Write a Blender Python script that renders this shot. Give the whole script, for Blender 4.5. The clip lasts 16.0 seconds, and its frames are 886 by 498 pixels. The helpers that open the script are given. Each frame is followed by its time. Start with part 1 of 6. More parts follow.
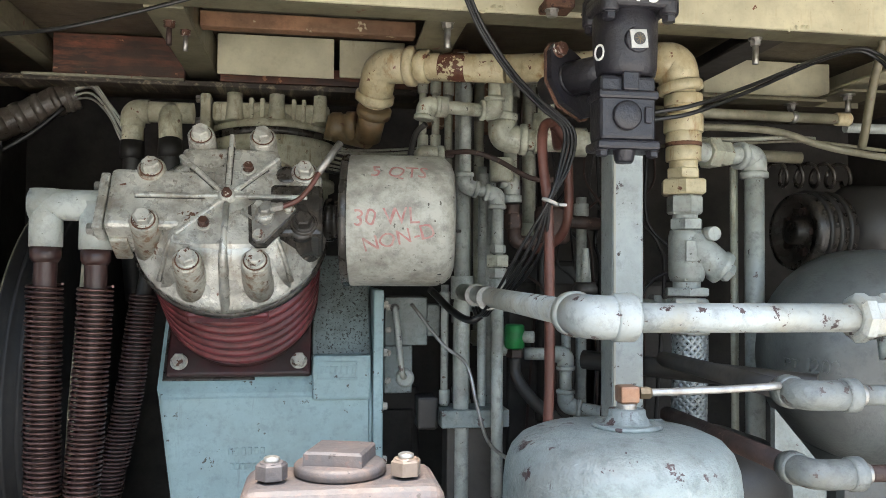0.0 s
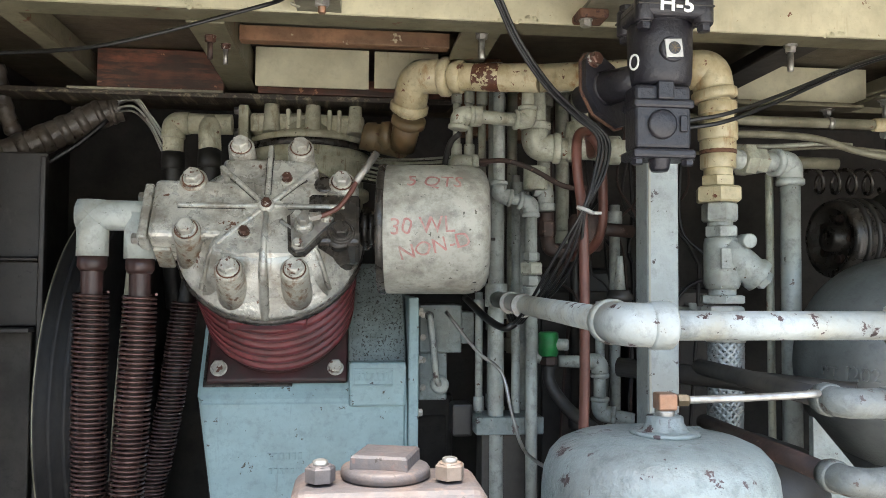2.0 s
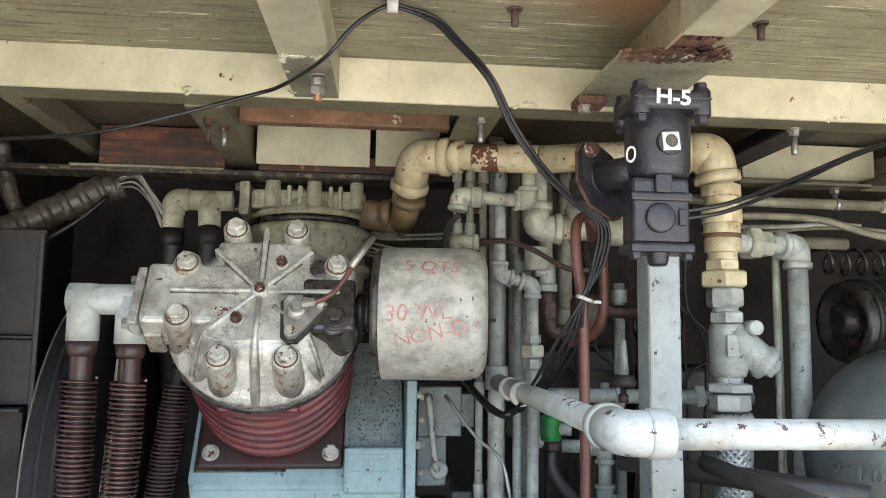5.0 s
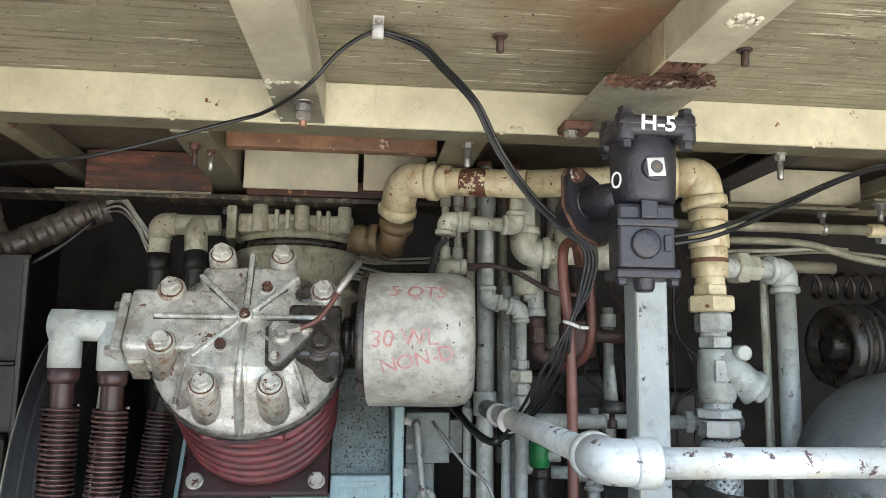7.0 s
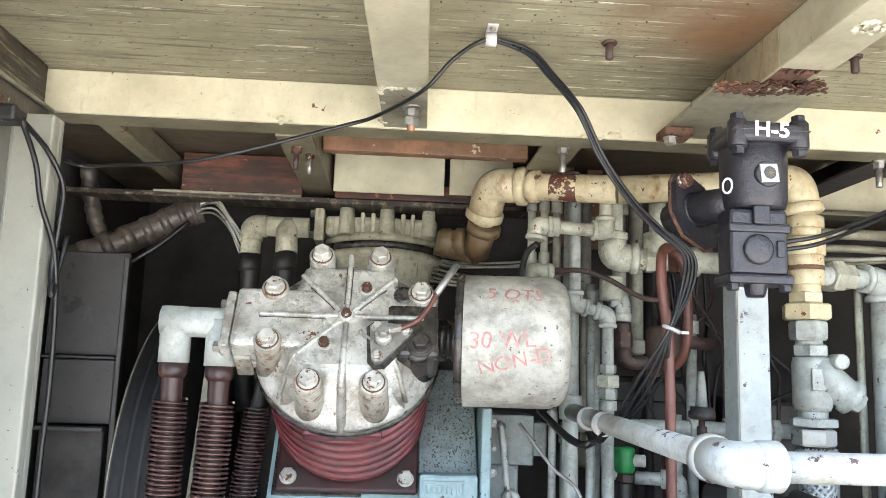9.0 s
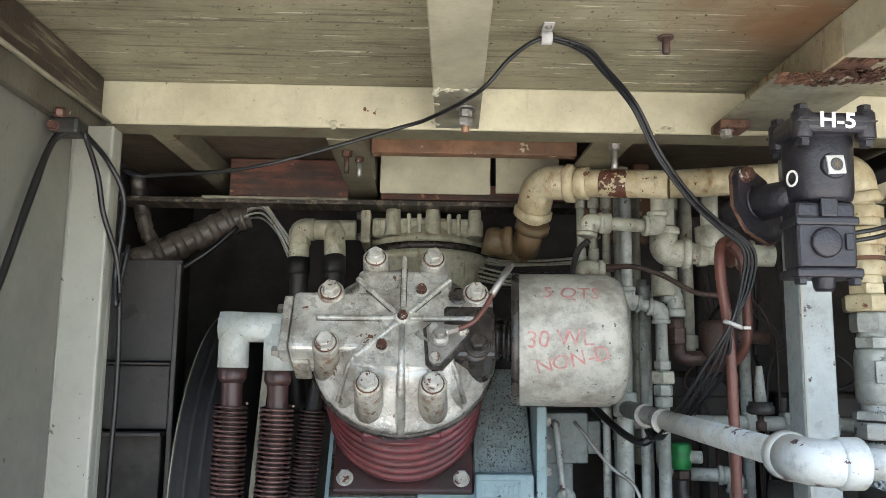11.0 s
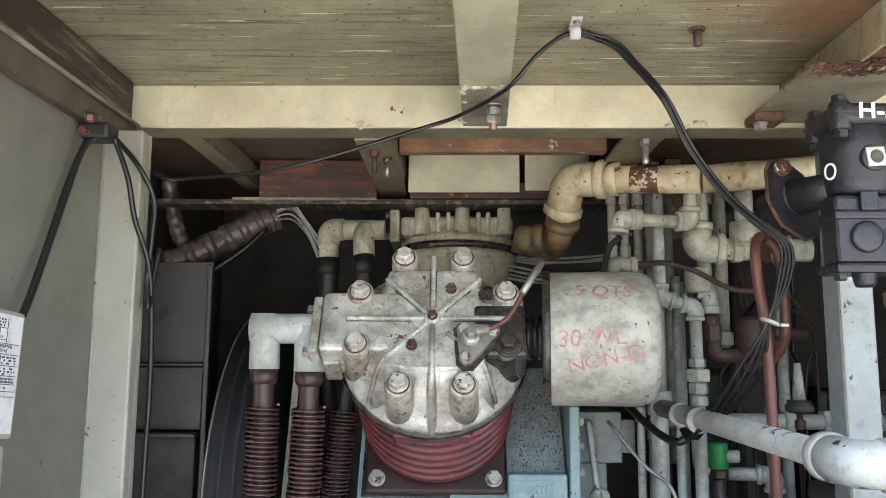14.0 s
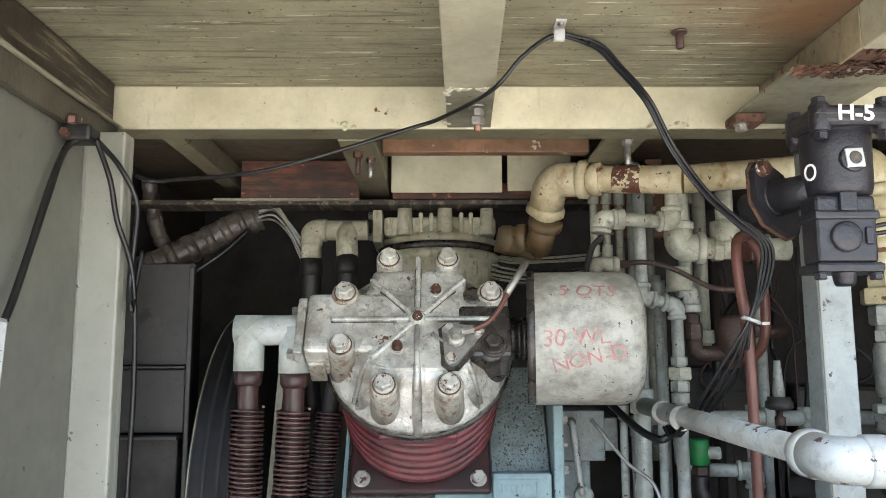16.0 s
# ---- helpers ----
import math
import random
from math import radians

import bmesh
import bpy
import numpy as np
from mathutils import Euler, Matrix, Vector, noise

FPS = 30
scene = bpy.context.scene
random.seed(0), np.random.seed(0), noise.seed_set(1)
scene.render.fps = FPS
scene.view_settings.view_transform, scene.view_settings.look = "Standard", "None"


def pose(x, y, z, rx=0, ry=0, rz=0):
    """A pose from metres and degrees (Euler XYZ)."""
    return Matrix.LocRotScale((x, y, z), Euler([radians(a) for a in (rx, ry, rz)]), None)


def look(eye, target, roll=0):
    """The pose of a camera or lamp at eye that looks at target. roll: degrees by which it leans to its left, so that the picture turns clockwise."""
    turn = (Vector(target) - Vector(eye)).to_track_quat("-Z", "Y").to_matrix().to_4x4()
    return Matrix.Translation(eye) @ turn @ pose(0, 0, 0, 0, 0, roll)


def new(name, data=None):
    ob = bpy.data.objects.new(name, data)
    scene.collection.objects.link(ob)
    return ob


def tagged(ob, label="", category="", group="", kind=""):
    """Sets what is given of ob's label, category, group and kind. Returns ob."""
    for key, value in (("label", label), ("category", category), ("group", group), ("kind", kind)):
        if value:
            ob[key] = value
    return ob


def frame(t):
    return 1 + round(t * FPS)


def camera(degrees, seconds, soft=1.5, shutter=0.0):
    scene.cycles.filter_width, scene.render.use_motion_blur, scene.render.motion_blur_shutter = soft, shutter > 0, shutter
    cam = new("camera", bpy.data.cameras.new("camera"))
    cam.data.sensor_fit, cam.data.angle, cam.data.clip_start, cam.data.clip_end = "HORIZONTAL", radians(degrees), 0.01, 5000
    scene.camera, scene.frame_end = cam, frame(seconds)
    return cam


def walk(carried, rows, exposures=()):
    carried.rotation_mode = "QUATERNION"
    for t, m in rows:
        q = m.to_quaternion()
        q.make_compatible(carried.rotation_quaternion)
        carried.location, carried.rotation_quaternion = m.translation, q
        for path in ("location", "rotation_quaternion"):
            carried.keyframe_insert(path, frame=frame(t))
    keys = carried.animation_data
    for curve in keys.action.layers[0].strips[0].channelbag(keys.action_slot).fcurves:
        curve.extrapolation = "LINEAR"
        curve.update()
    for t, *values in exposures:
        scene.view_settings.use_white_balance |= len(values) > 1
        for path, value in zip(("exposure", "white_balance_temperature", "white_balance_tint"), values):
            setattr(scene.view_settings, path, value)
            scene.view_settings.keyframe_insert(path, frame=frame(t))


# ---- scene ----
cam = camera(58.7, 16.0, soft=0.8)
PATH = [
    (0, (0.0368, -0.0367, 1.3628), (0.3490, 1.9377, 1.4270), 0.43),
    (0.5, (0.0327, -0.0375, 1.3617), (0.3311, 1.9391, 1.4247), 0.46),
    (1, (0.0279, -0.0360, 1.3567), (0.3093, 1.9431, 1.4204), 0.48),
    (1.5, (0.0245, -0.0457, 1.3541), (0.2940, 1.9350, 1.4177), 0.40),
    (2, (0.0241, -0.0512, 1.3638), (0.2624, 1.9328, 1.4460), 0.35),
    (2.5, (0.0204, -0.0608, 1.3762), (0.2295, 1.9258, 1.4760), 0.40),
    (3, (0.0302, -0.0610, 1.3914), (0.2224, 1.9247, 1.5329), 0.43),
    (3.5, (0.0380, -0.0398, 1.3998), (0.2299, 1.9444, 1.5612), 0.33),
    (4, (0.0411, -0.0343, 1.4071), (0.2355, 1.9479, 1.5885), 0.62),
    (6.5, (0.0733, -0.0238, 1.4274), (0.2798, 1.9477, 1.6926), 0.81),
    (7, (0.0652, -0.0254, 1.4261), (0.2853, 1.9432, 1.7024), 0.68),
    (7.5, (0.0359, -0.0339, 1.4221), (0.2618, 1.9324, 1.7094), 0.87),
    (8, (0.0167, -0.0389, 1.4184), (0.2137, 1.9305, 1.7063), 1.32),
    (8.5, (-0.0053, -0.0369, 1.4181), (0.1479, 1.9367, 1.7034), 1.69),
    (9, (-0.0314, -0.0396, 1.4154), (0.0798, 1.9362, 1.7051), 1.86),
    (11.5, (-0.0945, -0.0373, 1.4233), (-0.0730, 1.9432, 1.7013), 0.60),
    (12, (-0.1086, -0.0398, 1.4249), (-0.1231, 1.9410, 1.7012), 0.76),
    (12.5, (-0.1014, -0.0341, 1.4254), (-0.1399, 1.9469, 1.6973), 0.80),
    (13, (-0.0999, -0.0241, 1.4239), (-0.1355, 1.9566, 1.6989), 0.69),
    (13.5, (-0.0969, -0.0233, 1.4260), (-0.1234, 1.9576, 1.7001), 0.48),
    (14, (-0.0781, -0.0282, 1.4261), (-0.1105, 1.9530, 1.6981), 0.29),
    (14.5, (-0.0780, -0.0253, 1.4293), (-0.1025, 1.9560, 1.7005), 0.07),
    (15, (-0.0853, -0.0309, 1.4278), (-0.0947, 1.9504, 1.7003), -0.05),
    (15.5, (-0.0882, -0.0298, 1.4278), (-0.0806, 1.9519, 1.6977), -0.08),
    (16, (-0.0883, -0.0319, 1.4297), (-0.0667, 1.9499, 1.6979), -0.20),
]
walk(cam, [(t, look(eye, target, roll)) for t, eye, target, roll in PATH],
     [(0.0, 2.56, 6500, 10), (4.2, 2.64, 6500, 10), (6.3, 3.34, 6400, 11), (6.5, 3.34, 6400, 11), (7.0, 2.90, 6300, 11), (7.5, 3.36, 6250, 12), (9.0, 3.44, 6250, 12), (11.5, 2.73, 6250, 11), (12.0, 2.90, 6300, 11), (12.5, 2.52, 6350, 11), (13.0, 2.86, 6350, 11), (13.5, 2.88, 6350, 11), (14.5, 2.86, 6350, 11), (16.0, 2.93, 6350, 11)])

# ---------- world, sun ----------
world = bpy.data.worlds.new("sky")
scene.world = world
world.use_nodes = True
_wn = world.node_tree.nodes
_sky = _wn.new("ShaderNodeTexSky")
_sky.sky_type = 'NISHITA'
_sky.sun_disc = False
_sky.sun_elevation = radians(83)
_sky.sun_rotation = radians(200)
_sky.air_density, _sky.dust_density = 1.4, 4.0
_wn["Background"].inputs["Strength"].default_value = 0.135
world.node_tree.links.new(_sky.outputs[0], _wn["Background"].inputs[0])
_sun = new("sun", bpy.data.lights.new("sun", 'SUN'))
_sun.data.energy, _sun.data.angle, _sun.data.color = 2.6, radians(20), (1.0, 0.945, 0.87)
_sun.matrix_world = look((-0.3, -0.1, 7.4), (0.1, 0.6, 1.3))

V = Vector


# ---------- materials ----------
def _mix(nt, fac, a, b):
    m = nt.nodes.new("ShaderNodeMix")
    m.data_type = 'RGBA'
    for sock, val in ((m.inputs[0], fac), (m.inputs[6], a), (m.inputs[7], b)):
        if isinstance(val, bpy.types.NodeSocket):
            nt.links.new(val, sock)
        elif isinstance(val, (int, float)):
            sock.default_value = val
        else:
            sock.default_value = (*val, 1)
    return m.outputs[2]


def _noise(nt, scale, detail=4.0, rough=0.55, stretch=None, seed=0.0):
    tex = nt.nodes.new("ShaderNodeTexNoise")
    tex.inputs["Scale"].default_value = scale
    tex.inputs["Detail"].default_value = detail
    tex.inputs["Roughness"].default_value = rough
    geo = nt.nodes.new("ShaderNodeNewGeometry")
    mp = nt.nodes.new("ShaderNodeMapping")
    mp.inputs["Scale"].default_value = stretch or (1, 1, 1)
    mp.inputs["Location"].default_value = (seed, seed * 0.7, -seed * 0.4)
    nt.links.new(geo.outputs["Position"], mp.inputs[0])
    nt.links.new(mp.outputs[0], tex.inputs["Vector"])
    return tex.outputs["Fac"]


def _step(nt, fac, lo, hi):
    r = nt.nodes.new("ShaderNodeMapRange")
    r.inputs["From Min"].default_value, r.inputs["From Max"].default_value = lo, hi
    nt.links.new(fac, r.inputs["Value"])
    return r.outputs["Result"]


def paint(name, base, rough=0.5, metal=0.0, tint=0.12, chips=None, grime=None, streak=None, specks=None, spot=None, scratch=None, bump=0.15, grain=160.0, wear=0.38, seed=0.0):
    """Worn painted surface. chips: (colour, share 0..1, scale); grime: (colour, strength, scale); streak: (colour, share, stretch, scale)."""
    m = bpy.data.materials.new(name)
    m.use_nodes = True
    nt = m.node_tree
    bs = nt.nodes["Principled BSDF"]
    dark = tuple(c * (1 - 2.2 * tint) for c in base)
    lite = tuple(min(1, c * (1 + 1.0 * tint)) for c in base)
    col = _mix(nt, _step(nt, _noise(nt, 9, 5, 0.6, seed=seed), 0.3, 0.7), dark, lite)
    col = _mix(nt, _step(nt, _noise(nt, grain * 0.6, 3, 0.6, seed=seed + 3), 0.55, 0.95), col, dark)
    ro = None
    if streak:
        c, share, st, sc = streak
        f = _step(nt, _noise(nt, sc, 6, 0.65, st, seed + 9), 0.72 - 0.45 * share, 0.86 - 0.40 * share)
        col = _mix(nt, f, col, c)
    if grime:
        c, k, sc = grime
        f = nt.nodes.new("ShaderNodeMath")
        f.operation = 'MULTIPLY'
        nt.links.new(_step(nt, _noise(nt, sc, 6, 0.68, seed=seed + 5), 0.45, 0.62), f.inputs[0])
        f.inputs[1].default_value = k
        col = _mix(nt, f.outputs[0], col, c)
    if scratch:
        c, st, sc, cut = scratch
        col = _mix(nt, _step(nt, _noise(nt, sc, 5, 0.7, st, seed + 8), cut, cut + 0.02), col, c)
    if specks:
        c, share, sc = specks
        col = _mix(nt, _step(nt, _noise(nt, sc, 3, 0.6, seed=seed + 4), 0.70 - 0.2 * share, 0.73 - 0.2 * share), col, c)
    if spot:
        c, at, rad = spot
        geo = nt.nodes.new("ShaderNodeNewGeometry")
        dst = nt.nodes.new("ShaderNodeVectorMath")
        dst.operation = 'DISTANCE'
        nt.links.new(geo.outputs["Position"], dst.inputs[0])
        dst.inputs[1].default_value = at
        add = nt.nodes.new("ShaderNodeMath")
        add.operation = 'MULTIPLY_ADD'
        nt.links.new(_noise(nt, 9, 6, 0.7, seed=seed + 6), add.inputs[0])
        add.inputs[1].default_value = rad * 1.8
        nt.links.new(dst.outputs["Value"], add.inputs[2])
        col = _mix(nt, _step(nt, add.outputs[0], rad * 1.9, rad * 1.1), col, c)
    if chips:
        c, share, sc = chips
        f = _step(nt, _noise(nt, sc * 1.5, 7, 0.66, seed=seed + 1), 0.675 - 0.25 * share, 0.69 - 0.25 * share)
        f2 = _noise(nt, sc * 5, 3, 0.5, seed=seed + 2)
        c2 = _mix(nt, f2, tuple(x * 0.45 for x in c), c)
        col = _mix(nt, f, col, c2)
        ro = f
    if wear:
        f = nt.nodes.new("ShaderNodeMath")
        f.operation = 'MULTIPLY'
        nt.links.new(_step(nt, _noise(nt, 48, 8, 0.72, seed=seed + 11), 0.50, 0.66), f.inputs[0])
        f.inputs[1].default_value = wear
        col = _mix(nt, f.outputs[0], col, tuple(c * 0.32 for c in base))
    nt.links.new(col, bs.inputs["Base Color"])
    bs.inputs["Metallic"].default_value = metal
    rr = nt.nodes.new("ShaderNodeMapRange")
    rr.inputs["To Min"].default_value, rr.inputs["To Max"].default_value = max(0.05, rough - 0.12), min(1, rough + 0.18)
    nt.links.new(_noise(nt, 30, 4, 0.6, seed=seed + 7), rr.inputs["Value"])
    nt.links.new(rr.outputs[0], bs.inputs["Roughness"])
    bm_ = nt.nodes.new("ShaderNodeBump")
    bm_.inputs["Strength"].default_value = bump
    bm_.inputs["Distance"].default_value = 0.002
    nt.links.new(_noise(nt, grain, 4, 0.6, seed=seed), bm_.inputs["Height"])
    nt.links.new(bm_.outputs[0], bs.inputs["Normal"])
    return m


RUST = (0.20, 0.075, 0.035)
BLACKG = (0.03, 0.027, 0.022)
M_CREAM = paint("cream_paint", (0.58, 0.54, 0.37), 0.5, chips=(RUST, 0.0, 20), grime=((0.40, 0.35, 0.21), 0.3, 6), specks=((0.25, 0.17, 0.08), 0.0, 160), streak=((0.45, 0.38, 0.24), 0.25, (30, 30, 4), 2.0), spot=((0.25, 0.11, 0.05), (0.51, 1.03, 1.835), 0.12), wear=0.14)
M_CREAMPAN = paint("cream_panel_paint", (0.60, 0.565, 0.39), 0.55, grime=((0.35, 0.30, 0.18), 0.2, 5), seed=4, wear=0.14)
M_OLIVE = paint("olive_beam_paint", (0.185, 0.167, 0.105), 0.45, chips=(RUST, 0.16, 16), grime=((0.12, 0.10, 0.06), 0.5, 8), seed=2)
M_BOARD = paint("painted_plywood", (0.302, 0.276, 0.178), 0.42, tint=0.12, streak=((0.085, 0.07, 0.042), 0.48, (0.9, 16, 11), 5.0), grime=((0.12, 0.10, 0.06), 0.55, 2.0), chips=((0.05, 0.04, 0.03), 0.03, 70), bump=0.3, seed=7, scratch=((0.66, 0.62, 0.49), (1.8, 30, 24), 3.4, 0.625), specks=((0.05, 0.042, 0.03), 0.26, 130), spot=((0.155, 0.085, 0.042), (0.43, 0.97, 1.89), 0.20), wear=0.25)
M_LEDGE = paint("dirty_olive_ledge_paint", (0.085, 0.076, 0.055), 0.4, tint=0.2, chips=((0.45, 0.43, 0.36), 0.10, 14), grime=((0.035, 0.027, 0.018), 0.7, 7), bump=0.4, seed=71)
M_STAIN = paint("rust_stained_cream_paint", (0.30, 0.25, 0.155), 0.5, tint=0.2, chips=(RUST, 0.30, 14), streak=((0.14, 0.065, 0.03), 0.40, (10, 10, 3), 3.0), grime=((0.12, 0.07, 0.04), 0.6, 9), bump=0.4, seed=74)
M_STRUT = paint("aged_grey_cream_paint", (0.36, 0.335, 0.235), 0.45, tint=0.12, grime=((0.20, 0.17, 0.11), 0.5, 7), chips=((0.06, 0.045, 0.03), 0.03, 50), streak=((0.22, 0.17, 0.10), 0.25, (20, 3, 20), 2.0), wear=0.2, seed=75)
M_REARB = paint("dark_brown_boards", (0.115, 0.092, 0.058), 0.5, tint=0.2, streak=((0.05, 0.037, 0.024), 0.45, (1.2, 14, 11), 5.0), grime=((0.06, 0.042, 0.027), 0.6, 5), bump=0.3, seed=76)
M_POST = paint("pale_blue_grey_post_paint", (0.33, 0.365, 0.355), 0.36, tint=0.1, chips=((0.07, 0.05, 0.045), 0.14, 30), grime=((0.22, 0.235, 0.22), 0.5, 9), bump=0.6, seed=78)
M_TAB = paint("grimy_cream_paint", (0.27, 0.255, 0.18), 0.45, tint=0.15, grime=((0.10, 0.085, 0.055), 0.7, 10), chips=(RUST, 0.08, 24), seed=72)
M_WOOD = paint("weathered_wood", (0.040, 0.029, 0.019), 0.5, tint=0.25, streak=((0.27, 0.23, 0.15), 0.46, (16, 1.4, 22), 4.0), bump=0.5, seed=8)
M_REDWOOD = paint("red_stained_wood", (0.185, 0.062, 0.032), 0.5, tint=0.3, streak=((0.04, 0.022, 0.014), 0.7, (1.6, 10, 10), 5.0), specks=((0.33, 0.16, 0.08), 0.35, 30), grime=((0.06, 0.04, 0.025), 0.6, 9), bump=0.3, seed=9)
M_ORANGEW = paint("bare_orange_wood", (0.25, 0.13, 0.068), 0.6, tint=0.2, streak=((0.22, 0.13, 0.07), 0.5, (1.5, 14, 14), 5.0), specks=((0.5, 0.42, 0.28), 0.4, 24), grime=((0.12, 0.07, 0.04), 0.5, 9), bump=0.3, seed=10)
M_RUST = paint("rusty_iron", (0.16, 0.078, 0.045), 0.8, tint=0.3, chips=((0.07, 0.03, 0.02), 0.5, 40), bump=0.8, seed=11)
M_WALL = paint("grey_green_wall_paint", (0.152, 0.150, 0.124), 0.42, tint=0.06, grime=((0.25, 0.25, 0.2), 0.3, 3), chips=((0.12, 0.10, 0.07), 0.02, 30), seed=12, streak=((0.18, 0.18, 0.15), 0.15, (8, 8, 1.2), 2.0), wear=0.10)
M_CHAN = paint("pale_grey_paint", (0.305, 0.304, 0.254), 0.45, tint=0.05, grime=((0.38, 0.37, 0.32), 0.3, 4), chips=((0.12, 0.1, 0.07), 0.03, 30), seed=13, wear=0.10)
M_HEAD = paint("silver_cast_paint", (0.60, 0.59, 0.53), 0.26, metal=0.3, tint=0.10, chips=((0.17, 0.075, 0.04), 0.10, 24), grime=((0.15, 0.125, 0.09), 0.72, 13), bump=0.7, seed=14, streak=((0.19, 0.13, 0.08), 0.26, (26, 26, 5), 2.2), specks=((0.05, 0.04, 0.03), 0.02, 110), wear=0.55)
M_HEADRUST = paint("rust_streaked_silver_paint", (0.46, 0.44, 0.37), 0.33, metal=0.2, tint=0.12, chips=((0.17, 0.075, 0.04), 0.22, 30), streak=((0.19, 0.10, 0.05), 0.54, (34, 34, 6), 2.2), grime=((0.17, 0.14, 0.10), 0.6, 16), bump=0.6, seed=54, wear=0.55)
M_OILY = paint("oil_blackened_casting", (0.03, 0.026, 0.022), 0.25, tint=0.3, grime=((0.10, 0.085, 0.07), 0.5, 30), bump=0.4, seed=15)
M_HEAD2 = paint("cream_cast_paint", (0.56, 0.55, 0.41), 0.45, chips=(RUST, 0.10, 25), grime=((0.22, 0.19, 0.11), 0.55, 12), bump=0.6, seed=16, streak=((0.20, 0.14, 0.07), 0.34, (26, 26, 5), 2.2), specks=((0.05, 0.04, 0.03), 0.06, 90), wear=0.5)
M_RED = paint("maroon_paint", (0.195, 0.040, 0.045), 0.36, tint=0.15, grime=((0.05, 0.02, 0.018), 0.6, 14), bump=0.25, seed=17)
M_REDDK = paint("dirty_shaded_maroon_paint", (0.06, 0.018, 0.018), 0.5, tint=0.2, grime=(BLACKG, 0.7, 14), seed=18)
M_BLUE = paint("pale_blue_paint", (0.30, 0.425, 0.44), 0.5, tint=0.08, chips=((0.10, 0.10, 0.08), 0.13, 22), grime=((0.20, 0.25, 0.24), 0.35, 7), bump=0.25, seed=19, specks=((0.06, 0.07, 0.07), 0.02, 60), streak=((0.17, 0.22, 0.22), 0.18, (20, 20, 3), 2.0), wear=0.3)
M_BLUEDK = paint("speckled_blue_grey_paint", (0.20, 0.25, 0.25), 0.6, tint=0.15, chips=((0.05, 0.05, 0.045), 0.45, 130), grime=((0.06, 0.06, 0.055), 0.5, 10), bump=0.5, seed=20)
M_TANK = paint("blue_grey_tank_paint", (0.228, 0.268, 0.258), 0.34, tint=0.12, chips=((0.07, 0.042, 0.042), 0.26, 19), grime=((0.155, 0.165, 0.155), 0.65, 11), bump=1.0, grain=150.0, seed=21, streak=((0.33, 0.345, 0.32), 0.25, (18, 18, 5), 2.2), scratch=((0.10, 0.10, 0.095), (22, 22, 6), 3.0, 0.655), wear=0.5)
M_DKRUST = paint("dark_brown_rusted_iron", (0.065, 0.037, 0.029), 0.55, tint=0.3, chips=((0.16, 0.10, 0.075), 0.25, 50), grime=((0.035, 0.026, 0.022), 0.6, 18), bump=0.5, seed=61)
M_ELBOW = paint("grey_white_elbow_paint", (0.185, 0.20, 0.19), 0.42, tint=0.1, chips=((0.08, 0.05, 0.04), 0.26, 34), grime=((0.12, 0.12, 0.10), 0.65, 14), bump=0.9, grain=120.0, seed=62, wear=0.6)
M_YDIRTY = paint("rust_stained_yellow_paint", (0.16, 0.118, 0.062), 0.45, tint=0.15, chips=((0.13, 0.055, 0.03), 0.28, 24), grime=((0.20, 0.12, 0.055), 0.8, 14), bump=0.3, seed=63)
M_DUSTY = paint("dusty_dark_sheet", (0.040, 0.038, 0.036), 0.4, tint=0.15, grime=((0.05, 0.042, 0.036), 0.6, 6), chips=((0.02, 0.018, 0.016), 0.2, 12), streak=((0.10, 0.095, 0.085), 0.25, (10, 10, 4), 2.0), seed=64)
M_WPIPE = paint("white_blue_pipe_paint", (0.40, 0.425, 0.405), 0.32, tint=0.08, chips=((0.085, 0.045, 0.04), 0.22, 26), grime=((0.33, 0.30, 0.22), 0.7, 8), bump=0.6, grain=120.0, seed=22, streak=((0.30, 0.29, 0.24), 0.22, (6, 22, 22), 2.2), wear=0.5)
M_WHITE = paint("white_enamel", (0.40, 0.425, 0.395), 0.36, tint=0.06, chips=((0.10, 0.09, 0.07), 0.13, 40), grime=((0.27, 0.27, 0.22), 0.6, 14), bump=0.5, seed=23)
M_YPIPE = paint("yellow_cream_pipe_paint", (0.60, 0.53, 0.34), 0.34, tint=0.08, chips=((0.20, 0.07, 0.035), 0.16, 22), grime=((0.30, 0.21, 0.09), 0.5, 16), bump=0.25, seed=24, streak=((0.30, 0.155, 0.055), 0.36, (22, 22, 6), 2.0), specks=((0.12, 0.05, 0.025), 0.08, 70), wear=0.4)
M_FLAKE = paint("flaking_yellow_paint", (0.60, 0.53, 0.33), 0.5, chips=((0.15, 0.05, 0.028), 0.85, 24), seed=53)
M_GPIPE = paint("grey_cream_pipe_paint", (0.46, 0.47, 0.38), 0.34, tint=0.1, chips=(RUST, 0.12, 30), grime=((0.17, 0.15, 0.10), 0.55, 14), bump=0.25, seed=25, specks=((0.05, 0.04, 0.03), 0.08, 70), streak=((0.20, 0.18, 0.12), 0.3, (14, 14, 5), 2.2), wear=0.6)
M_PIPE = paint("pale_pipe_paint", (0.42, 0.45, 0.42), 0.34, tint=0.08, chips=((0.14, 0.09, 0.06), 0.08, 36), grime=((0.18, 0.18, 0.15), 0.5, 14), seed=26, specks=((0.05, 0.04, 0.03), 0.06, 70), streak=((0.22, 0.22, 0.18), 0.3, (14, 14, 5), 2.2), wear=0.6)
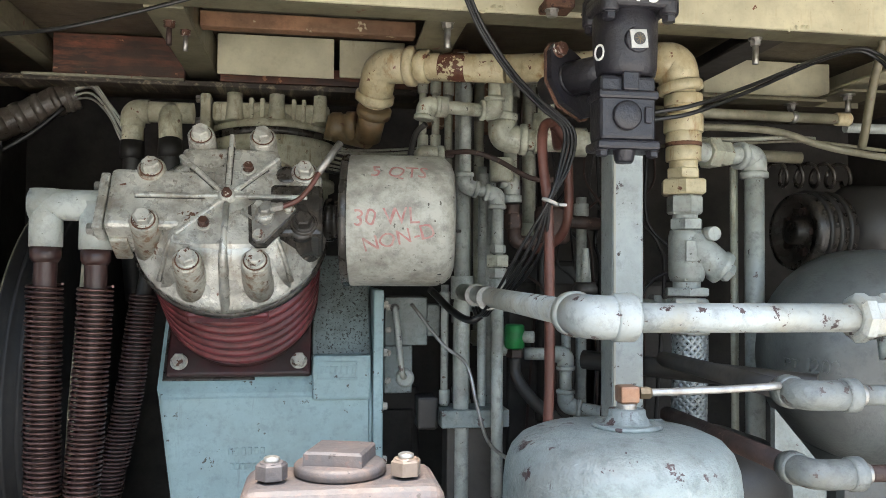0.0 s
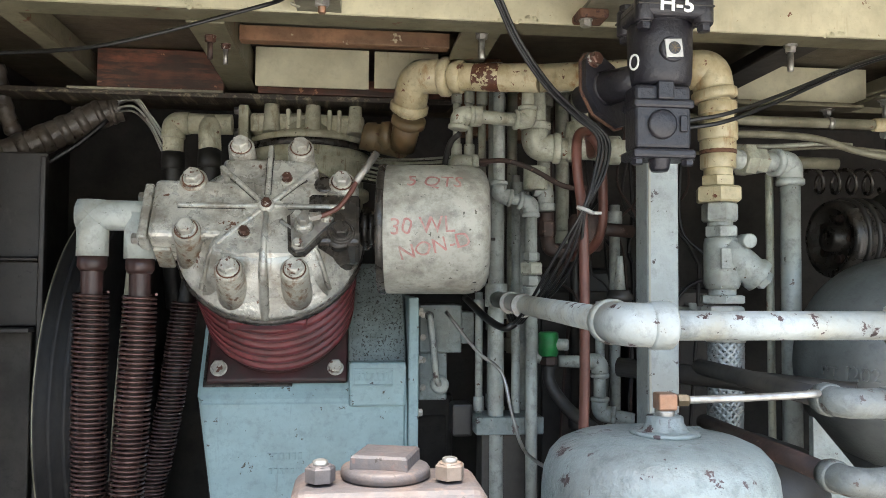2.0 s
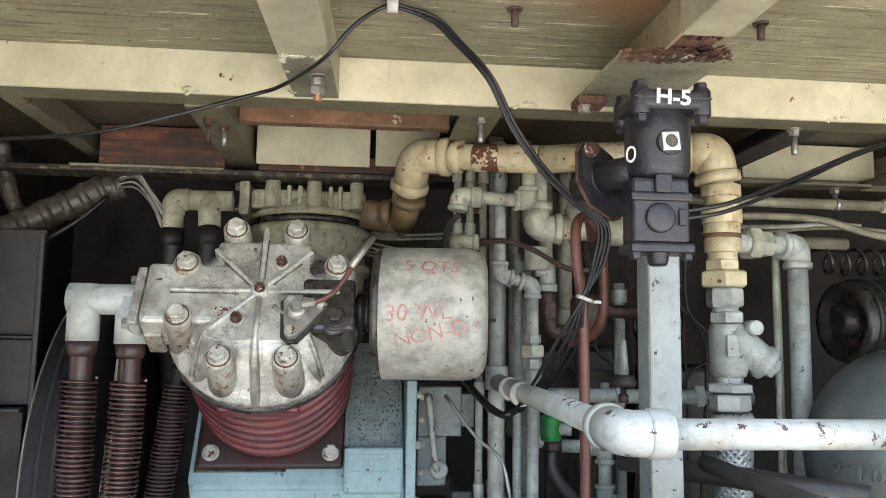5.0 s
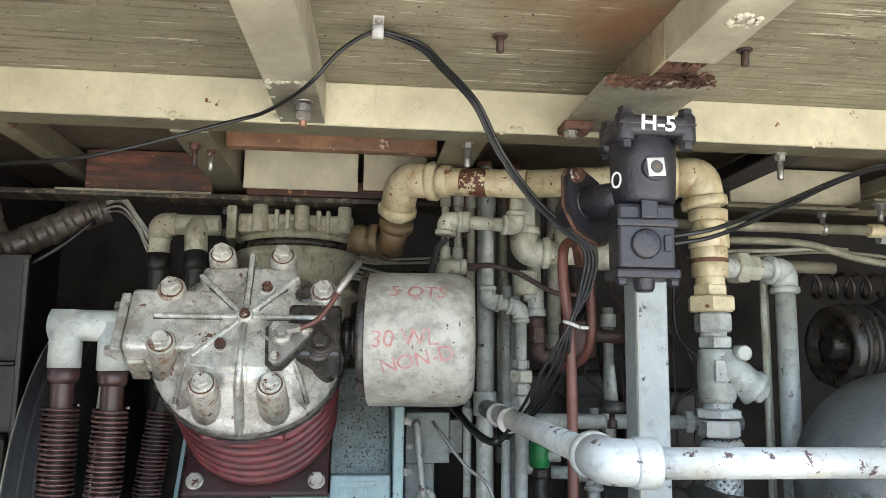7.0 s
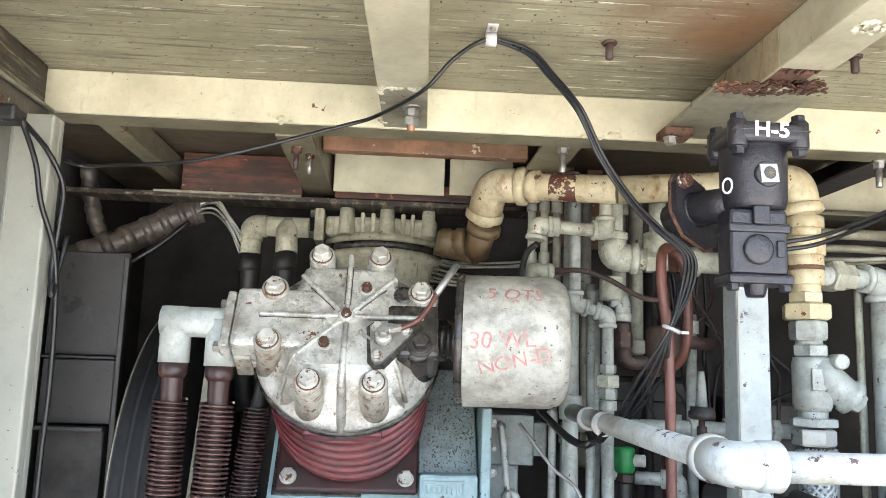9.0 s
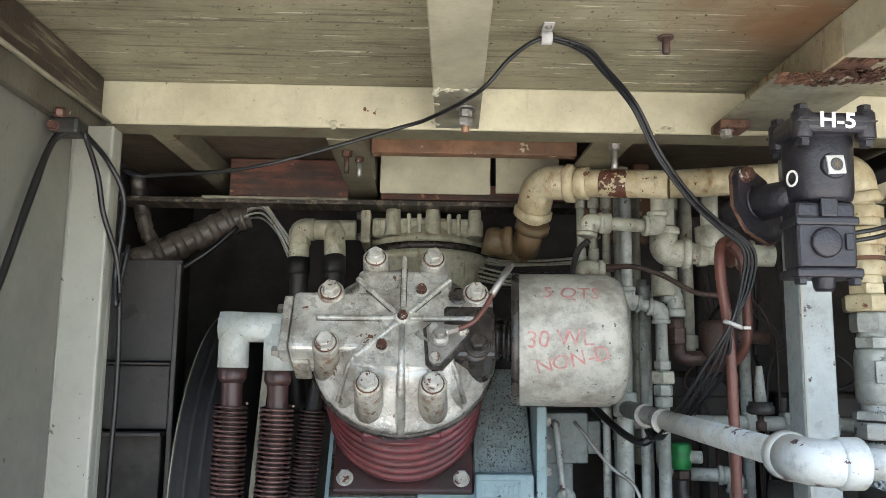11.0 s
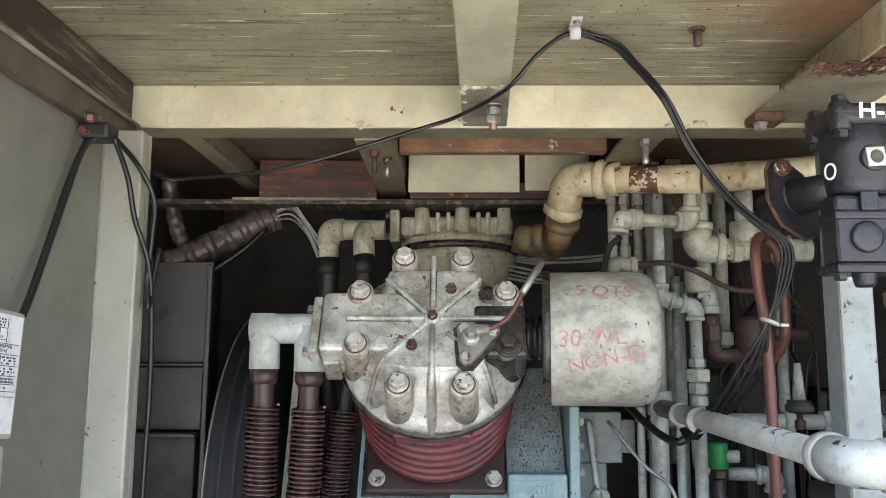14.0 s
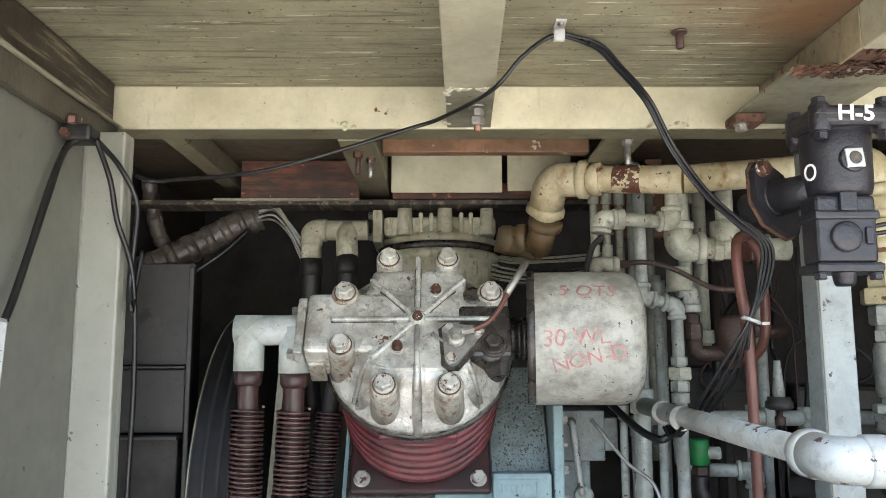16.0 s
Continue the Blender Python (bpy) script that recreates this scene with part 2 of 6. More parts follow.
M_FILT = paint("scuffed_pale_canister_paint", (0.45, 0.445, 0.385), 0.45, tint=0.06, chips=((0.10, 0.09, 0.075), 0.07, 40), grime=((0.20, 0.185, 0.15), 0.75, 16), bump=0.35, seed=27, specks=((0.10, 0.09, 0.07), 0.06, 80), streak=((0.16, 0.14, 0.10), 0.22, (5, 16, 16), 2.4), wear=0.55)
M_BLACK = paint("black_satin_paint", (0.016, 0.015, 0.020), 0.36, tint=0.1, grime=((0.04, 0.036, 0.036), 0.4, 14), bump=0.6, seed=28)
M_RUBBER = paint("black_rubber", (0.018, 0.017, 0.016), 0.45, tint=0.2, grime=((0.06, 0.052, 0.042), 0.4, 18), seed=29)
M_CABLE = paint("black_cable", (0.012, 0.012, 0.012), 0.3, tint=0.1, seed=30)
# near-black base holds the deep shade of the gaps behind the pipes
M_DARK = paint("near_black_metal", (0.052, 0.048, 0.043), 0.6, tint=0.3, grime=((0.065, 0.056, 0.045), 0.5, 6), seed=31)
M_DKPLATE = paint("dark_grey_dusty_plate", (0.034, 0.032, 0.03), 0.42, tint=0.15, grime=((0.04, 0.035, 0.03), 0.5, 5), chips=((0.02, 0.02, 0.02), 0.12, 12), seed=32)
M_HOSE = paint("brown_rubber_hose", (0.050, 0.024, 0.021), 0.36, tint=0.15, grime=((0.04, 0.028, 0.022), 0.5, 14), seed=33)
M_COIL = paint("brown_spring_wire", (0.14, 0.080, 0.068), 0.30, metal=0.6, tint=0.25, chips=((0.10, 0.05, 0.035), 0.3, 50), seed=34)
M_REDHOSE = paint("red_brown_copper_tube", (0.14, 0.054, 0.04), 0.42, tint=0.15, grime=((0.10, 0.04, 0.025), 0.5, 16), seed=35)
M_BRASS = paint("dull_brass", (0.26, 0.19, 0.11), 0.35, metal=0.7, tint=0.15, grime=((0.12, 0.09, 0.05), 0.5, 30), seed=36)
M_COPPER = paint("dull_copper_fitting", (0.33, 0.18, 0.11), 0.4, metal=0.5, tint=0.12, grime=((0.3, 0.27, 0.22), 0.3, 40), seed=37)
M_STEEL = paint("dull_zinc_steel", (0.42, 0.41, 0.38), 0.35, metal=0.7, tint=0.12, grime=((0.18, 0.14, 0.1), 0.45, 40), seed=38)
M_BOLT = paint("flaking_bolt_head", (0.58, 0.57, 0.51), 0.35, metal=0.2, tint=0.1, chips=((0.15, 0.06, 0.035), 0.36, 42), grime=((0.28, 0.25, 0.20), 0.6, 40), seed=39)
M_BOLTR = paint("rusted_bolt_head", (0.115, 0.055, 0.038), 0.4, metal=0.3, tint=0.3, chips=((0.62, 0.60, 0.53), 0.36, 70), seed=40)
M_MAUVE = paint("mauve_grey_primer", (0.088, 0.078, 0.077), 0.55, tint=0.07, grime=((0.17, 0.115, 0.085), 0.5, 20), chips=((0.06, 0.045, 0.04), 0.10, 40), bump=0.4, seed=41, specks=((0.12, 0.08, 0.07), 0.25, 120), streak=((0.20, 0.13, 0.09), 0.18, (20, 20, 6), 2))
M_NUTW = paint("rust_washed_nut", (0.20, 0.155, 0.12), 0.45, tint=0.2, chips=((0.30, 0.17, 0.08), 0.2, 60), grime=((0.12, 0.09, 0.07), 0.5, 60), seed=73)
M_GREEN = paint("bright_green_valve_paint", (0.02, 0.24, 0.06), 0.4, tint=0.1, grime=((0.02, 0.08, 0.03), 0.4, 40), seed=42)
M_WHITEPL = paint("white_plastic", (0.46, 0.455, 0.43), 0.4, tint=0.04, seed=43)
M_WMARK = paint("white_marker", (0.78, 0.78, 0.74), 0.5, tint=0.03, seed=44)
M_REDMARK = paint("faded_red_marker", (0.47, 0.21, 0.19), 0.6, tint=0.15, grime=((0.50, 0.42, 0.36), 0.5, 60), seed=45)
M_INK = paint("black_ink", (0.05, 0.05, 0.05), 0.5, tint=0.05, seed=46)
M_LABEL = paint("white_paper_label", (0.68, 0.69, 0.68), 0.4, tint=0.03, seed=47)
M_GREYTANK = paint("grey_green_casting", (0.105, 0.115, 0.112), 0.4, tint=0.14, grime=((0.09, 0.09, 0.085), 0.4, 8), bump=0.45, seed=48)
M_BRAID = paint("braided_steel", (0.40, 0.43, 0.42), 0.4, metal=0.4, tint=0.1, chips=((0.04, 0.04, 0.04), 0.25, 70), seed=49)
M_GROUND = paint("pale_bounce_ground", (0.45, 0.435, 0.40), 0.9, tint=0.2, bump=0.6, grain=40, seed=50)
M_WEB = paint("aged_weld_paint", (0.50, 0.475, 0.355), 0.4, tint=0.1, bump=0.8, seed=51)
M_WHEEL = paint("matt_black_belt_rubber", (0.009, 0.009, 0.010), 0.62, tint=0.2, grime=((0.022, 0.020, 0.018), 0.5, 14), seed=77)
M_DUCT = paint("grimy_wrap_tape", (0.082, 0.066, 0.052), 0.28, tint=0.25, grime=((0.2, 0.19, 0.16), 0.4, 20), bump=0.5, seed=52)


# ---------- mesh helpers ----------
def zto(p, d, spin=0.0):
    """A pose at p whose z axis points along d."""
    return Matrix.Translation(p) @ V(d).to_track_quat('Z', 'Y').to_matrix().to_4x4() @ Matrix.Rotation(radians(spin), 4, 'Z')


def add_box(bm, lo, hi, M=None, bev=0.002, seg=2):
    g = bmesh.ops.create_cube(bm, size=1.0)
    vs = g["verts"]
    lo, hi = V(lo), V(hi)
    for v in vs:
        v.co = V([lo[i] + (v.co[i] + 0.5) * (hi[i] - lo[i]) for i in range(3)])
    if M is not None:
        bmesh.ops.transform(bm, matrix=M, verts=vs)
    if bev > 0:
        es = list({e for v in vs for e in v.link_edges})
        bmesh.ops.bevel(bm, geom=es, offset=bev, segments=seg, affect='EDGES', profile=0.5)
    return bm


def add_lathe(bm, prof, M=None, seg=24):
    """Turns (radius, height) pairs round the z axis of M."""
    M = M or Matrix()
    rings = []
    for r, h in prof:
        rings.append([bm.verts.new(M @ V((r * math.cos(2 * math.pi * i / seg), r * math.sin(2 * math.pi * i / seg), h))) for i in range(seg)])
    for a, b in zip(rings, rings[1:]):
        for i in range(seg):
            f = bm.faces.new((a[i], a[(i + 1) % seg], b[(i + 1) % seg], b[i]))
            f.smooth = seg > 8
    bm.faces.new(rings[0][::-1])
    bm.faces.new(rings[-1])
    return bm


def fillet(pts, rad, n=6):
    pts = [V(p) for p in pts]
    out = [pts[0]]
    for a, b, c in zip(pts, pts[1:], pts[2:]):
        d1, d2 = (a - b), (c - b)
        l = min(rad, d1.length * 0.48, d2.length * 0.48)
        p, q = b + d1.normalized() * l, b + d2.normalized() * l
        for i in range(n + 1):
            t = i / n
            out.append((1 - t) ** 2 * p + 2 * t * (1 - t) * b + t * t * q)
    out.append(pts[-1])
    return out


def spline(pts, n=8):
    pts = [V(p) for p in pts]
    P = [2 * pts[0] - pts[1]] + pts + [2 * pts[-1] - pts[-2]]
    out = []
    for i in range(1, len(P) - 2):
        a, b, c, d = P[i - 1:i + 3]
        for k in range(n):
            t = k / n
            out.append(0.5 * (2 * b + (c - a) * t + (2 * a - 5 * b + 4 * c - d) * t * t + (3 * b - a - 3 * c + d) * t ** 3))
    return out + [pts[-1]]


def add_tube(bm, pts, r, seg=14, caps=True):
    """Sweeps a round section along pts; r is a number or a list, one a point."""
    pts = [V(p) for p in pts]
    keep = [pts[0]]
    for p in pts[1:]:
        if (p - keep[-1]).length > 1e-5:
            keep.append(p)
    rs = r if isinstance(r, list) else [r] * len(keep)
    pts = keep
    t0 = (pts[1] - pts[0]).normalized()
    u = t0.orthogonal().normalized()
    rings = []
    for i, p in enumerate(pts):
        t = (pts[min(i + 1, len(pts) - 1)] - pts[max(i - 1, 0)]).normalized()
        u = (u - t * u.dot(t)).normalized()
        w = t.cross(u)
        rings.append([bm.verts.new(p + rs[min(i, len(rs) - 1)] * (math.cos(2 * math.pi * k / seg) * u + math.sin(2 * math.pi * k / seg) * w)) for k in range(seg)])
    for a, b in zip(rings, rings[1:]):
        for k in range(seg):
            bm.faces.new((a[k], a[(k + 1) % seg], b[(k + 1) % seg], b[k])).smooth = True
    if caps:
        bm.faces.new(rings[0][::-1])
        bm.faces.new(rings[-1])
    return bm


def hexprof(bm, M, af, h, washer=True):
    rr = af / math.sqrt(3)
    if washer:
        add_lathe(bm, [(rr * 1.12, 0), (rr * 1.15, h * 0.08), (rr * 1.12, h * 0.2)], M, 20)
    add_lathe(bm, [(rr, h * 0.18), (rr, h * 0.88), (rr * 0.86, h)], M, 6)
    add_lathe(bm, [(rr * 0.80, h * 0.98), (rr * 0.74, h * 1.04)], M, 16)
    return bm


def thing(name, at, label, category, group="", kind=""):
    ob = new(name)
    ob.location = at
    ob.empty_display_size = 0.02
    bpy.context.view_layer.update()
    return tagged(ob, label, category, group, kind)


def part(name, bm, material, parent=None, label="", M=None):
    """Links a bmesh (or a shared mesh) as one object; its coordinates are the place's own."""
    if isinstance(bm, bmesh.types.BMesh):
        bmesh.ops.recalc_face_normals(bm, faces=bm.faces)
        me = bpy.data.meshes.new(name)
        bm.to_mesh(me)
        bm.free()
        me.materials.append(material)
    else:
        me = bm
    ob = new(name, me)
    if M is not None:
        ob.matrix_basis = M
    if parent is not None:
        ob.parent = parent
        w = Matrix.Translation(parent.location)
        g = parent.parent
        while g is not None:
            w = Matrix.Translation(g.location) @ w
            g = g.parent
        ob.matrix_parent_inverse = w.inverted() if parent.type == 'EMPTY' else Matrix()
    if label:
        tagged(ob, label)
    return ob


def solid(name, bm, material, label, category, group="", kind=""):
    return tagged(part(name, bm, material), label, category, group, kind)


BM = bmesh.new
_hexes = {}


def bolt(parent, p, d, af=0.024, h=0.014, material=None, spin=0.0, name="bolt", washer=True):
    material = material or M_BOLT
    key = (af, h, material.name, washer)
    if key not in _hexes:
        ob = part(name, hexprof(BM(), Matrix(), af, h, washer), material, parent, M=zto(p, d, spin))
        _hexes[key] = ob.data
        return ob
    return part(name, _hexes[key], None, parent, M=zto(p, d, spin))


def text_mesh(body, size, depth=0.0006, thin=0.0):
    cu = bpy.data.curves.new("lettering", 'FONT')
    cu.body, cu.size, cu.align_x, cu.align_y, cu.extrude, cu.resolution_u = body, size, 'CENTER', 'CENTER', depth, 3
    cu.offset = thin
    ob = bpy.data.objects.new("lettering", cu)
    scene.collection.objects.link(ob)
    dg = bpy.context.evaluated_depsgraph_get()
    me = bpy.data.meshes.new_from_object(ob.evaluated_get(dg))
    bpy.data.objects.remove(ob)
    return me


def pipe_run(name, pts, r, material, label, group="pipework", fit=1.28, collar=True, bend=2.0, parent=None):
    """A pipe along pts; each corner gets a malleable elbow with beaded collars."""
    pts = [V(p) for p in pts]
    root = parent or thing(name, pts[0], label, "pipe", group)
    for a, b in zip(pts, pts[1:]):
        part("tube", add_tube(BM(), [a, b], r, 18), material, root)
    for a, b, c in zip(pts, pts[1:], pts[2:]):
        d1, d2 = (a - b).normalized(), (c - b).normalized()
        if d1.dot(d2) < -0.985:
            continue
        L = r * bend
        bm = add_tube(BM(), fillet([b + d1 * L, b, b + d2 * L], L * 0.95, 8), r * fit, 18)
        if collar:
            for d in (d1, d2):
                add_lathe(bm, [(r * fit, 0), (r * fit * 1.13, r * 0.12), (r * fit * 1.13, r * 0.62), (r * fit * 0.98, r * 0.75)], zto(b + d * (L * 0.92), d), 20)
        part("elbow", bm, material, root)
    return root


def sleeve(parent, p, d, r, length, material, name="coupling"):
    M = zto(V(p) - V(d).normalized() * length / 2, d)
    return part(name, add_lathe(BM(), [(r * 0.95, 0), (r, length * 0.06), (r, length * 0.94), (r * 0.95, length)], M, 20), material, parent)


def hexnut(parent, p, d, af, length, material, name="hex_nut", spin=0):
    M = zto(V(p) - V(d).normalized() * length / 2, d, spin)
    rr = af / math.sqrt(3)
    return part(name, add_lathe(BM(), [(rr * 0.9, 0), (rr, length * 0.12), (rr, length * 0.88), (rr * 0.9, length)], M, 6), material, parent)


# ---------- setting ----------
def plate(name, lo, hi, material, label, category, bev=0.002, kind="structure"):
    return solid(name, add_box(BM(), lo, hi, bev=bev), material, label, category, kind=kind)


CZ = 1.89
# unseen ground, kept pale so that it bounces light up to the ceiling
plate("ground", (-30, -40, -0.06), (30, 30, 0.0), M_GROUND, "unseen ground under and before the vehicle, pale to bounce light up", "ground", 0)
# rear boards are a darker brown than the ceiling before the beam
plate("ceiling_rear", (-0.86, 1.2845, CZ), (1.9, 2.45, CZ + 0.02), M_REARB, "dark brown ceiling boards behind the beam", "ceiling")
# front overhang to y 0.50 is unseen, sized to block sun and sky
plate("ceiling", (-0.86, 0.50, CZ), (1.9, 1.2840, CZ + 0.02), M_BOARD, "olive painted plywood ceiling boards, scratched and streaked, with an unseen light-blocking overhang", "ceiling")
random.seed(28)
bm = BM()
for i in range(70):
    q = random.uniform(0.0008, 0.0021)
    add_lathe(bm, [(q, 0), (q * 0.7, 0.0006)], zto((random.uniform(-0.35, 0.45), random.uniform(0.80, 1.25), CZ - 0.0002), (0, 0, -1)), 7)
tagged(part("nail_heads", bm, M_OILY, bpy.data.objects["ceiling"], "small dark nail heads"), kind="stuff")
plate("wall_back", (-1.0, 2.45, 0.45), (1.9, 2.49, 1.95), M_DARK, "dark back wall of the compartment, shade put into its colour", "wall")
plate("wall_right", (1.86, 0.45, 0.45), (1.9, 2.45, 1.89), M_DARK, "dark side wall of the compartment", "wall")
plate("wall_left_rear", (-0.86, 1.225, 0.45), (-0.82, 2.45, 1.95), M_DARK, "dark side wall behind the post", "wall")
plate("floor", (-0.86, 0.45, 0.41), (1.9, 2.49, 0.45), M_DARK, "dark compartment floor", "floor")
# pale painted side wall that ends in a folded post
wl = plate("wall_left", (-0.66, 0.30, 0.45), (-0.642, 1.189, 1.812), M_WALL, "grey-green painted sheet metal side wall", "wall")
post = thing("corner_post", (-0.6, 1.2, 0.45), "pale grey painted folded steel post with a weld seam", "post")
part("face", add_box(BM(), (-0.645, 1.19, 0.45), (-0.579, 1.215, 1.785), bev=0.004), M_CHAN, post)
part("flange", add_box(BM(), (-0.588, 1.2155, 0.45), (-0.580, 1.232, 1.785), bev=0.003), M_CHAN, post)
bm = BM()
random.seed(3)
pts, rs = [], []
for i in range(300):
    lump = max(0.0, math.sin(i * 0.071) * math.sin(i * 0.029 + 1.0)) ** 2
    pts.append(V((-0.6385 - 0.00002 * (300 - i) + random.uniform(-0.0004, 0.0004), 1.1892, 0.60 + i * 0.0039)))
    rs.append(0.0010 + 0.0030 * lump * random.uniform(0.5, 1.2))
add_tube(bm, pts, rs, 7)
part("weld_seam", bm, M_CHAN, post, "lumpy painted weld bead")

# ---------- beams under the ceiling ----------
beam = thing("cross_beam", (0.3, 1.3, 1.815), "cream painted steel cross beam under the ceiling", "beam")
part("web", add_box(BM(), (-0.66, 1.276, 1.815), (1.88, 1.284, CZ), bev=0.002), M_CREAM, beam)
# the olive is darkened further, so the underside's shade is in the colour
part("bottom_flange", add_box(BM(), (-0.64, 1.2845, 1.815), (1.88, 1.345, 1.821), bev=0.002), M_OLIVE, beam, "olive painted underside flange, darkened for its shade")
bm = BM()
random.seed(5)
for x0, n in ((-0.245, 6), (0.30, 7), (0.345, 5), (0.90, 5)):
    for i in range(n):
        c = V((x0 + random.uniform(-0.02, 0.02), 1.274 + random.uniform(-0.002, 0.002), 1.816 + random.uniform(-0.002, 0.012)))
        s = random.uniform(0.002, 0.0055)
        add_lathe(bm, [(s * 0.5, -s * .3), (s, 0), (s * 0.5, s * .3)], zto(c, (random.random() - .5, -1, random.random())), 8)
part("weld_lumps", bm, M_CREAM, beam, "painted weld spatter")


def angle_bar(name, x0, x1, y0, y1, z0, z1, material, label):
    """An angle iron that runs from front to back: a flat bottom leg and an upright leg."""
    root = thing(name, ((x0 + x1) / 2, y0, z0), label, "angle iron", "angle irons under the ceiling")
    part("flat_leg", add_box(BM(), (x0, y0, z0), (x1, y1, z0 + 0.007), bev=0.0015), material, root)
    part("upright_leg", add_box(BM(), (x1 - 0.007, y0, z0 + 0.0072), (x1, y1, z1), bev=0.0015), material, root)
    return root


front_bar = thing("ceiling_batten", (-0.03, 0.5, 1.83), "grey-cream painted steel channel under the ceiling", "strut")


def skewed(lo, hi, rise, y0, bev=0.002):
    """A box whose x shifts by rise for each metre of y past y0."""
    bm = add_box(BM(), lo, hi, bev=bev)
    for v in bm.verts:
        v.co.x += rise * (v.co.y - y0)
    return bm


part("bottom_plate", skewed((-0.0665, 0.50, 1.8150), (0.0075, 1.0760, 1.8200), 0.036, 1.258), M_STRUT, front_bar)
part("side_plate", skewed((-0.0665, 0.50, 1.8202), (-0.0615, 1.2740, 1.8895), 0.036, 1.258), M_STRUT, front_bar)
part("side_plate", skewed((0.0025, 0.50, 1.8202), (0.0075, 1.2740, 1.8895), 0.036, 1.258), M_STRUT, front_bar)
part("end_tab", skewed((-0.0665, 1.0765, 1.8158), (0.0075, 1.2745, 1.8200), 0.036, 1.258, 0.001), M_TAB, front_bar, "grimy drilled end tab")
part("washer", add_lathe(BM(), [(0.0155, 0), (0.0150, 0.0022)], zto((-0.0205, 1.161, 1.8156), (0, 0, -1)), 18), M_STEEL, front_bar)
bolt(front_bar, (-0.0205, 1.161, 1.8134), (0, 0, -1), 0.0185, 0.013, M_STEEL, name="nut", washer=False)
bolt(front_bar, (-0.0205, 1.161, 1.8000), (0, 0, -1), 0.0205, 0.014, M_STEEL, name="nut", washer=False, spin=18)
part("stud", add_lathe(BM(), [(0.0062, 0), (0.0062, 0.036), (0.005, 0.038)], zto((-0.0205, 1.161, 1.813), (0, 0, -1)), 12), M_COPPER, front_bar)
random.seed(6)
for n, lo, hi, lab in ((24, (-0.068, 1.069, 1.8148), (-0.012, 1.080, 1.8148), "lumpy pale weld bead"), (10, (-0.071, 1.08, 1.8165), (-0.064, 1.27, 1.8165), "spatter along the tab's edge")):
    bm = BM()
    for i in range(n):
        q = random.uniform(0.002, 0.0062)
        c = [random.uniform(a, b_) for a, b_ in zip(lo, hi)]
        add_lathe(bm, [(q * .5, -q * .4), (q, 0), (q * .5, q * .4)], zto(c, (random.random() - .5, random.random() - .5, 1)), 8)
    tagged(part("weld", bm, M_WEB, front_bar, lab), kind="stuff")

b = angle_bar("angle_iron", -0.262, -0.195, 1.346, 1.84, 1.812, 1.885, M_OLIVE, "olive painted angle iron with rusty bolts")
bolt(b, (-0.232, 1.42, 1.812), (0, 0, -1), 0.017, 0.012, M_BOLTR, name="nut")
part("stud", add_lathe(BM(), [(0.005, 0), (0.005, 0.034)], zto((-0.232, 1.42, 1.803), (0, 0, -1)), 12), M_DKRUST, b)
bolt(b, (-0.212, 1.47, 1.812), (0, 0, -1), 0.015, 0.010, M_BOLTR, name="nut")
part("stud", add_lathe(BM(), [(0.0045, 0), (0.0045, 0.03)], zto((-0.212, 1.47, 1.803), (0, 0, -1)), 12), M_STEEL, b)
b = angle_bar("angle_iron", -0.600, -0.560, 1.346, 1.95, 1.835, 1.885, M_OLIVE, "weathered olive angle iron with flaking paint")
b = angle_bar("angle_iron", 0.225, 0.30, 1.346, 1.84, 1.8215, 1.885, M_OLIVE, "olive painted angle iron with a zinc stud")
for x, y, zz in ((0.263, 1.36, 1.8215), (0.851, 1.335, 1.815)):
    s = thing("hanging_stud", (x, y, zz), "zinc stud with nut and washer hanging under the beam", "stud", "studs under the beam")
    part("washer", add_lathe(BM(), [(0.013, 0), (0.013, 0.002)], zto((x, y, zz), (0, 0, -1)), 16), M_STEEL, s)
    bolt(s, (x, y, zz - 0.002), (0, 0, -1), 0.018, 0.012, M_STEEL, name="nut")
    part("stud", add_lathe(BM(), [(0.006, 0), (0.006, 0.036), (0.005, 0.038)], zto((x, y, zz - 0.012), (0, 0, -1)), 12), M_STEEL, s)
for x, y, zz in ((1.147, 1.680, 1.776), (1.256, 1.625, 1.790)):
    s = thing("hanging_stud", (x, y, zz), "zinc stud with nut and washer hanging under the shelf iron", "stud", "studs under the beam")
    part("washer", add_lathe(BM(), [(0.017, 0), (0.017, 0.002)], zto((x, y, zz), (0, 0, -1)), 16), M_STEEL, s)
    bolt(s, (x, y, zz - 0.002), (0, 0, -1), 0.018, 0.012, M_STEEL, name="nut")
    part("stud", add_lathe(BM(), [(0.006, 0), (0.006, 0.03)], zto((x, y, zz - 0.012), (0, 0, -1)), 12), M_STEEL, s)
sh = thing("shelf_iron", (1.08, 1.6, 1.776), "olive painted angle iron under the cream side panel", "angle iron", "angle irons under the ceiling")
part("flat_leg", add_box(BM(), (0.90, 1.650, 1.7762), (1.221, 1.70, 1.7832), bev=0.0015), M_OLIVE, sh)
part("end_leg", add_box(BM(), (1.222, 1.595, 1.7902), (1.34, 1.75, 1.7972), bev=0.0015), M_OLIVE, sh)
part("back_leg", add_box(BM(), (0.90, 1.7005, 1.7762), (1.34, 1.7075, 1.800), bev=0.0015), M_OLIVE, sh)
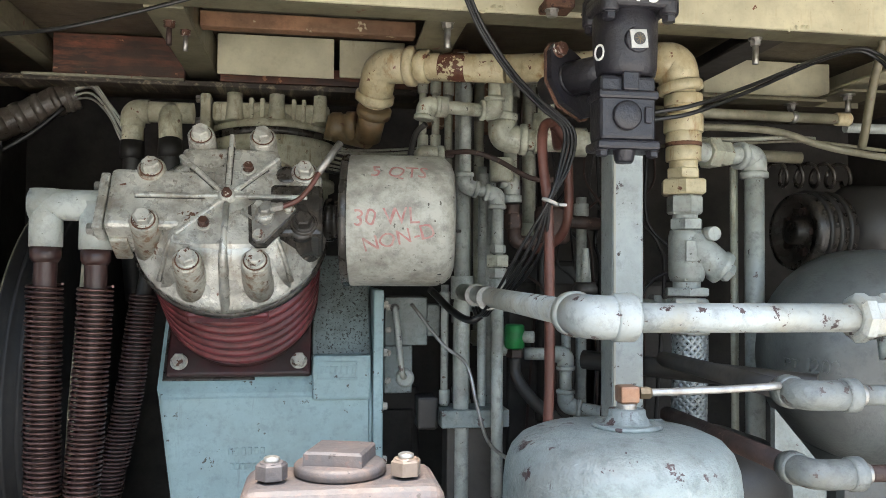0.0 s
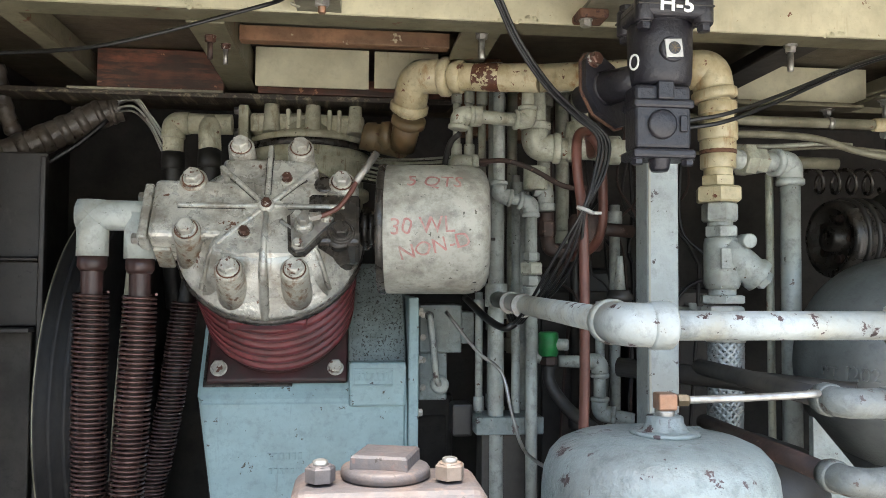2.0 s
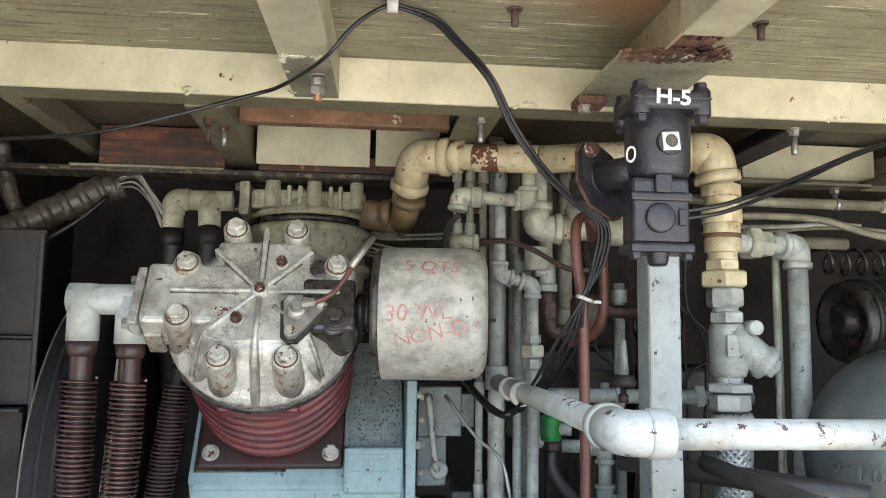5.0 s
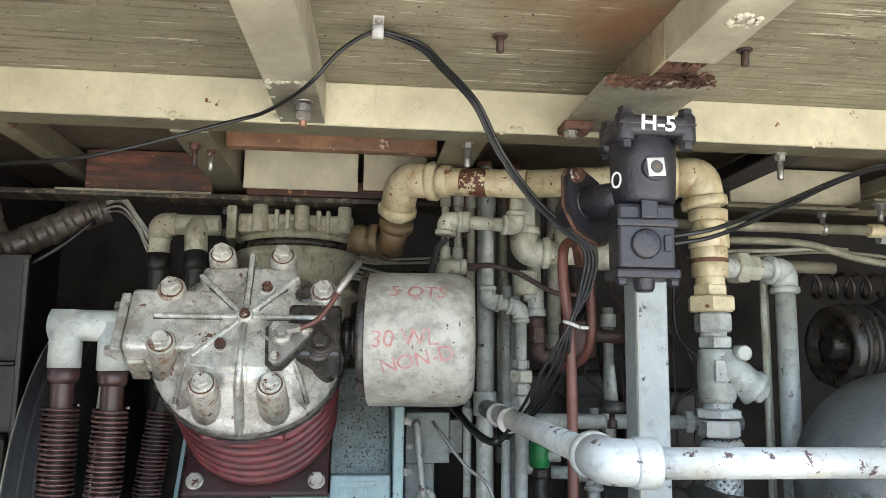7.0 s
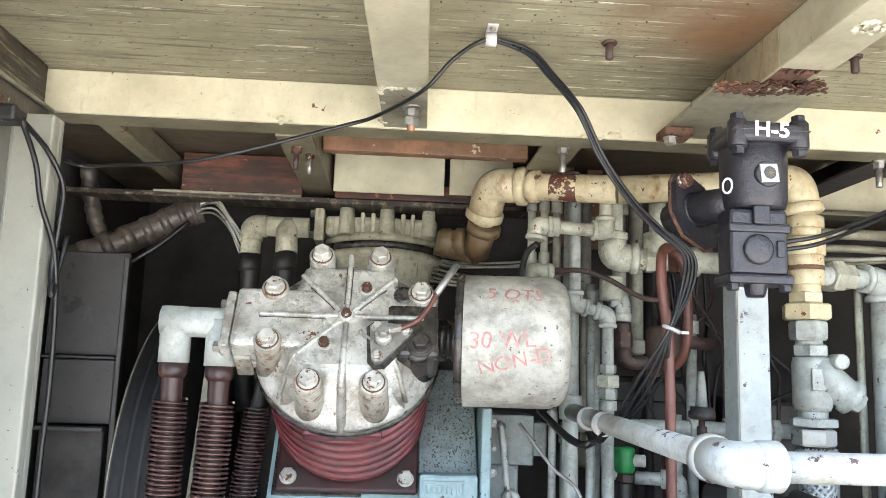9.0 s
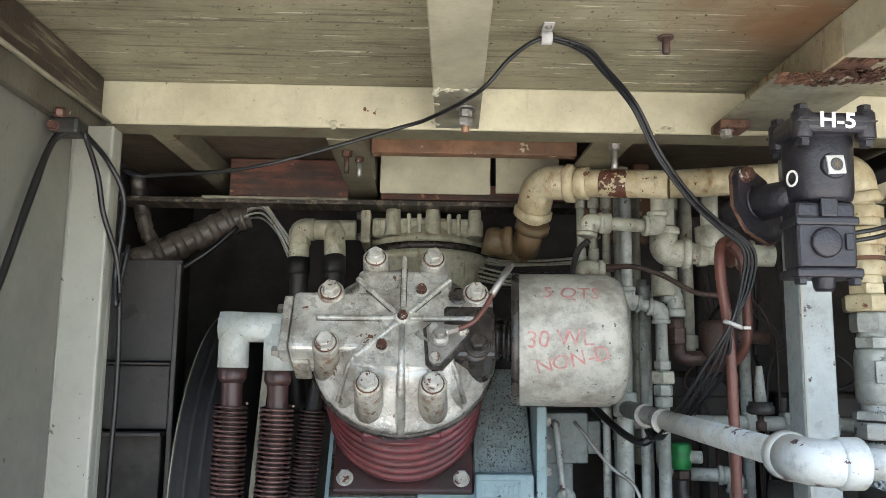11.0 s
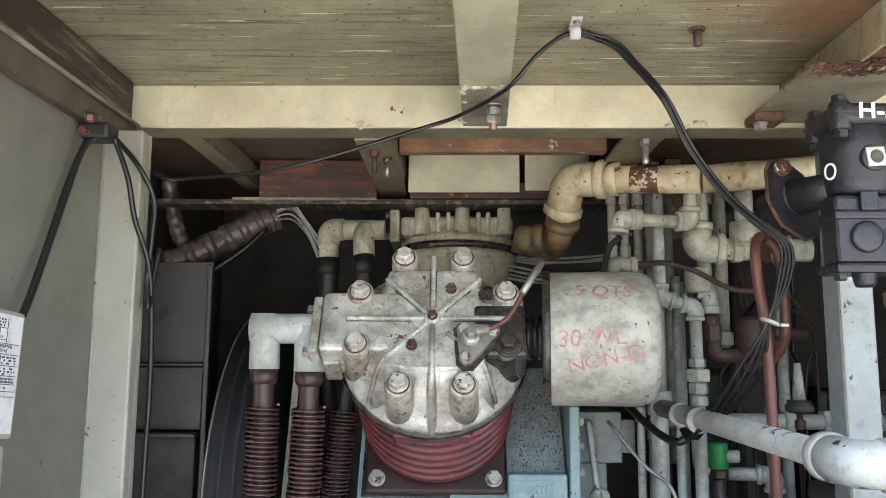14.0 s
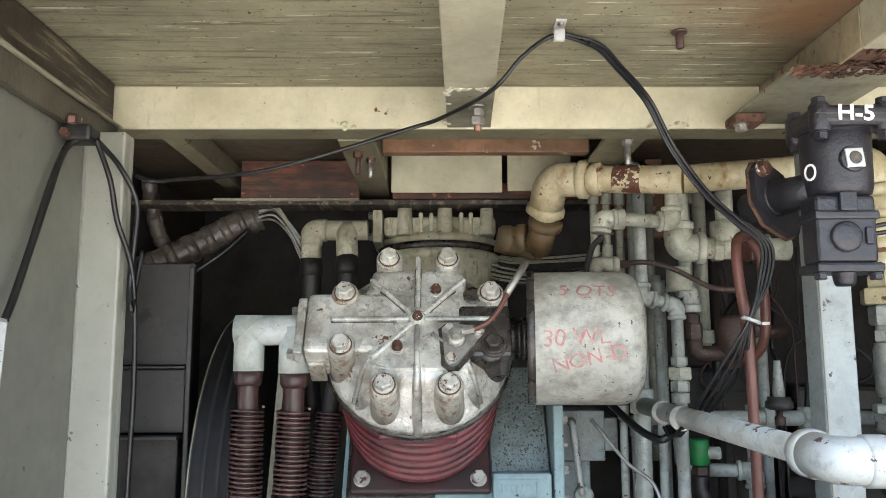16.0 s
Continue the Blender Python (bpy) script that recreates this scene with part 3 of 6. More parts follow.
# behind the beam: boards, rail and panels
plate("trim_rail", (-0.60, 1.765, 1.787), (-0.262, 1.775, 1.793), M_TAB, "thin pale metal edge rail", "trim", 0.001)
plate("trim_sill", (-0.80, 1.776, 1.779), (0.32, 1.86, 1.7915), M_WOOD, "rusty dark sill under the boards", "trim")
plate("wood_strip", (-0.54, 1.776, 1.795), (-0.263, 1.80, 1.885), M_REDWOOD, "red stained wooden board above the rail", "board", kind="")
plate("orange_strip", (-0.192, 1.50, 1.832), (0.222, 1.53, 1.862), M_ORANGEW, "bare orange wooden strip behind the beam", "board", kind="")
plate("cream_panel", (-0.186, 1.72, 1.796), (0.066, 1.726, 1.885), M_CREAMPAN, "cream painted panel under the ceiling", "panel", kind="")
plate("cream_panel", (0.078, 1.722, 1.80), (0.224, 1.728, 1.885), M_CREAM, "cream painted panel with rust streaks", "panel", kind="")
plate("rusty_board", (-0.186, 1.7765, 1.793), (0.30, 1.80, 1.83), M_REDWOOD, "dark red board behind the panels", "board", kind="")
plate("cream_panel", (0.94, 1.71, 1.801), (1.27, 1.718, 1.885), M_CREAMPAN, "cream painted side panel under the ceiling", "panel", kind="")
b = angle_bar("angle_iron", 0.86, 0.93, 1.346, 1.84, 1.8215, 1.885, M_DARK, "dark angle iron under the ceiling")
b = angle_bar("angle_iron", 1.28, 1.36, 1.346, 1.84, 1.8215, 1.885, M_CREAM, "cream painted angle iron under the ceiling")
# left: weathered timber along the wall with a flat steel ledge
plate("timber", (-0.70, 0.50, 1.8185), (-0.629, 1.262, 1.8895), M_WOOD, "weathered grey-brown timber along the wall top", "timber", 0.004, kind="")
led = thing("steel_ledge", (-0.64, 0.8, 1.77), "olive painted steel ledge along the side wall", "ledge")
part("face", add_box(BM(), (-0.640, 0.50, 1.770), (-0.626, 1.275, 1.818), bev=0.002), M_LEDGE, led)
part("lip", add_box(BM(), (-0.6255, 0.50, 1.812), (-0.618, 1.275, 1.818), bev=0.002), M_TAB, led, "worn lip")

# rusted strut with its bracket plate
ru = thing("rusted_strut", (0.5, 0.9, 1.83), "cream steel strut rusting through at its end plate", "strut")
part("strut", add_box(BM(), (0.473, 0.50, 1.826), (0.546, 0.952, CZ - 0.0005), bev=0.003), M_STRUT, ru)
bm = BM()
random.seed(18)
for i in range(16):
    x = 0.477 + 0.004 * i
    d = random.uniform(0.0, 0.030)
    add_box(bm, (x, 0.9525, 1.829 + random.uniform(0, .006)), (x + 0.0039, 0.965 + d, 1.8885), bev=0.001)
part("torn_end", bm, M_RUST, ru, "rusted-through ragged end")
part("side_plate", add_box(BM(), (0.473, 0.953, 1.829), (0.479, 1.2755, CZ - 0.0005), bev=0.0015), M_STAIN, ru, "rust-stained side plate")
part("rust_core", add_box(BM(), (0.4795, 0.985, 1.836), (0.544, 1.2755, CZ - 0.0005), bev=0.004), M_RUST, ru, "deeply rusted inner web")
bm = BM()
for i in range(26):
    c = (random.uniform(0.495, 0.535), random.uniform(0.795, 0.83), 1.8255)
    q = random.uniform(0.002, 0.006)
    add_lathe(bm, [(q * .5, -q * .4), (q, 0), (q * .5, q * .4)], zto(c, (random.random() - .5, random.random() - .5, 1)), 8)
part("weld_lumps", bm, M_WEB, ru, "pale painted weld lumps")
bm = add_box(BM(), (0.412, 1.022, 1.822), (0.571, 1.275, 1.829), bev=0.0015)
part("end_plate", bm, M_TAB, ru, "stained cream end plate")
random.seed(8)
bm = BM()
for i in range(420):
    u = random.random()
    c = V((0.416 + 0.156 * u, 1.020 + random.uniform(-0.006, 0.016), 1.823 + random.uniform(-0.003, 0.004 + 0.014 * u)))
    q = random.uniform(0.0015, 0.0055)
    add_lathe(bm, [(q * .4, -q * .3), (q, -q * .1), (q * .7, q * .3)], Matrix.Translation(c) @ Euler((random.uniform(-.4, .4), random.uniform(-.4, .4), random.random() * 6)).to_matrix().to_4x4() @ Matrix.Scale(1.8, 4, (1, 0, 0)), 6)
tagged(part("rust_scale", bm, M_RUST, ru, "flaking brown rust scale"), kind="stuff")
part("bracket", add_box(BM(), (0.402, 1.205, 1.806), (0.453, 1.255, 1.8215), bev=0.004), M_RUST, ru)
bolt(ru, (0.417, 1.222, 1.806), (0, 0, -1), 0.018, 0.012, M_STEEL, name="nut")
for x, y in ((0.264, 1.044), (0.636, 1.045)):
    s = thing("ceiling_bolt", (x, y, CZ), "rusty bolt with washer hanging through the ceiling", "bolt", "bolts through the ceiling")
    part("washer", add_lathe(BM(), [(0.012, 0), (0.011, 0.003)], zto((x, y, CZ), (0, 0, -1)), 18), M_DKRUST, s)
    part("shank", add_lathe(BM(), [(0.005, 0.003), (0.006, 0.004), (0.006, 0.024), (0.0045, 0.026)], zto((x, y, CZ), (0, 0, -1)), 12), M_DKRUST, s)

# ---------- the square post ----------
sp = thing("square_post", (0.54, 1.22, 0.45), "pale blue-grey painted square steel post", "post")
part("tube", add_box(BM(), (0.513, 1.195, 0.45), (0.567, 1.25, CZ - 0.08), bev=0.004, seg=3), M_POST, sp)
part("corner_line", add_box(BM(), (0.5145, 1.1935, 0.46), (0.5185, 1.196, 1.56), bev=0.0008), M_CHAN, sp, "thin pale line along the post's corner")

# ---------- compressor ----------
HUB = V((-0.118, 1.333, 1.499))
NV, UV = V((0, -0.866, 0.5)), V((0, 0.5, 0.866))
LOC = Matrix(((1, 0, 0, HUB.x), (0, UV.y, NV.y, HUB.y), (0, UV.z, NV.z, HUB.z), (0, 0, 0, 1))) @ Matrix.Translation((0, 0, -0.014))
comp = thing("air_compressor", (-0.05, 1.7, 0.451), "air compressor with silver head, maroon fins and blue crankcase", "compressor")


def L(u, v, n):
    return LOC @ V((u, v, n))


# head casting
bm = BM()
add_lathe(bm, [(0.155, -0.112), (0.169, -0.108), (0.170, -0.088), (0.160, -0.080), (0.150, -0.066), (0.118, -0.016), (0.104, -0.006), (0.02, -0.001)], LOC, 64)
ring = []
for k in range(8):
    a = radians(22.5 + 45 * k)
    ring.append((0.140 * math.cos(a), 0.140 * math.sin(a)))
head_ = part("cylinder_head", bm, M_HEAD, comp, "silver painted casting with rust-edged bolts")
part("left_port", add_box(BM(), (-0.195, -0.062, -0.088), (-0.02, 0.058, 0.0), LOC, 0.010, 3), M_HEAD, comp)
part("right_port", add_box(BM(), (0.02, -0.072, -0.088), (0.160, 0.058, 0.0), LOC, 0.010, 3), M_HEAD, comp)
part("upper_crown", add_box(BM(), (-0.085, 0.0, -0.085), (0.085, 0.112, -0.004), LOC, 0.012, 3), M_HEAD, comp)
top_loop = [(-0.015, 0.03), (-0.078, -0.052), (-0.088, -0.074), (-0.080, -0.090), (-0.040, -0.096), (0, -0.100), (0.040, -0.096), (0.080, -0.090), (0.088, -0.074), (0.078, -0.052), (0.015, 0.03)]
mid_loop = [(-0.015, 0.03), (-0.090, -0.066), (-0.102, -0.092), (-0.094, -0.112), (-0.044, -0.108), (0, -0.122), (0.044, -0.108), (0.094, -0.112), (0.102, -0.092), (0.090, -0.066), (0.015, 0.03)]
low_loop = [(-0.015, 0.03), (-0.100, -0.078), (-0.116, -0.104), (-0.108, -0.130), (-0.056, -0.146), (0, -0.163), (0.056, -0.146), (0.108, -0.130), (0.116, -0.104), (0.100, -0.078), (0.015, 0.03)]
bm = BM()
loops = [[bm.verts.new(L(u, v, n)) for u, v in lp_] for lp_, n in ((top_loop, 0.0012), (mid_loop, -0.045), (low_loop, -0.088))]
for a, b in zip(loops, loops[1:]):
    for i in range(len(a)):
        bm.faces.new((a[i], a[(i + 1) % len(a)], b[(i + 1) % len(a)], b[i]))
bm.faces.new(loops[0])
bm.faces.new(loops[2][::-1])
bmesh.ops.bevel(bm, geom=[e for e in bm.edges if all(v in loops[0] for v in e.verts)], offset=0.005, segments=3, affect='EDGES')
for f in bm.faces:
    f.smooth = f.normal.dot(NV) < 0.97
part("lower_crown", bm, M_HEAD, comp)
for k, (u, v) in enumerate(ring):
    part("bolt_boss", add_lathe(BM(), [(0.029, -0.088), (0.0255, -0.05), (0.0235, 0.004), (0.0215, 0.006)], LOC @ Matrix.Translation((u, v, 0)), 20), M_OILY if k == 7 else (M_HEADRUST if k in (3, 4, 5, 6) else M_HEAD), comp)
for a, l in ((90, 0.135), (0, 0.135), (180, 0.150), (135, 0.120), (45, 0.120), (225, 0.110)):
    R = LOC @ Matrix.Rotation(radians(a), 4, 'Z')
    bm = add_box(BM(), (0.012, -0.0045, -0.03), (l, 0.0045, 0.006), R, 0.003, 2)
    part("rib", bm, M_HEAD, head_)
part("centre_rib", add_tube(BM(), fillet([L(0, -0.012, 0.002), L(0, -0.110, 0.001), L(0, -0.168, -0.098)], 0.03, 6), [0.0050 + 0.0005 * i for i in range(9)], 10), M_HEAD, comp)
for a, l in ((90, 0.108), (0, 0.085), (180, 0.150), (135, 0.09), (45, 0.09), (225, 0.09)):
    R = LOC @ Matrix.Rotation(radians(a), 4, 'Z')
    part("grime_line", add_box(BM(), (0.016, -0.0060, -0.004), (l, 0.0060, 0.0007 if a in (0, 180) else 0.0005), R, 0), M_OILY, head_, "oily dirt along the rib")
part("hub_boss", add_lathe(BM(), [(0.015, -0.01), (0.014, 0.008), (0.011, 0.011)], LOC, 20), M_HEAD, comp)
bolt(head_, L(0, 0, 0.010), NV, 0.014, 0.010, M_BOLTR)
for k, (u, v) in enumerate(ring):
    bolt(head_, L(u, v, 0.006), NV, 0.026, 0.017, M_OILY if k == 7 else M_BOLT, spin=17 * k)
for k, (u, v) in enumerate(ring):
    part("rust_ring", add_lathe(BM(), [(0.0190, 0.0058), (0.0196, 0.0064), (0.016, 0.0068)], LOC @ Matrix.Translation((u, v, 0)), 20), M_RUST if k != 7 else M_OILY, head_, "rust ring under the bolt")
for u, v, mt in ((-0.034, -0.056, M_BOLTR), (0.032, 0.060, M_BOLTR), (-0.03, 0.0, None)):
    if mt:
        part("boss", add_lathe(BM(), [(0.015, -0.02), (0.013, 0.004)], LOC @ Matrix.Translation((u, v, 0)), 16), M_HEAD, comp)
        bolt(comp, L(u, v, 0.003), NV, 0.015, 0.012, mt)
# side walls that hold the lower bosses
for sgn in (-1, 1):
    bm = BM()
    add_tube(bm, fillet([L(sgn * 0.025, -0.03, 0.001), L(sgn * 0.086, -0.080, 0.0), L(sgn * 0.110, -0.122, -0.075)], 0.025, 5), 0.0042, 8)
    part("rim_ridge", bm, M_HEAD, comp)
# gasket, fins and base flange
part("gasket", add_lathe(BM(), [(0.166, -0.1192), (0.1725, -0.118), (0.1735, -0.110), (0.168, -0.106)], LOC, 64), M_OILY, comp, "dark oily head gasket")
# core colour holds dirt and also the shade in the gaps between fins
core_ = part("finned_cylinder", add_lathe(BM(), [(0.150, -0.1195), (0.150, -0.126), (0.132, -0.130), (0.132, -0.375), (0.146, -0.380), (0.146, -0.3848)], LOC, 64), M_REDDK, comp, "dirty maroon cylinder core, gap shade put into its colour")
for k in range(7):
    n, r = -0.137 - k * 0.0345, 0.1615 - 0.001 * k
    part("fin", add_lathe(BM(), [(0.131, n + 0.006), (r - 0.003, n + 0.0055), (r, n + 0.002), (r, n - 0.007), (r - 0.003, n - 0.0105), (0.131, n - 0.012)], LOC, 64), M_RED, core_, "maroon painted cooling fin")
part("cylinder_lug", add_box(BM(), (-0.07, -0.166, -0.150), (0.07, -0.13, -0.121), LOC, 0.006), M_RED, comp)
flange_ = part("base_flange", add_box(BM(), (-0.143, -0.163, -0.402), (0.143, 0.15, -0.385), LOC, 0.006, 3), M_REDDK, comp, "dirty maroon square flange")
for u in (-0.118, 0.118):
    bolt(flange_, L(u, -0.135, -0.385), NV, 0.026, 0.016, M_BOLT)
# crankcase: front box, sloping deck, side cover
bm = BM()
xs = (-0.277, 0.15)
prof2 = [(1.602, 0.451), (1.602, 1.118), (1.607, 1.128), (1.76, 1.395), (2.1, 1.395), (2.1, 0.451)]
va = [[bm.verts.new((x + (0.135 * (1.13 - z) if (x < 0 and z < 1.1) else 0), y, z)) for y, z in prof2] for x in xs]
for i in range(len(prof2)):
    j = (i + 1) % len(prof2)
    bm.faces.new((va[0][i], va[0][j], va[1][j], va[1][i]))
bm.faces.new(va[0])
bm.faces.new(va[1][::-1])
bmesh.ops.bevel(bm, geom=bm.edges[:], offset=0.008, segments=3, affect='EDGES')
part("crankcase", bm, M_BLUE, comp, "pale blue painted cast crankcase, chipped")
bm = BM()
add_box(bm, (0.028, 1.588, 1.105), (0.146, 1.64, 1.196), bev=0.006)
part("deck_pad", bm, M_BLUE, comp)
bm = add_box(BM(), (0.027, -0.12, -0.4085), (0.146, 0.12, -0.398), Matrix.Translation((0, 0, 0)) @ Matrix(((1, 0, 0, 0), (0, UV.y, NV.y, HUB.y), (0, UV.z, NV.z, HUB.z), (0, 0, 0, 1))), 0.003)
part("deck", bm, M_BLUEDK, comp, "speckled grey worn deck")
cover_ = part("side_cover", add_box(BM(), (0.151, 1.59, 0.55), (0.172, 2.02, 1.33), bev=0.004), M_BLUE, comp)
for zz in (0.75, 0.86, 0.98, 1.09, 1.20, 1.30):
    bolt(cover_, (0.172, 1.60, zz), (1, 0, 0), 0.014, 0.009, M_BOLT)
# dark joint under the flange and its lower step
part("joint_line", add_box(BM(), (-0.150, -0.1665, -0.4075), (0.030, 0.14, -0.4022), LOC, 0.001), M_OILY, comp, "dark oily joint")
# cast pad with raised frame and marks
fr = BM()
for lo, hi in (((0.036, 1.584, 1.180), (0.118, 1.5875, 1.184)), ((0.036, 1.584, 1.147), (0.118, 1.5875, 1.151)), ((0.036, 1.584, 1.1515), (0.040, 1.5875, 1.1795)), ((0.114, 1.584, 1.1515), (0.118, 1.5875, 1.1795))):
    add_box(fr, lo, hi, bev=0.0008)
random.seed(11)
for i in range(7):
    add_box(fr, (0.044 + i * 0.0098, 1.585, 1.157 + random.uniform(0, .004)), (0.050 + i * 0.0098, 1.5878, 1.172 + random.uniform(0, .004)), bev=0.001)
part("cast_plate", fr, M_BLUE, comp, "raised cast name frame")
fr = BM()
for i in range(6):
    add_box(fr, (-0.136 + i * 0.0125, 1.598, 0.998), (-0.128 + i * 0.0125, 1.6018, 1.012), bev=0.001)
    add_box(fr, (-0.133 + i * 0.011, 1.598, 0.969), (-0.126 + i * 0.011, 1.6018, 0.981), bev=0.001)
part("cast_marks", fr, M_BLUE, comp)
# triangular injector plate with its line
bm = BM()
lo_ = [bm.verts.new(L(u + 0.02, v - 0.006, 0.0)) for u, v in ((0.022, -0.018), (0.032, -0.010), (0.088, -0.014), (0.096, -0.024), (0.090, -0.034), (0.046, -0.088), (0.034, -0.090), (0.027, -0.082))]
f = bm.faces.new(lo_)
ex = bmesh.ops.extrude_face_region(bm, geom=[f])
bmesh.ops.translate(bm, vec=NV * 0.012, verts=[g for g in ex["geom"] if isinstance(g, bmesh.types.BMVert)])
vplate = part("valve_plate", bm, M_STEEL, comp, "triangular silver cover plate")
bm = BM()
gk = [bm.verts.new(L(u + 0.02, v - 0.006, 0.0008)) for u, v in ((0.016, -0.016), (0.028, -0.005), (0.092, -0.008), (0.104, -0.022), (0.096, -0.040), (0.050, -0.096), (0.032, -0.097), (0.021, -0.086))]
ex = bmesh.ops.extrude_face_region(bm, geom=[bm.faces.new(gk)])
bmesh.ops.translate(bm, vec=NV * 0.003, verts=[g for g in ex["geom"] if isinstance(g, bmesh.types.BMVert)])
part("plate_gasket", bm, M_OILY, vplate, "oily gasket edge")
for u, v in ((0.035, -0.021), (0.084, -0.025), (0.037, -0.078)):
    bolt(vplate, L(u + 0.02, v - 0.006, 0.012), NV, 0.015, 0.009, M_BOLT)
part("boss", add_lathe(BM(), [(0.017, 0.01), (0.016, 0.024), (0.012, 0.026)], LOC @ Matrix.Translation((0.066, -0.047, 0)), 18), M_HEAD, comp)
ft = part("line_fitting", hexprof(BM(), zto(L(0.066, -0.047, 0.022), NV), 0.018, 0.018), M_STEEL, comp)
bm = hexprof(BM(), zto(L(0.074, -0.043, 0.030), V((1, 0.0, 0.25))), 0.013, 0.022)
part("line_nut", bm, M_STEEL, comp)
part("oil_line", add_tube(BM(), spline([L(0.094, -0.041, 0.032), L(0.122, -0.026, 0.035), L(0.142, 0.0, 0.04), L(0.155, 0.025, 0.045)], 6), 0.0045, 10), M_REDHOSE, comp, "rust-brown thin tube")
part("line_end", add_tube(BM(), [L(0.153, 0.022, 0.045), L(0.190, 0.085, 0.05)], 0.0065, 12), M_STEEL, comp, "bare metal tube end")
# oily right port
part("port_stain", add_box(BM(), (0.070, -0.0745, -0.080), (0.1622, 0.030, 0.0022), LOC, 0.008), M_OILY, comp, "oil-blackened port")
for p_, r_ in (((0.098, 0.050, 0.0005), 0.020), ((0.126, -0.062, 0.0), 0.022)):
    part("oil_patch", add_lathe(BM(), [(r_, -0.012), (r_ * 0.9, 0.0), (r_ * 0.5, 0.0012), (0.002, 0.0014)], LOC @ Matrix.Translation(p_), 14), M_OILY, comp, "black oil patch")
# left port flange with white elbows
part("port_flange", add_box(BM(), (-0.212, -0.064, -0.09), (-0.196, 0.050, -0.004), LOC, 0.004), M_HEAD, comp)
for v in (-0.05, 0.036):
    bolt(comp, L(-0.212, v, -0.03), (-1, 0, 0), 0.018, 0.013, M_STEEL)
part("port_neck", add_box(BM(), (-0.190, -0.070, -0.095), (-0.160, -0.0605, -0.035), LOC, 0.004), M_HEADRUST, comp, "rust-stained corner")

# ---------- white elbow block with two coil-guarded hoses ----------
eb = thing("white_elbow_pipe", (-0.37, 1.37, 1.45), "glossy white square-cornered elbow with two outlets", "pipe fitting")
part("header", add_tube(BM(), [(-0.440, 1.375, 1.475), (-0.325, 1.375, 1.475)], 0.0265, 24), M_WHITE, eb)
bm = add_tube(BM(), [(-0.416, 1.375, 1.501), (-0.416, 1.375, 1.404)], 0.0265, 24)
part("outlet", bm, M_WHITE, eb)
part("outlet", add_tube(BM(), [(-0.335, 1.375, 1.480), (-0.335, 1.375, 1.400)], 0.0285, 24), M_WHITE, eb)


def coil_hose(path, r, turns, top, name="air_hose", mat=None, wire=None):
    path = spline(path, 14)
    root = thing(name, path[-1], "brown rubber hose wrapped in rusty spring wire", "hose", "coil-guarded hoses")
    part("tube", add_tube(BM(), path, r, 16), mat or M_HOSE, root)
    part("ferrule", add_lathe(BM(), [(r * 1.35, 0), (r * 1.35, 0.018), (r * 1.1, 0.026)], zto(path[0], path[1] - path[0]), 12), M_HOSE, root)
    bm = BM()
    n = turns * 14
    pts, cum = [], [0]
    for a, b_ in zip(path, path[1:]):
        cum.append(cum[-1] + (b_ - a).length)
    tot = cum[-1]
    for i in range(n + 1):
        s = top + (tot - top) * i / n
        k = max(j for j in range(len(cum) - 1) if cum[j] <= s + 1e-9)
        q = path[k].lerp(path[k + 1], (s - cum[k]) / (cum[k + 1] - cum[k]))
        d = (path[k + 1] - path[k]).normalized()
        e1 = d.orthogonal().normalized()
        e2 = d.cross(e1)
        a = 2 * math.pi * i / 14
        rr = r * 1.5 * (1 + 0.03 * math.sin(i * 0.37))
        pts.append(q + rr * (math.cos(a) * V((1, 0, 0)) + math.sin(a) * V((0, 1, 0))))
    add_tube(bm, pts, 0.0026, 5)
    part("spring_guard", bm, wire or M_COIL, root, "rusty spiral wire guard")
    return root


coil_hose([(-0.416, 1.375, 1.404), (-0.416, 1.375, 1.30), (-0.414, 1.372, 1.10), (-0.408, 1.38, 0.85), (-0.40, 1.40, 0.452)], 0.0185, 112, 0.062)
coil_hose([(-0.336, 1.375, 1.400), (-0.336, 1.375, 1.30), (-0.344, 1.372, 1.10), (-0.360, 1.38, 0.85), (-0.372, 1.40, 0.452)], 0.0185, 112, 0.062)
# the third hose's shadow is put into its darker rubber and wire
coil_hose([(-0.285, 1.60, 1.42), (-0.303, 1.58, 1.29), (-0.318, 1.56, 1.134), (-0.339, 1.56, 1.015), (-0.357, 1.56, 0.90), (-0.37, 1.58, 0.452)], 0.0165, 118, 0.10, "air_hose", M_RUBBER, M_HOSE)

# ---------- filter canister ----------
fc = thing("air_filter_canister", (0.17, 1.40, 1.46), "pale scuffed round intake filter canister with red marker notes", "filter")
FM = zto((0.092, 1.425, 1.461), (1, -0.12, 0))
can_ = part("shell", add_lathe(BM(), [(0.108, 0), (0.1190, 0.002), (0.1205, 0.006), (0.1205, 0.150), (0.1190, 0.164), (0.1140, 0.177), (0.1050, 0.187), (0.090, 0.1925), (0.04, 0.194)], FM, 64), M_FILT, fc)
random.seed(27)
bm = BM()
for i in range(22):
    a = radians(random.gauss(300, 34))
    rad, h, nz = 0.1183, 0.1665 + random.uniform(-0.0025, 0.0025), 0.28
    q = random.uniform(0.0009, 0.0030)
    d = FM.to_3x3() @ V((math.cos(a), math.sin(a), nz)).normalized()
    add_lathe(bm, [(q, -0.0006), (q * 0.8, 0.0004)], zto(FM @ V((rad * math.cos(a), rad * math.sin(a), h)), d) @ Matrix.Scale(random.uniform(1, 2.4), 4, (1, 0, 0)), 7)
tagged(part("chipped_rim", bm, M_OILY, can_, "dark chips in the rim's paint"), kind="stuff")
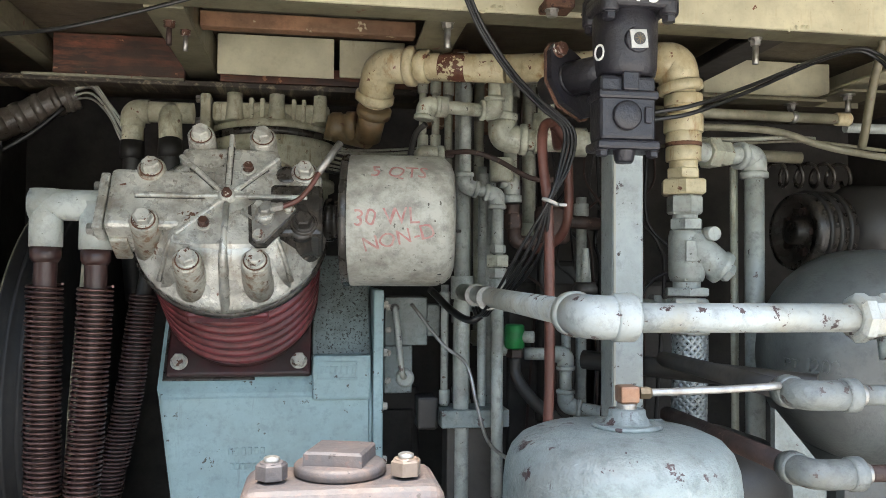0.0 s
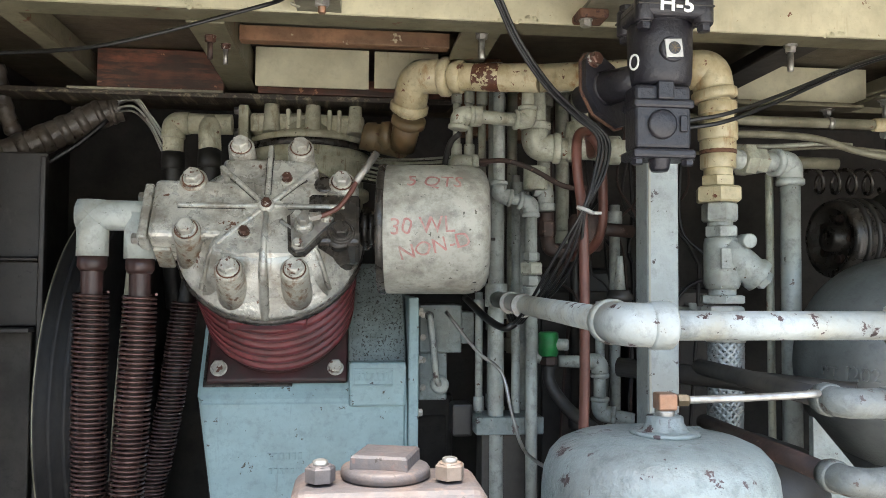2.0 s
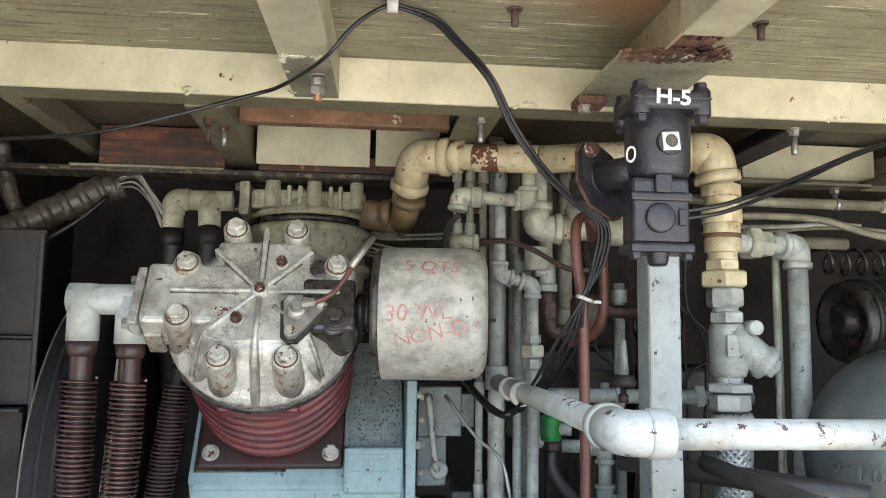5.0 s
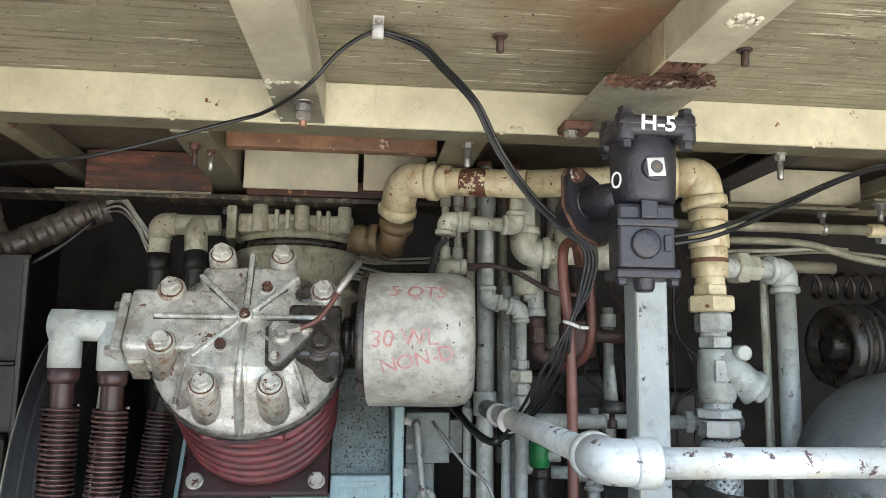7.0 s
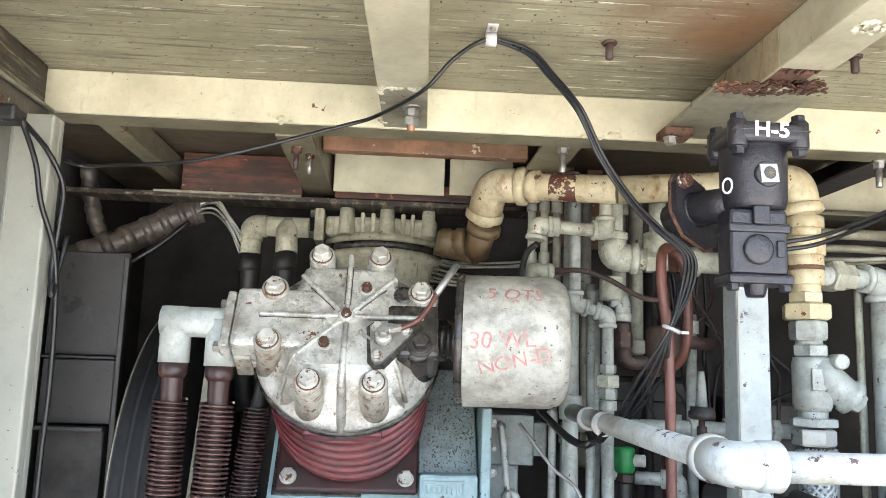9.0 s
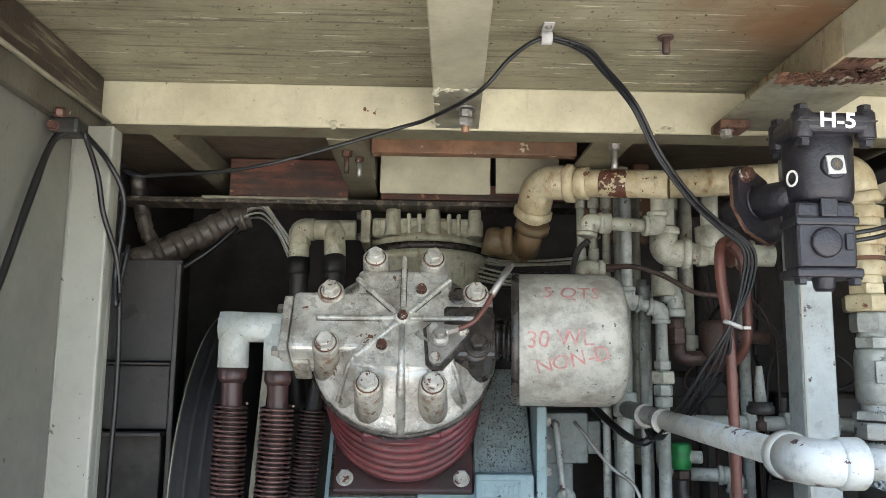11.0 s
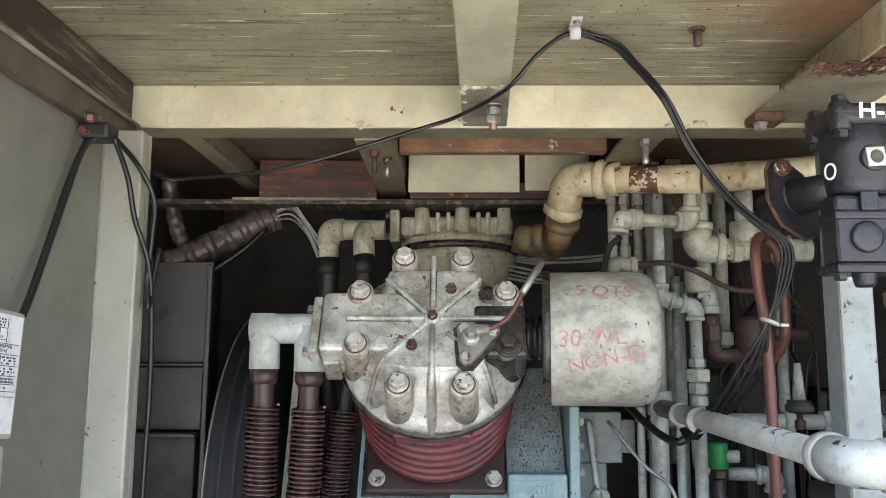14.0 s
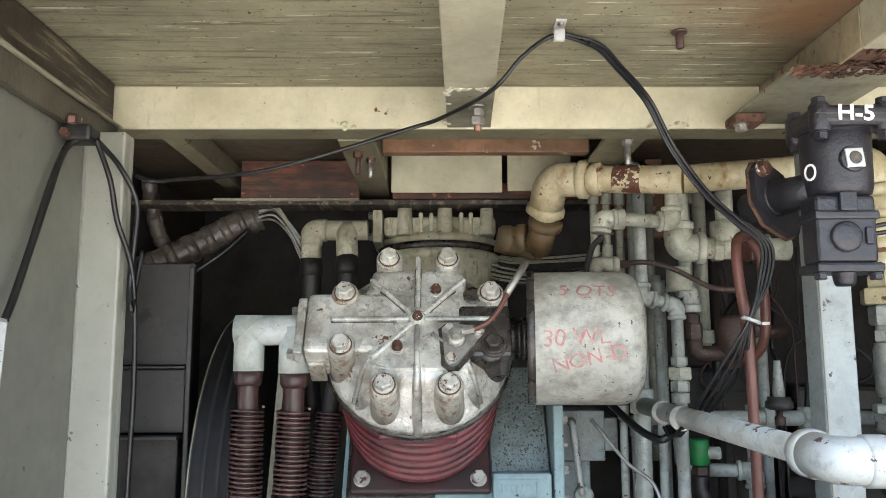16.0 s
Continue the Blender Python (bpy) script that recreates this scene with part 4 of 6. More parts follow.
part("back_rim", add_lathe(BM(), [(0.119, -0.010), (0.1225, -0.008), (0.1225, 0.002), (0.121, 0.004)], FM, 64), M_OILY, fc, "black rubber rim")
part("intake_neck", add_lathe(BM(), [(0.034, -0.045), (0.040, -0.042), (0.040, -0.03), (0.036, -0.028), (0.036, -0.02), (0.041, -0.018), (0.041, -0.010)], FM, 32), M_OILY, fc, "oily black neck")
ax_ = FM.to_3x3() @ V((0, 0, 1))
c0_ = FM.translation


def on_canister(body, size, along, ang, tilt):
    """Lettering bent round the canister; ang is degrees above the side that faces out."""
    me = text_mesh(body, size, 0.0004, 0.0)
    rr = 0.1208
    ct, st = math.cos(radians(tilt)), math.sin(radians(tilt))
    for v in me.vertices:
        x, y = v.co.x * ct - v.co.y * st, v.co.x * st + v.co.y * ct
        x += 0.0015 * math.sin(y * 260)
        a = radians(ang) + y / rr
        out = V((0, -1, 0)) * math.cos(a) + V((0, 0, 1)) * math.sin(a)
        out = (out - ax_ * out.dot(ax_)).normalized()
        v.co = c0_ + ax_ * (along + x) + out * (rr + v.co.z + 0.0004)
    me.materials.append(M_REDMARK)
    ob = part("marker_writing", me, None, can_, "faded red hand-marked writing")


on_canister("5 QTS", 0.037, 0.094, 40, -2)
on_canister("30 WL", 0.041, 0.073, -1, 3)
on_canister("NON-D", 0.037, 0.094, -18, 13)

# ---------- rear cylinder of the compressor ----------
N2, U2 = V((0, 0.06, 0.998)), V((0, 0.998, -0.06))
C2 = V((-0.076, 1.955, 1.686))
L2 = Matrix(((1, 0, 0, C2.x), (0, U2.y, N2.y, C2.y), (0, U2.z, N2.z, C2.z), (0, 0, 0, 1)))
rc = thing("rear_cylinder", (-0.085, 2.0, 1.4), "cream painted rear cylinder and head with bolt bosses", "cylinder")
part("cylinder", add_lathe(BM(), [(0.13, -0.30), (0.135, -0.12), (0.15, -0.118), (0.15, -0.10), (0.135, -0.098), (0.137, -0.035), (0.150, -0.033), (0.152, -0.012)], L2, 48), M_HEAD2, rc)
part("gasket", add_lathe(BM(), [(0.148, -0.012), (0.156, -0.010), (0.156, 0.004), (0.148, 0.006)], L2, 48), M_OILY, rc, "dark rusty gasket")
bm = add_lathe(BM(), [(0.15, 0.006), (0.153, 0.010), (0.152, 0.022), (0.136, 0.030), (0.118, 0.07)], L2, 48)
add_box(bm, (-0.135, -0.125, 0.02), (0.135, 0.10, 0.068), L2, 0.010)
part("head", bm, M_HEAD2, rc)
for x, w, hh in ((-0.083, 0.0185, 0.096), (0.013, 0.0185, 0.100), (0.113, 0.0165, 0.092)):
    bb_ = part("bolt_boss", add_lathe(BM(), [(w * 1.15, 0.02), (w, 0.05), (w * 0.92, hh)], L2 @ Matrix.Translation((x, -0.128, 0)), 20), M_HEAD2, rc)
    bolt(bb_, L2 @ V((x, -0.128, hh)), N2, 0.020, 0.008, M_BOLTR)
for x in (-0.045, -0.02, 0.052, 0.075):
    bm = add_box(BM(), (x - 0.005, -0.135, 0.02), (x + 0.005, -0.05, 0.088), L2, 0.003)
    for v in bm.verts:
        q = L2.inverted() @ v.co
        if q.y < -0.1 and q.z > 0.06:
            q.z -= 0.012
            v.co = L2 @ q
    part("rib", bm, M_HEAD2, rc)
sf_ = part("side_flange", add_box(BM(), (-0.160, -0.13, 0.004), (-0.137, 0.0, 0.084), L2, 0.004), M_HEAD2, rc)
for v, n in ((-0.115, 0.02), (-0.115, 0.072)):
    bolt(sf_, L2 @ V((-0.160, v, n)), (-1, 0, 0), 0.016, 0.011, M_STEEL)
pipe_run("", [(-0.245, 1.80, 1.722), (-0.376, 1.80, 1.722), (-0.376, 1.80, 1.652)], 0.0235, M_HEAD2, "", fit=1.12, collar=False, bend=1.5, parent=rc)
part("outlet", add_tube(BM(), fillet([(-0.292, 1.80, 1.722), (-0.292, 1.775, 1.705), (-0.288, 1.765, 1.655)], 0.03), 0.025, 18), M_HEAD2, rc)
for x, y in ((-0.376, 1.80), (-0.289, 1.765)):
    h_ = thing("black_hose", (x, y, 1.3), "black rubber hose under the cream elbow", "hose", "black hoses")
    part("tube", add_tube(BM(), spline([(x, y, 1.66), (x + .002, y, 1.58), (x - 0.005, y + .02, 1.45), (x, y + .06, 1.3)], 6), 0.022, 16), M_RUBBER, h_)
    part("ferrule", add_lathe(BM(), [(0.026, 0), (0.027, 0.012), (0.026, 0.04)], zto((x, y, 1.615), (0, 0, 1)), 16), M_RUBBER, h_)

# ---------- yellow delivery pipe ----------
yp = thing("delivery_pipe", (0.17, 1.66, 1.70), "yellow-cream painted delivery pipe with rust patches", "pipe", "pipework")
part("ring_joint", add_lathe(BM(), [(0.030, 0), (0.033, 0.004), (0.033, 0.022), (0.029, 0.026), (0.029, 0.036), (0.034, 0.038), (0.034, 0.055), (0.03, 0.058)], zto((0.062, 1.715, 1.686), (1, -0.3, 0)), 28), M_YDIRTY, yp, "rusty ring joint")
pipe_run("", [(0.140, 1.690, 1.662), (0.160, 1.600, 1.7988), (0.40, 1.475, 1.7709)], 0.0285, M_YPIPE, "", bend=2.3, fit=1.30, parent=yp)
pipe_run("", [(0.40, 1.475, 1.7709), (0.715, 1.385, 1.777), (0.727, 1.382, 1.69)], 0.0280, M_YPIPE, "", bend=1.6, fit=1.36, parent=yp)
part("lower_ring", add_lathe(BM(), [(0.029, 0), (0.0375, 0.004), (0.0375, 0.018), (0.030, 0.022)], zto((0.149, 1.650, 1.702), (0.14, -0.64, 0.76)), 28), M_YDIRTY, yp, "rust-edged ring")
part("stained_leg", add_tube(BM(), [(0.140, 1.690, 1.662), (0.150, 1.645, 1.710)], 0.0292, 22), M_YDIRTY, yp, "rust-brown lower leg")
part("stub", add_tube(BM(), fillet([(0.05, 1.71, 1.686), (0.118, 1.71, 1.672), (0.141, 1.688, 1.664)], 0.02), 0.028, 18), M_YDIRTY, yp, "brown rust-stained stub")
d_ = V((0.240, -0.125, -0.0279)).normalized()
for t_, l_ in ((0.285, 0.026),):
    q = V((0.160, 1.600, 1.7988)).lerp(V((0.40, 1.475, 1.7709)), 0.60)
    part("rust_patch", add_lathe(BM(), [(0.0286, -0.028), (0.0290, -0.027), (0.0290, 0.027), (0.0286, 0.028)], zto(q, d_), 30), M_FLAKE, yp, "bare rust patch")
sleeve(yp, V((0.160, 1.600, 1.7988)).lerp(V((0.40, 1.475, 1.7709)), 0.36), d_, 0.0345, 0.022, M_YPIPE)
# downward chain of fittings to the strainer
VX, VY = 0.728, 1.382
for z_, r_, l_, mt in ((1.700, 0.0365, 0.022, M_YPIPE), (1.683, 0.030, 0.02, M_YPIPE), (1.655, 0.0375, 0.034, M_YPIPE), (1.628, 0.034, 0.022, M_YPIPE), (1.597, 0.0335, 0.028, M_YPIPE), (1.575, 0.027, 0.03, M_YPIPE)):
    sleeve(yp, (VX, VY, z_), (0, 0, 1), r_, l_, mt, "collar")
part("rust_band", add_lathe(BM(), [(0.0335, 0), (0.0342, 0.001), (0.0342, 0.007), (0.0335, 0.008)], zto((VX, VY, 1.611), (0, 0, 1)), 28), M_RUST, yp, "rust band")
hexnut(yp, (VX, VY, 1.559), (0, 0, 1), 0.056, 0.022, M_YPIPE)
hexnut(yp, (VX, VY, 1.533), (0, 0, 1), 0.078, 0.030, M_YPIPE, spin=10)
hexnut(yp, (VX + .002, VY, 1.499), (0, 0, 1), 0.058, 0.036, M_PIPE, spin=25)
sleeve(yp, (VX + .003, VY, 1.476), (0, 0, 1), 0.024, 0.018, M_PIPE)
ys = thing("y_strainer", (VX, VY, 1.35), "pale grey Y-shaped pipe strainer with hex ends", "strainer", "pipework")
SX = VX + 0.006
hexnut(ys, (SX, VY, 1.462), (0, 0, 1), 0.056, 0.022, M_PIPE)
bm = add_lathe(BM(), [(0.030, -0.055), (0.034, -0.045), (0.034, 0.03), (0.031, 0.042)], zto((SX, VY, 1.408), (0, 0, 1)), 28)
part("body", bm, M_PIPE, ys)
part("branch", add_lathe(BM(), [(0.031, 0.0), (0.031, 0.05), (0.029, 0.075), (0.033, 0.077), (0.033, 0.09), (0.028, 0.092)], zto((SX - 0.004, VY - 0.006, 1.430), (0.80, -0.1, -0.60)), 28), M_PIPE, ys)
hexnut(ys, V((SX - 0.004, VY - 0.006, 1.430)) + V((0.80, -0.1, -0.60)) * 0.099, (0.80, -0.1, -0.60), 0.034, 0.016, M_PIPE, "cap")
part("lug", add_lathe(BM(), [(0.014, 0), (0.014, 0.03), (0.012, 0.032)], zto((SX + 0.035, VY - 0.012, 1.443), (0, -1, 0)), 18), M_PIPE, ys)
part("plate", add_box(BM(), (SX - 0.019, VY - 0.0375, 1.39), (SX + 0.003, VY - 0.032, 1.43), bev=0.002), M_PIPE, ys)
hexnut(ys, (SX, VY, 1.362), (0, 0, 1), 0.056, 0.020, M_PIPE)
sleeve(ys, (SX, VY, 1.345), (0, 0, 1), 0.026, 0.022, M_WPIPE)
hexnut(ys, (SX, VY, 1.333), (0, 0, 1), 0.075, 0.016, M_WPIPE, spin=12)
hexnut(ys, (SX, VY, 1.306), (0, 0, 1), 0.066, 0.03, M_WPIPE, spin=33)
bh = thing("braided_hose", (SX + .008, VY, 1.0), "braided steel flexible hose under the strainer", "hose")
part("collar", add_lathe(BM(), [(0.036, 0), (0.038, 0.004), (0.038, 0.028), (0.034, 0.032)], zto((SX + .006, VY, 1.252), (0, 0, 1)), 24), M_WPIPE, bh)
part("core", add_tube(BM(), spline([(SX + .006, VY, 1.29), (SX + .008, VY, 1.18), (SX + .01, VY + .01, 1.08), (SX + .005, VY + .03, 0.95)], 6), 0.029, 20), M_DARK, bh)
for sgn in (-1, 1):
    for k in range(14):
        pts = []
        for i in range(48):
            s = i / 47
            a = sgn * (s * 3.4 * math.pi) + 2 * math.pi * k / 14
            pts.append(V((SX + .007 + 0.0298 * math.cos(a), VY + 0.02 * s * s + 0.0298 * math.sin(a), 1.285 - 0.33 * s)))
        part("braid_strand", add_tube(BM(), pts, 0.0044, 5), M_BRAID, bh)

# ---------- right-hand drop pipe ----------
rp = pipe_run("drop_pipe", [(0.755, 1.40, 1.606), (0.909, 1.44, 1.606), (0.909, 1.44, 0.95)], 0.0195, M_PIPE, "pale painted drop pipe with elbow and union", fit=1.28, bend=1.7)
hexnut(rp, (0.800, 1.412, 1.606), (1, 0.25, 0), 0.056, 0.028, M_GPIPE)
hexnut(rp, (0.828, 1.419, 1.606), (1, 0.25, 0), 0.045, 0.03, M_GPIPE)
tp = thing("thin_pipe", (0.87, 1.45, 0.8), "thin grey tube beside the drop pipe", "pipe", "pipework")
part("tube", add_tube(BM(), [(0.868, 1.45, 1.585), (0.870, 1.45, 0.85)], 0.0065, 12), M_GPIPE, tp)
tp = thing("thin_pipe", (0.884, 1.47, 0.8), "thin grey tube beside the drop pipe", "pipe", "pipework")
part("tube", add_tube(BM(), [(0.886, 1.47, 1.585), (0.887, 1.47, 0.85)], 0.004, 10), M_GPIPE, tp)
# upper right pipes and lines
tp = thing("rail_pipe", (1.0, 1.5, 1.7), "cream painted horizontal pipe with end cap", "pipe", "pipework")
part("tube", add_tube(BM(), [(0.60, 1.50, 1.706), (1.150, 1.50, 1.704)], 0.011, 16), M_TAB, tp)
part("cap", add_lathe(BM(), [(0.013, 0), (0.015, 0.004), (0.015, 0.03), (0.012, 0.034)], zto((1.135, 1.50, 1.704), (1, 0, 0)), 18), M_YPIPE, tp)
part("clip", add_lathe(BM(), [(0.013, 0), (0.013, 0.012)], zto((1.03, 1.50, 1.704), (1, 0, 0)), 18), M_STEEL, tp)
part("tube", add_tube(BM(), [(1.172, 1.52, 1.69), (1.40, 1.52, 1.69)], 0.011, 16), M_PIPE, tp)
for pts, r_, mt, lab in (
        ([(0.78, 1.47, 1.668), (0.90, 1.48, 1.672), (1.0, 1.49, 1.668), (1.10, 1.5, 1.646), (1.20, 1.5, 1.63), (1.36, 1.5, 1.615)], 0.0078, M_TAB, "pale grey bent tube under the rail pipe"),
        ([(0.80, 1.56, 1.66), (0.95, 1.57, 1.665), (1.06, 1.56, 1.672), (1.12, 1.55, 1.668)], 0.005, M_GPIPE, "thin white wire under the rail pipe"),
        ([(0.78, 1.60, 1.65), (0.90, 1.60, 1.655), (1.1, 1.58, 1.668), (1.3, 1.56, 1.65)], 0.004, M_TAB, "thin grey wire under the rail pipe"),
        ([(1.112, 1.30, 1.885), (1.098, 1.31, 1.80), (1.100, 1.34, 1.73), (1.108, 1.37, 1.66), (1.114, 1.39, 1.625)], 0.0085, M_OLIVE, "olive painted hanging tube beside the beam")):
    tp = thing("bent_tube", pts[0], lab, "tube", "bent tubes")
    part("tube", add_tube(BM(), spline(pts, 6), r_, 12), mt, tp)
tp = thing("tube_stub", (1.0, 1.6, 1.63), "stubby olive tube behind the elbow", "pipe")
part("tube", add_tube(BM(), [(0.97, 1.62, 1.64), (1.13, 1.62, 1.637)], 0.014, 16), M_TAB, tp)
cs = thing("coil_spring", (1.15, 1.62, 1.58), "dark coiled spring hose behind the pipes", "spring")
part("coil", add_tube(BM(), [V((1.07 + 0.004 * i / 1.4, 1.64 + 0.03 * math.cos(i * 0.45), 1.60 + 0.028 * math.sin(i * 0.45))) for i in range(70)], 0.0045, 7), M_OILY, cs)
# dark pulley and motor body
mo = thing("dark_motor", (1.15, 1.65, 1.2), "dark electric motor with a ribbed pulley", "motor")
MM = zto((1.085, 1.58, 1.463), V((-1, -0.08, 0)))
# M_OILY serves the pulley as a plain near-black
pul_ = part("pulley", add_lathe(BM(), [(0.086, -0.10), (0.088, -0.01), (0.084, 0.0), (0.068, 0.001), (0.066, -0.018), (0.028, -0.02), (0.028, 0.006), (0.018, 0.008)], MM, 40), M_OILY, mo)
for h in (-0.03, -0.055, -0.08):
    part("belt", add_lathe(BM(), [(0.087, h - .006), (0.093, h - .004), (0.093, h + .004), (0.087, h + .006)], MM, 40), M_RUBBER, pul_)
part("body", add_lathe(BM(), [(0.10, -0.45), (0.11, -0.42), (0.11, -0.15), (0.07, -0.12), (0.03, -0.10)], MM, 40), M_DKPLATE, mo)
for a in range(5):
    bolt(pul_, MM @ V((0.047 * math.cos(a * 1.257), 0.047 * math.sin(a * 1.257), -0.019)), MM.to_3x3() @ V((0, 0, 1)), 0.016, 0.01, M_DKRUST)
part("foot", add_box(BM(), (1.24, 1.50, 0.451), (1.46, 1.66, 1.36), bev=0.01), M_DKPLATE, mo)

# ---------- round grey casing on the right ----------
gc = thing("pump_casing", (1.03, 1.25, 0.6), "large round grey-green cast casing with raised numbers", "casing")
GM = zto((1.003, 1.235, 1.2255), V((-0.12, -1, 0.0)))
dome_ = part("dome", add_lathe(BM(), [(0.11, -0.22), (0.12, -0.05), (0.178, -0.045), (0.187, -0.035), (0.187, 0.02), (0.181, 0.055), (0.162, 0.095), (0.130, 0.127), (0.087, 0.146), (0.040, 0.154), (0.01, 0.155)], GM, 64), M_GREYTANK, gc)
part("pedestal", add_box(BM(), (0.93, 1.20, 0.451), (1.10, 1.42, 1.08), bev=0.02), M_GREYTANK, gc)
bm = BM()
tri = [(0.741, 1.158), (0.740, 0.62), (0.828, 0.62), (0.828, 1.057)]
front, rear = [[bm.verts.new((x, y, z)) for x, z in tri] for y in (1.100, 1.112)]
bm.faces.new(front)
bm.faces.new(rear[::-1])
for i in range(4):
    bm.faces.new((front[i], rear[i], rear[(i + 1) % 4], front[(i + 1) % 4]))
part("gusset", bm, M_TANK, gc, "pale blue-grey gusset plate")
part("gusset_foot", add_box(BM(), (0.740, 1.09, 0.451), (0.828, 1.20, 0.619), bev=0.004), M_TANK, gc)
# raised marks, each its own piece, wrapped on the turned-away flank
for ch, along, wd in (("P", 0.25, 0.08), ("T", 0.345, 0.08), ("1", 0.565, 0.035), ("2", 0.615, 0.105), ("0", 0.74, 0.11), ("2", 0.87, 0.13)):
    me = text_mesh(ch, 0.021 if ch in "PT" else 0.033, 0.004)
    xs_ = [v.co.x for v in me.vertices]
    for v in me.vertices:
        s_ = along + wd * (v.co.x - min(xs_)) / (max(xs_) - min(xs_))
        x = np.interp(s_, [0.0, 0.25, 0.565, 0.78, 1.0], [0.8160, 0.8190, 0.8350, 0.8510, 0.8690])
        ax_g = GM.to_3x3() @ V((0, 0, 1))
        q = V((x - GM.translation.x, 0, 1.2191 - 0.004 * s_ + v.co.y - GM.translation.z))
        for _ in range(6):
            rad = math.hypot(q.x, q.z)
            hgt = float(np.interp(rad, [0.01, 0.04, 0.087, 0.13, 0.162, 0.181, 0.187], [0.155, 0.154, 0.146, 0.127, 0.095, 0.055, 0.02]))
            q.x = (x - GM.translation.x - hgt * ax_g.x) / -ax_g.y
        side = V((-ax_g.y, ax_g.x, 0))
        out = side * (q.x / rad) + V((0, 0, q.z / rad)) + ax_g * 0.5
        v.co = GM.translation + side * q.x + V((0, 0, q.z)) + ax_g * hgt + out * (v.co.z * 0.5 + 0.0015)
    me.materials.append(M_GREYTANK)
    part("raised_mark", me, None, dome_, "raised cast mark")

# ---------- white pipe that crosses in front ----------
wp = thing("main_air_pipe", (0.345, 0.85, 1.31), "pale white-blue painted air pipe with a large elbow", "pipe", "pipework")
part("tube", add_tube(BM(), [(0.342, 1.62, 1.326), (0.353, 0.90, 1.3145)], 0.0178, 24), M_WPIPE, wp)
part("tube", add_tube(BM(), [(0.38, 0.848, 1.313), (0.715, 0.852, 1.3125)], 0.0178, 24), M_WPIPE, wp)
bm = add_tube(BM(), fillet([(0.353, 0.920, 1.3145), (0.353, 0.848, 1.314), (0.395, 0.848, 1.3135)], 0.055, 12), 0.0262, 28)
part("elbow", bm, M_WPIPE, wp)
part("elbow_collar", add_lathe(BM(), [(0.026, 0), (0.0288, 0.003), (0.0288, 0.026), (0.026, 0.029)], zto((0.3775, 0.848, 1.3135), (1, 0, 0)), 32), M_WPIPE, wp)
part("elbow_collar", add_lathe(BM(), [(0.026, 0), (0.0288, 0.003), (0.0288, 0.018), (0.026, 0.021)], zto((0.353, 0.900, 1.3145), (0, 1, 0)), 32), M_WPIPE, wp)
hexnut(wp, (0.4085, 0.848, 1.3135), (1, 0, 0), 0.036, 0.004, M_WPIPE, "thread_end")
bm = BM()
add_lathe(bm, [(0.024, 0), (0.031, 0.004), (0.031, 0.016), (0.027, 0.02), (0.027, 0.036), (0.031, 0.04), (0.031, 0.05), (0.026, 0.054)], zto((0.693, 0.852, 1.3125), (1, 0, 0)), 8)
part("union", bm, M_WPIPE, wp, "chipped union nut")
part("tube", add_tube(BM(), [(0.74, 0.852, 1.3125), (1.2, 0.856, 1.3125)], 0.0178, 20), M_WPIPE, wp)
part("drain_stub", add_tube(BM(), [(0.735, 0.845, 1.29), (0.735, 0.84, 1.262)], 0.012, 14), M_TANK, wp)

# ---------- tank with a domed top ----------
tk = thing("air_tank", (0.354, 0.80, 0.45), "blue-grey domed air tank with chipped paint", "tank")
TM = zto((0.3685, 0.800, -0.004), (0, 0, 1))
part("shell", add_lathe(BM(), [(0.129, 0.455), (0.129, 1.116), (0.1284, 1.140), (0.126, 1.160), (0.120, 1.176), (0.110, 1.187), (0.093, 1.1945), (0.060, 1.1990), (0.02, 1.2000)], TM, 72), M_TANK, tk)
part("neck", add_lathe(BM(), [(0.037, 1.196), (0.035, 1.2015), (0.026, 1.2045), (0.021, 1.212), (0.020, 1.219), (0.012, 1.220)], zto((0.377, 0.800, -0.004), (0, 0, 1)), 32), M_TANK, tk)
part("weld_ring", add_lathe(BM(), [(0.034, 1.198), (0.039, 1.200), (0.038, 1.2035), (0.034, 1.204)], zto((0.377, 0.800, -0.004), (0, 0, 1)), 32), M_TANK, tk)
part("nipple", add_lathe(BM(), [(0.0105, 1.218), (0.0115, 1.220), (0.0105, 1.222), (0.0115, 1.224), (0.0105, 1.226)], zto((0.377, 0.800, -0.004), (0, 0, 1)), 20), M_STEEL, tk)
bf = part("brass_elbow", add_box(BM(), (0.3665, 0.7895, 1.222), (0.3885, 0.8105, 1.241), bev=0.0025), M_COPPER, tk, "square copper-coloured elbow")
part("compression_nut", hexprof(BM(), zto((0.3885, 0.80, 1.2325), (1, 0, 0)), 0.0125, 0.016, False), M_BRASS, bf)
part("line", add_tube(BM(), spline([(0.40, 0.80, 1.2325), (0.45, 0.80, 1.2335), (0.52, 0.803, 1.2352), (0.564, 0.809, 1.2365), (0.588, 0.86, 1.230)], 6), 0.0044, 12), M_STEEL, tk, "thin grey tube")
part("seam", add_tube(BM(), [TM @ V((-r * 0.8, -r * 0.6, z_ + .0004)) for r, z_ in ((0.040, 1.1995), (0.06, 1.1990), (0.093, 1.1950), (0.110, 1.1875), (0.120, 1.1765), (0.126, 1.1605))], 0.0012, 6), M_TANK, tk)

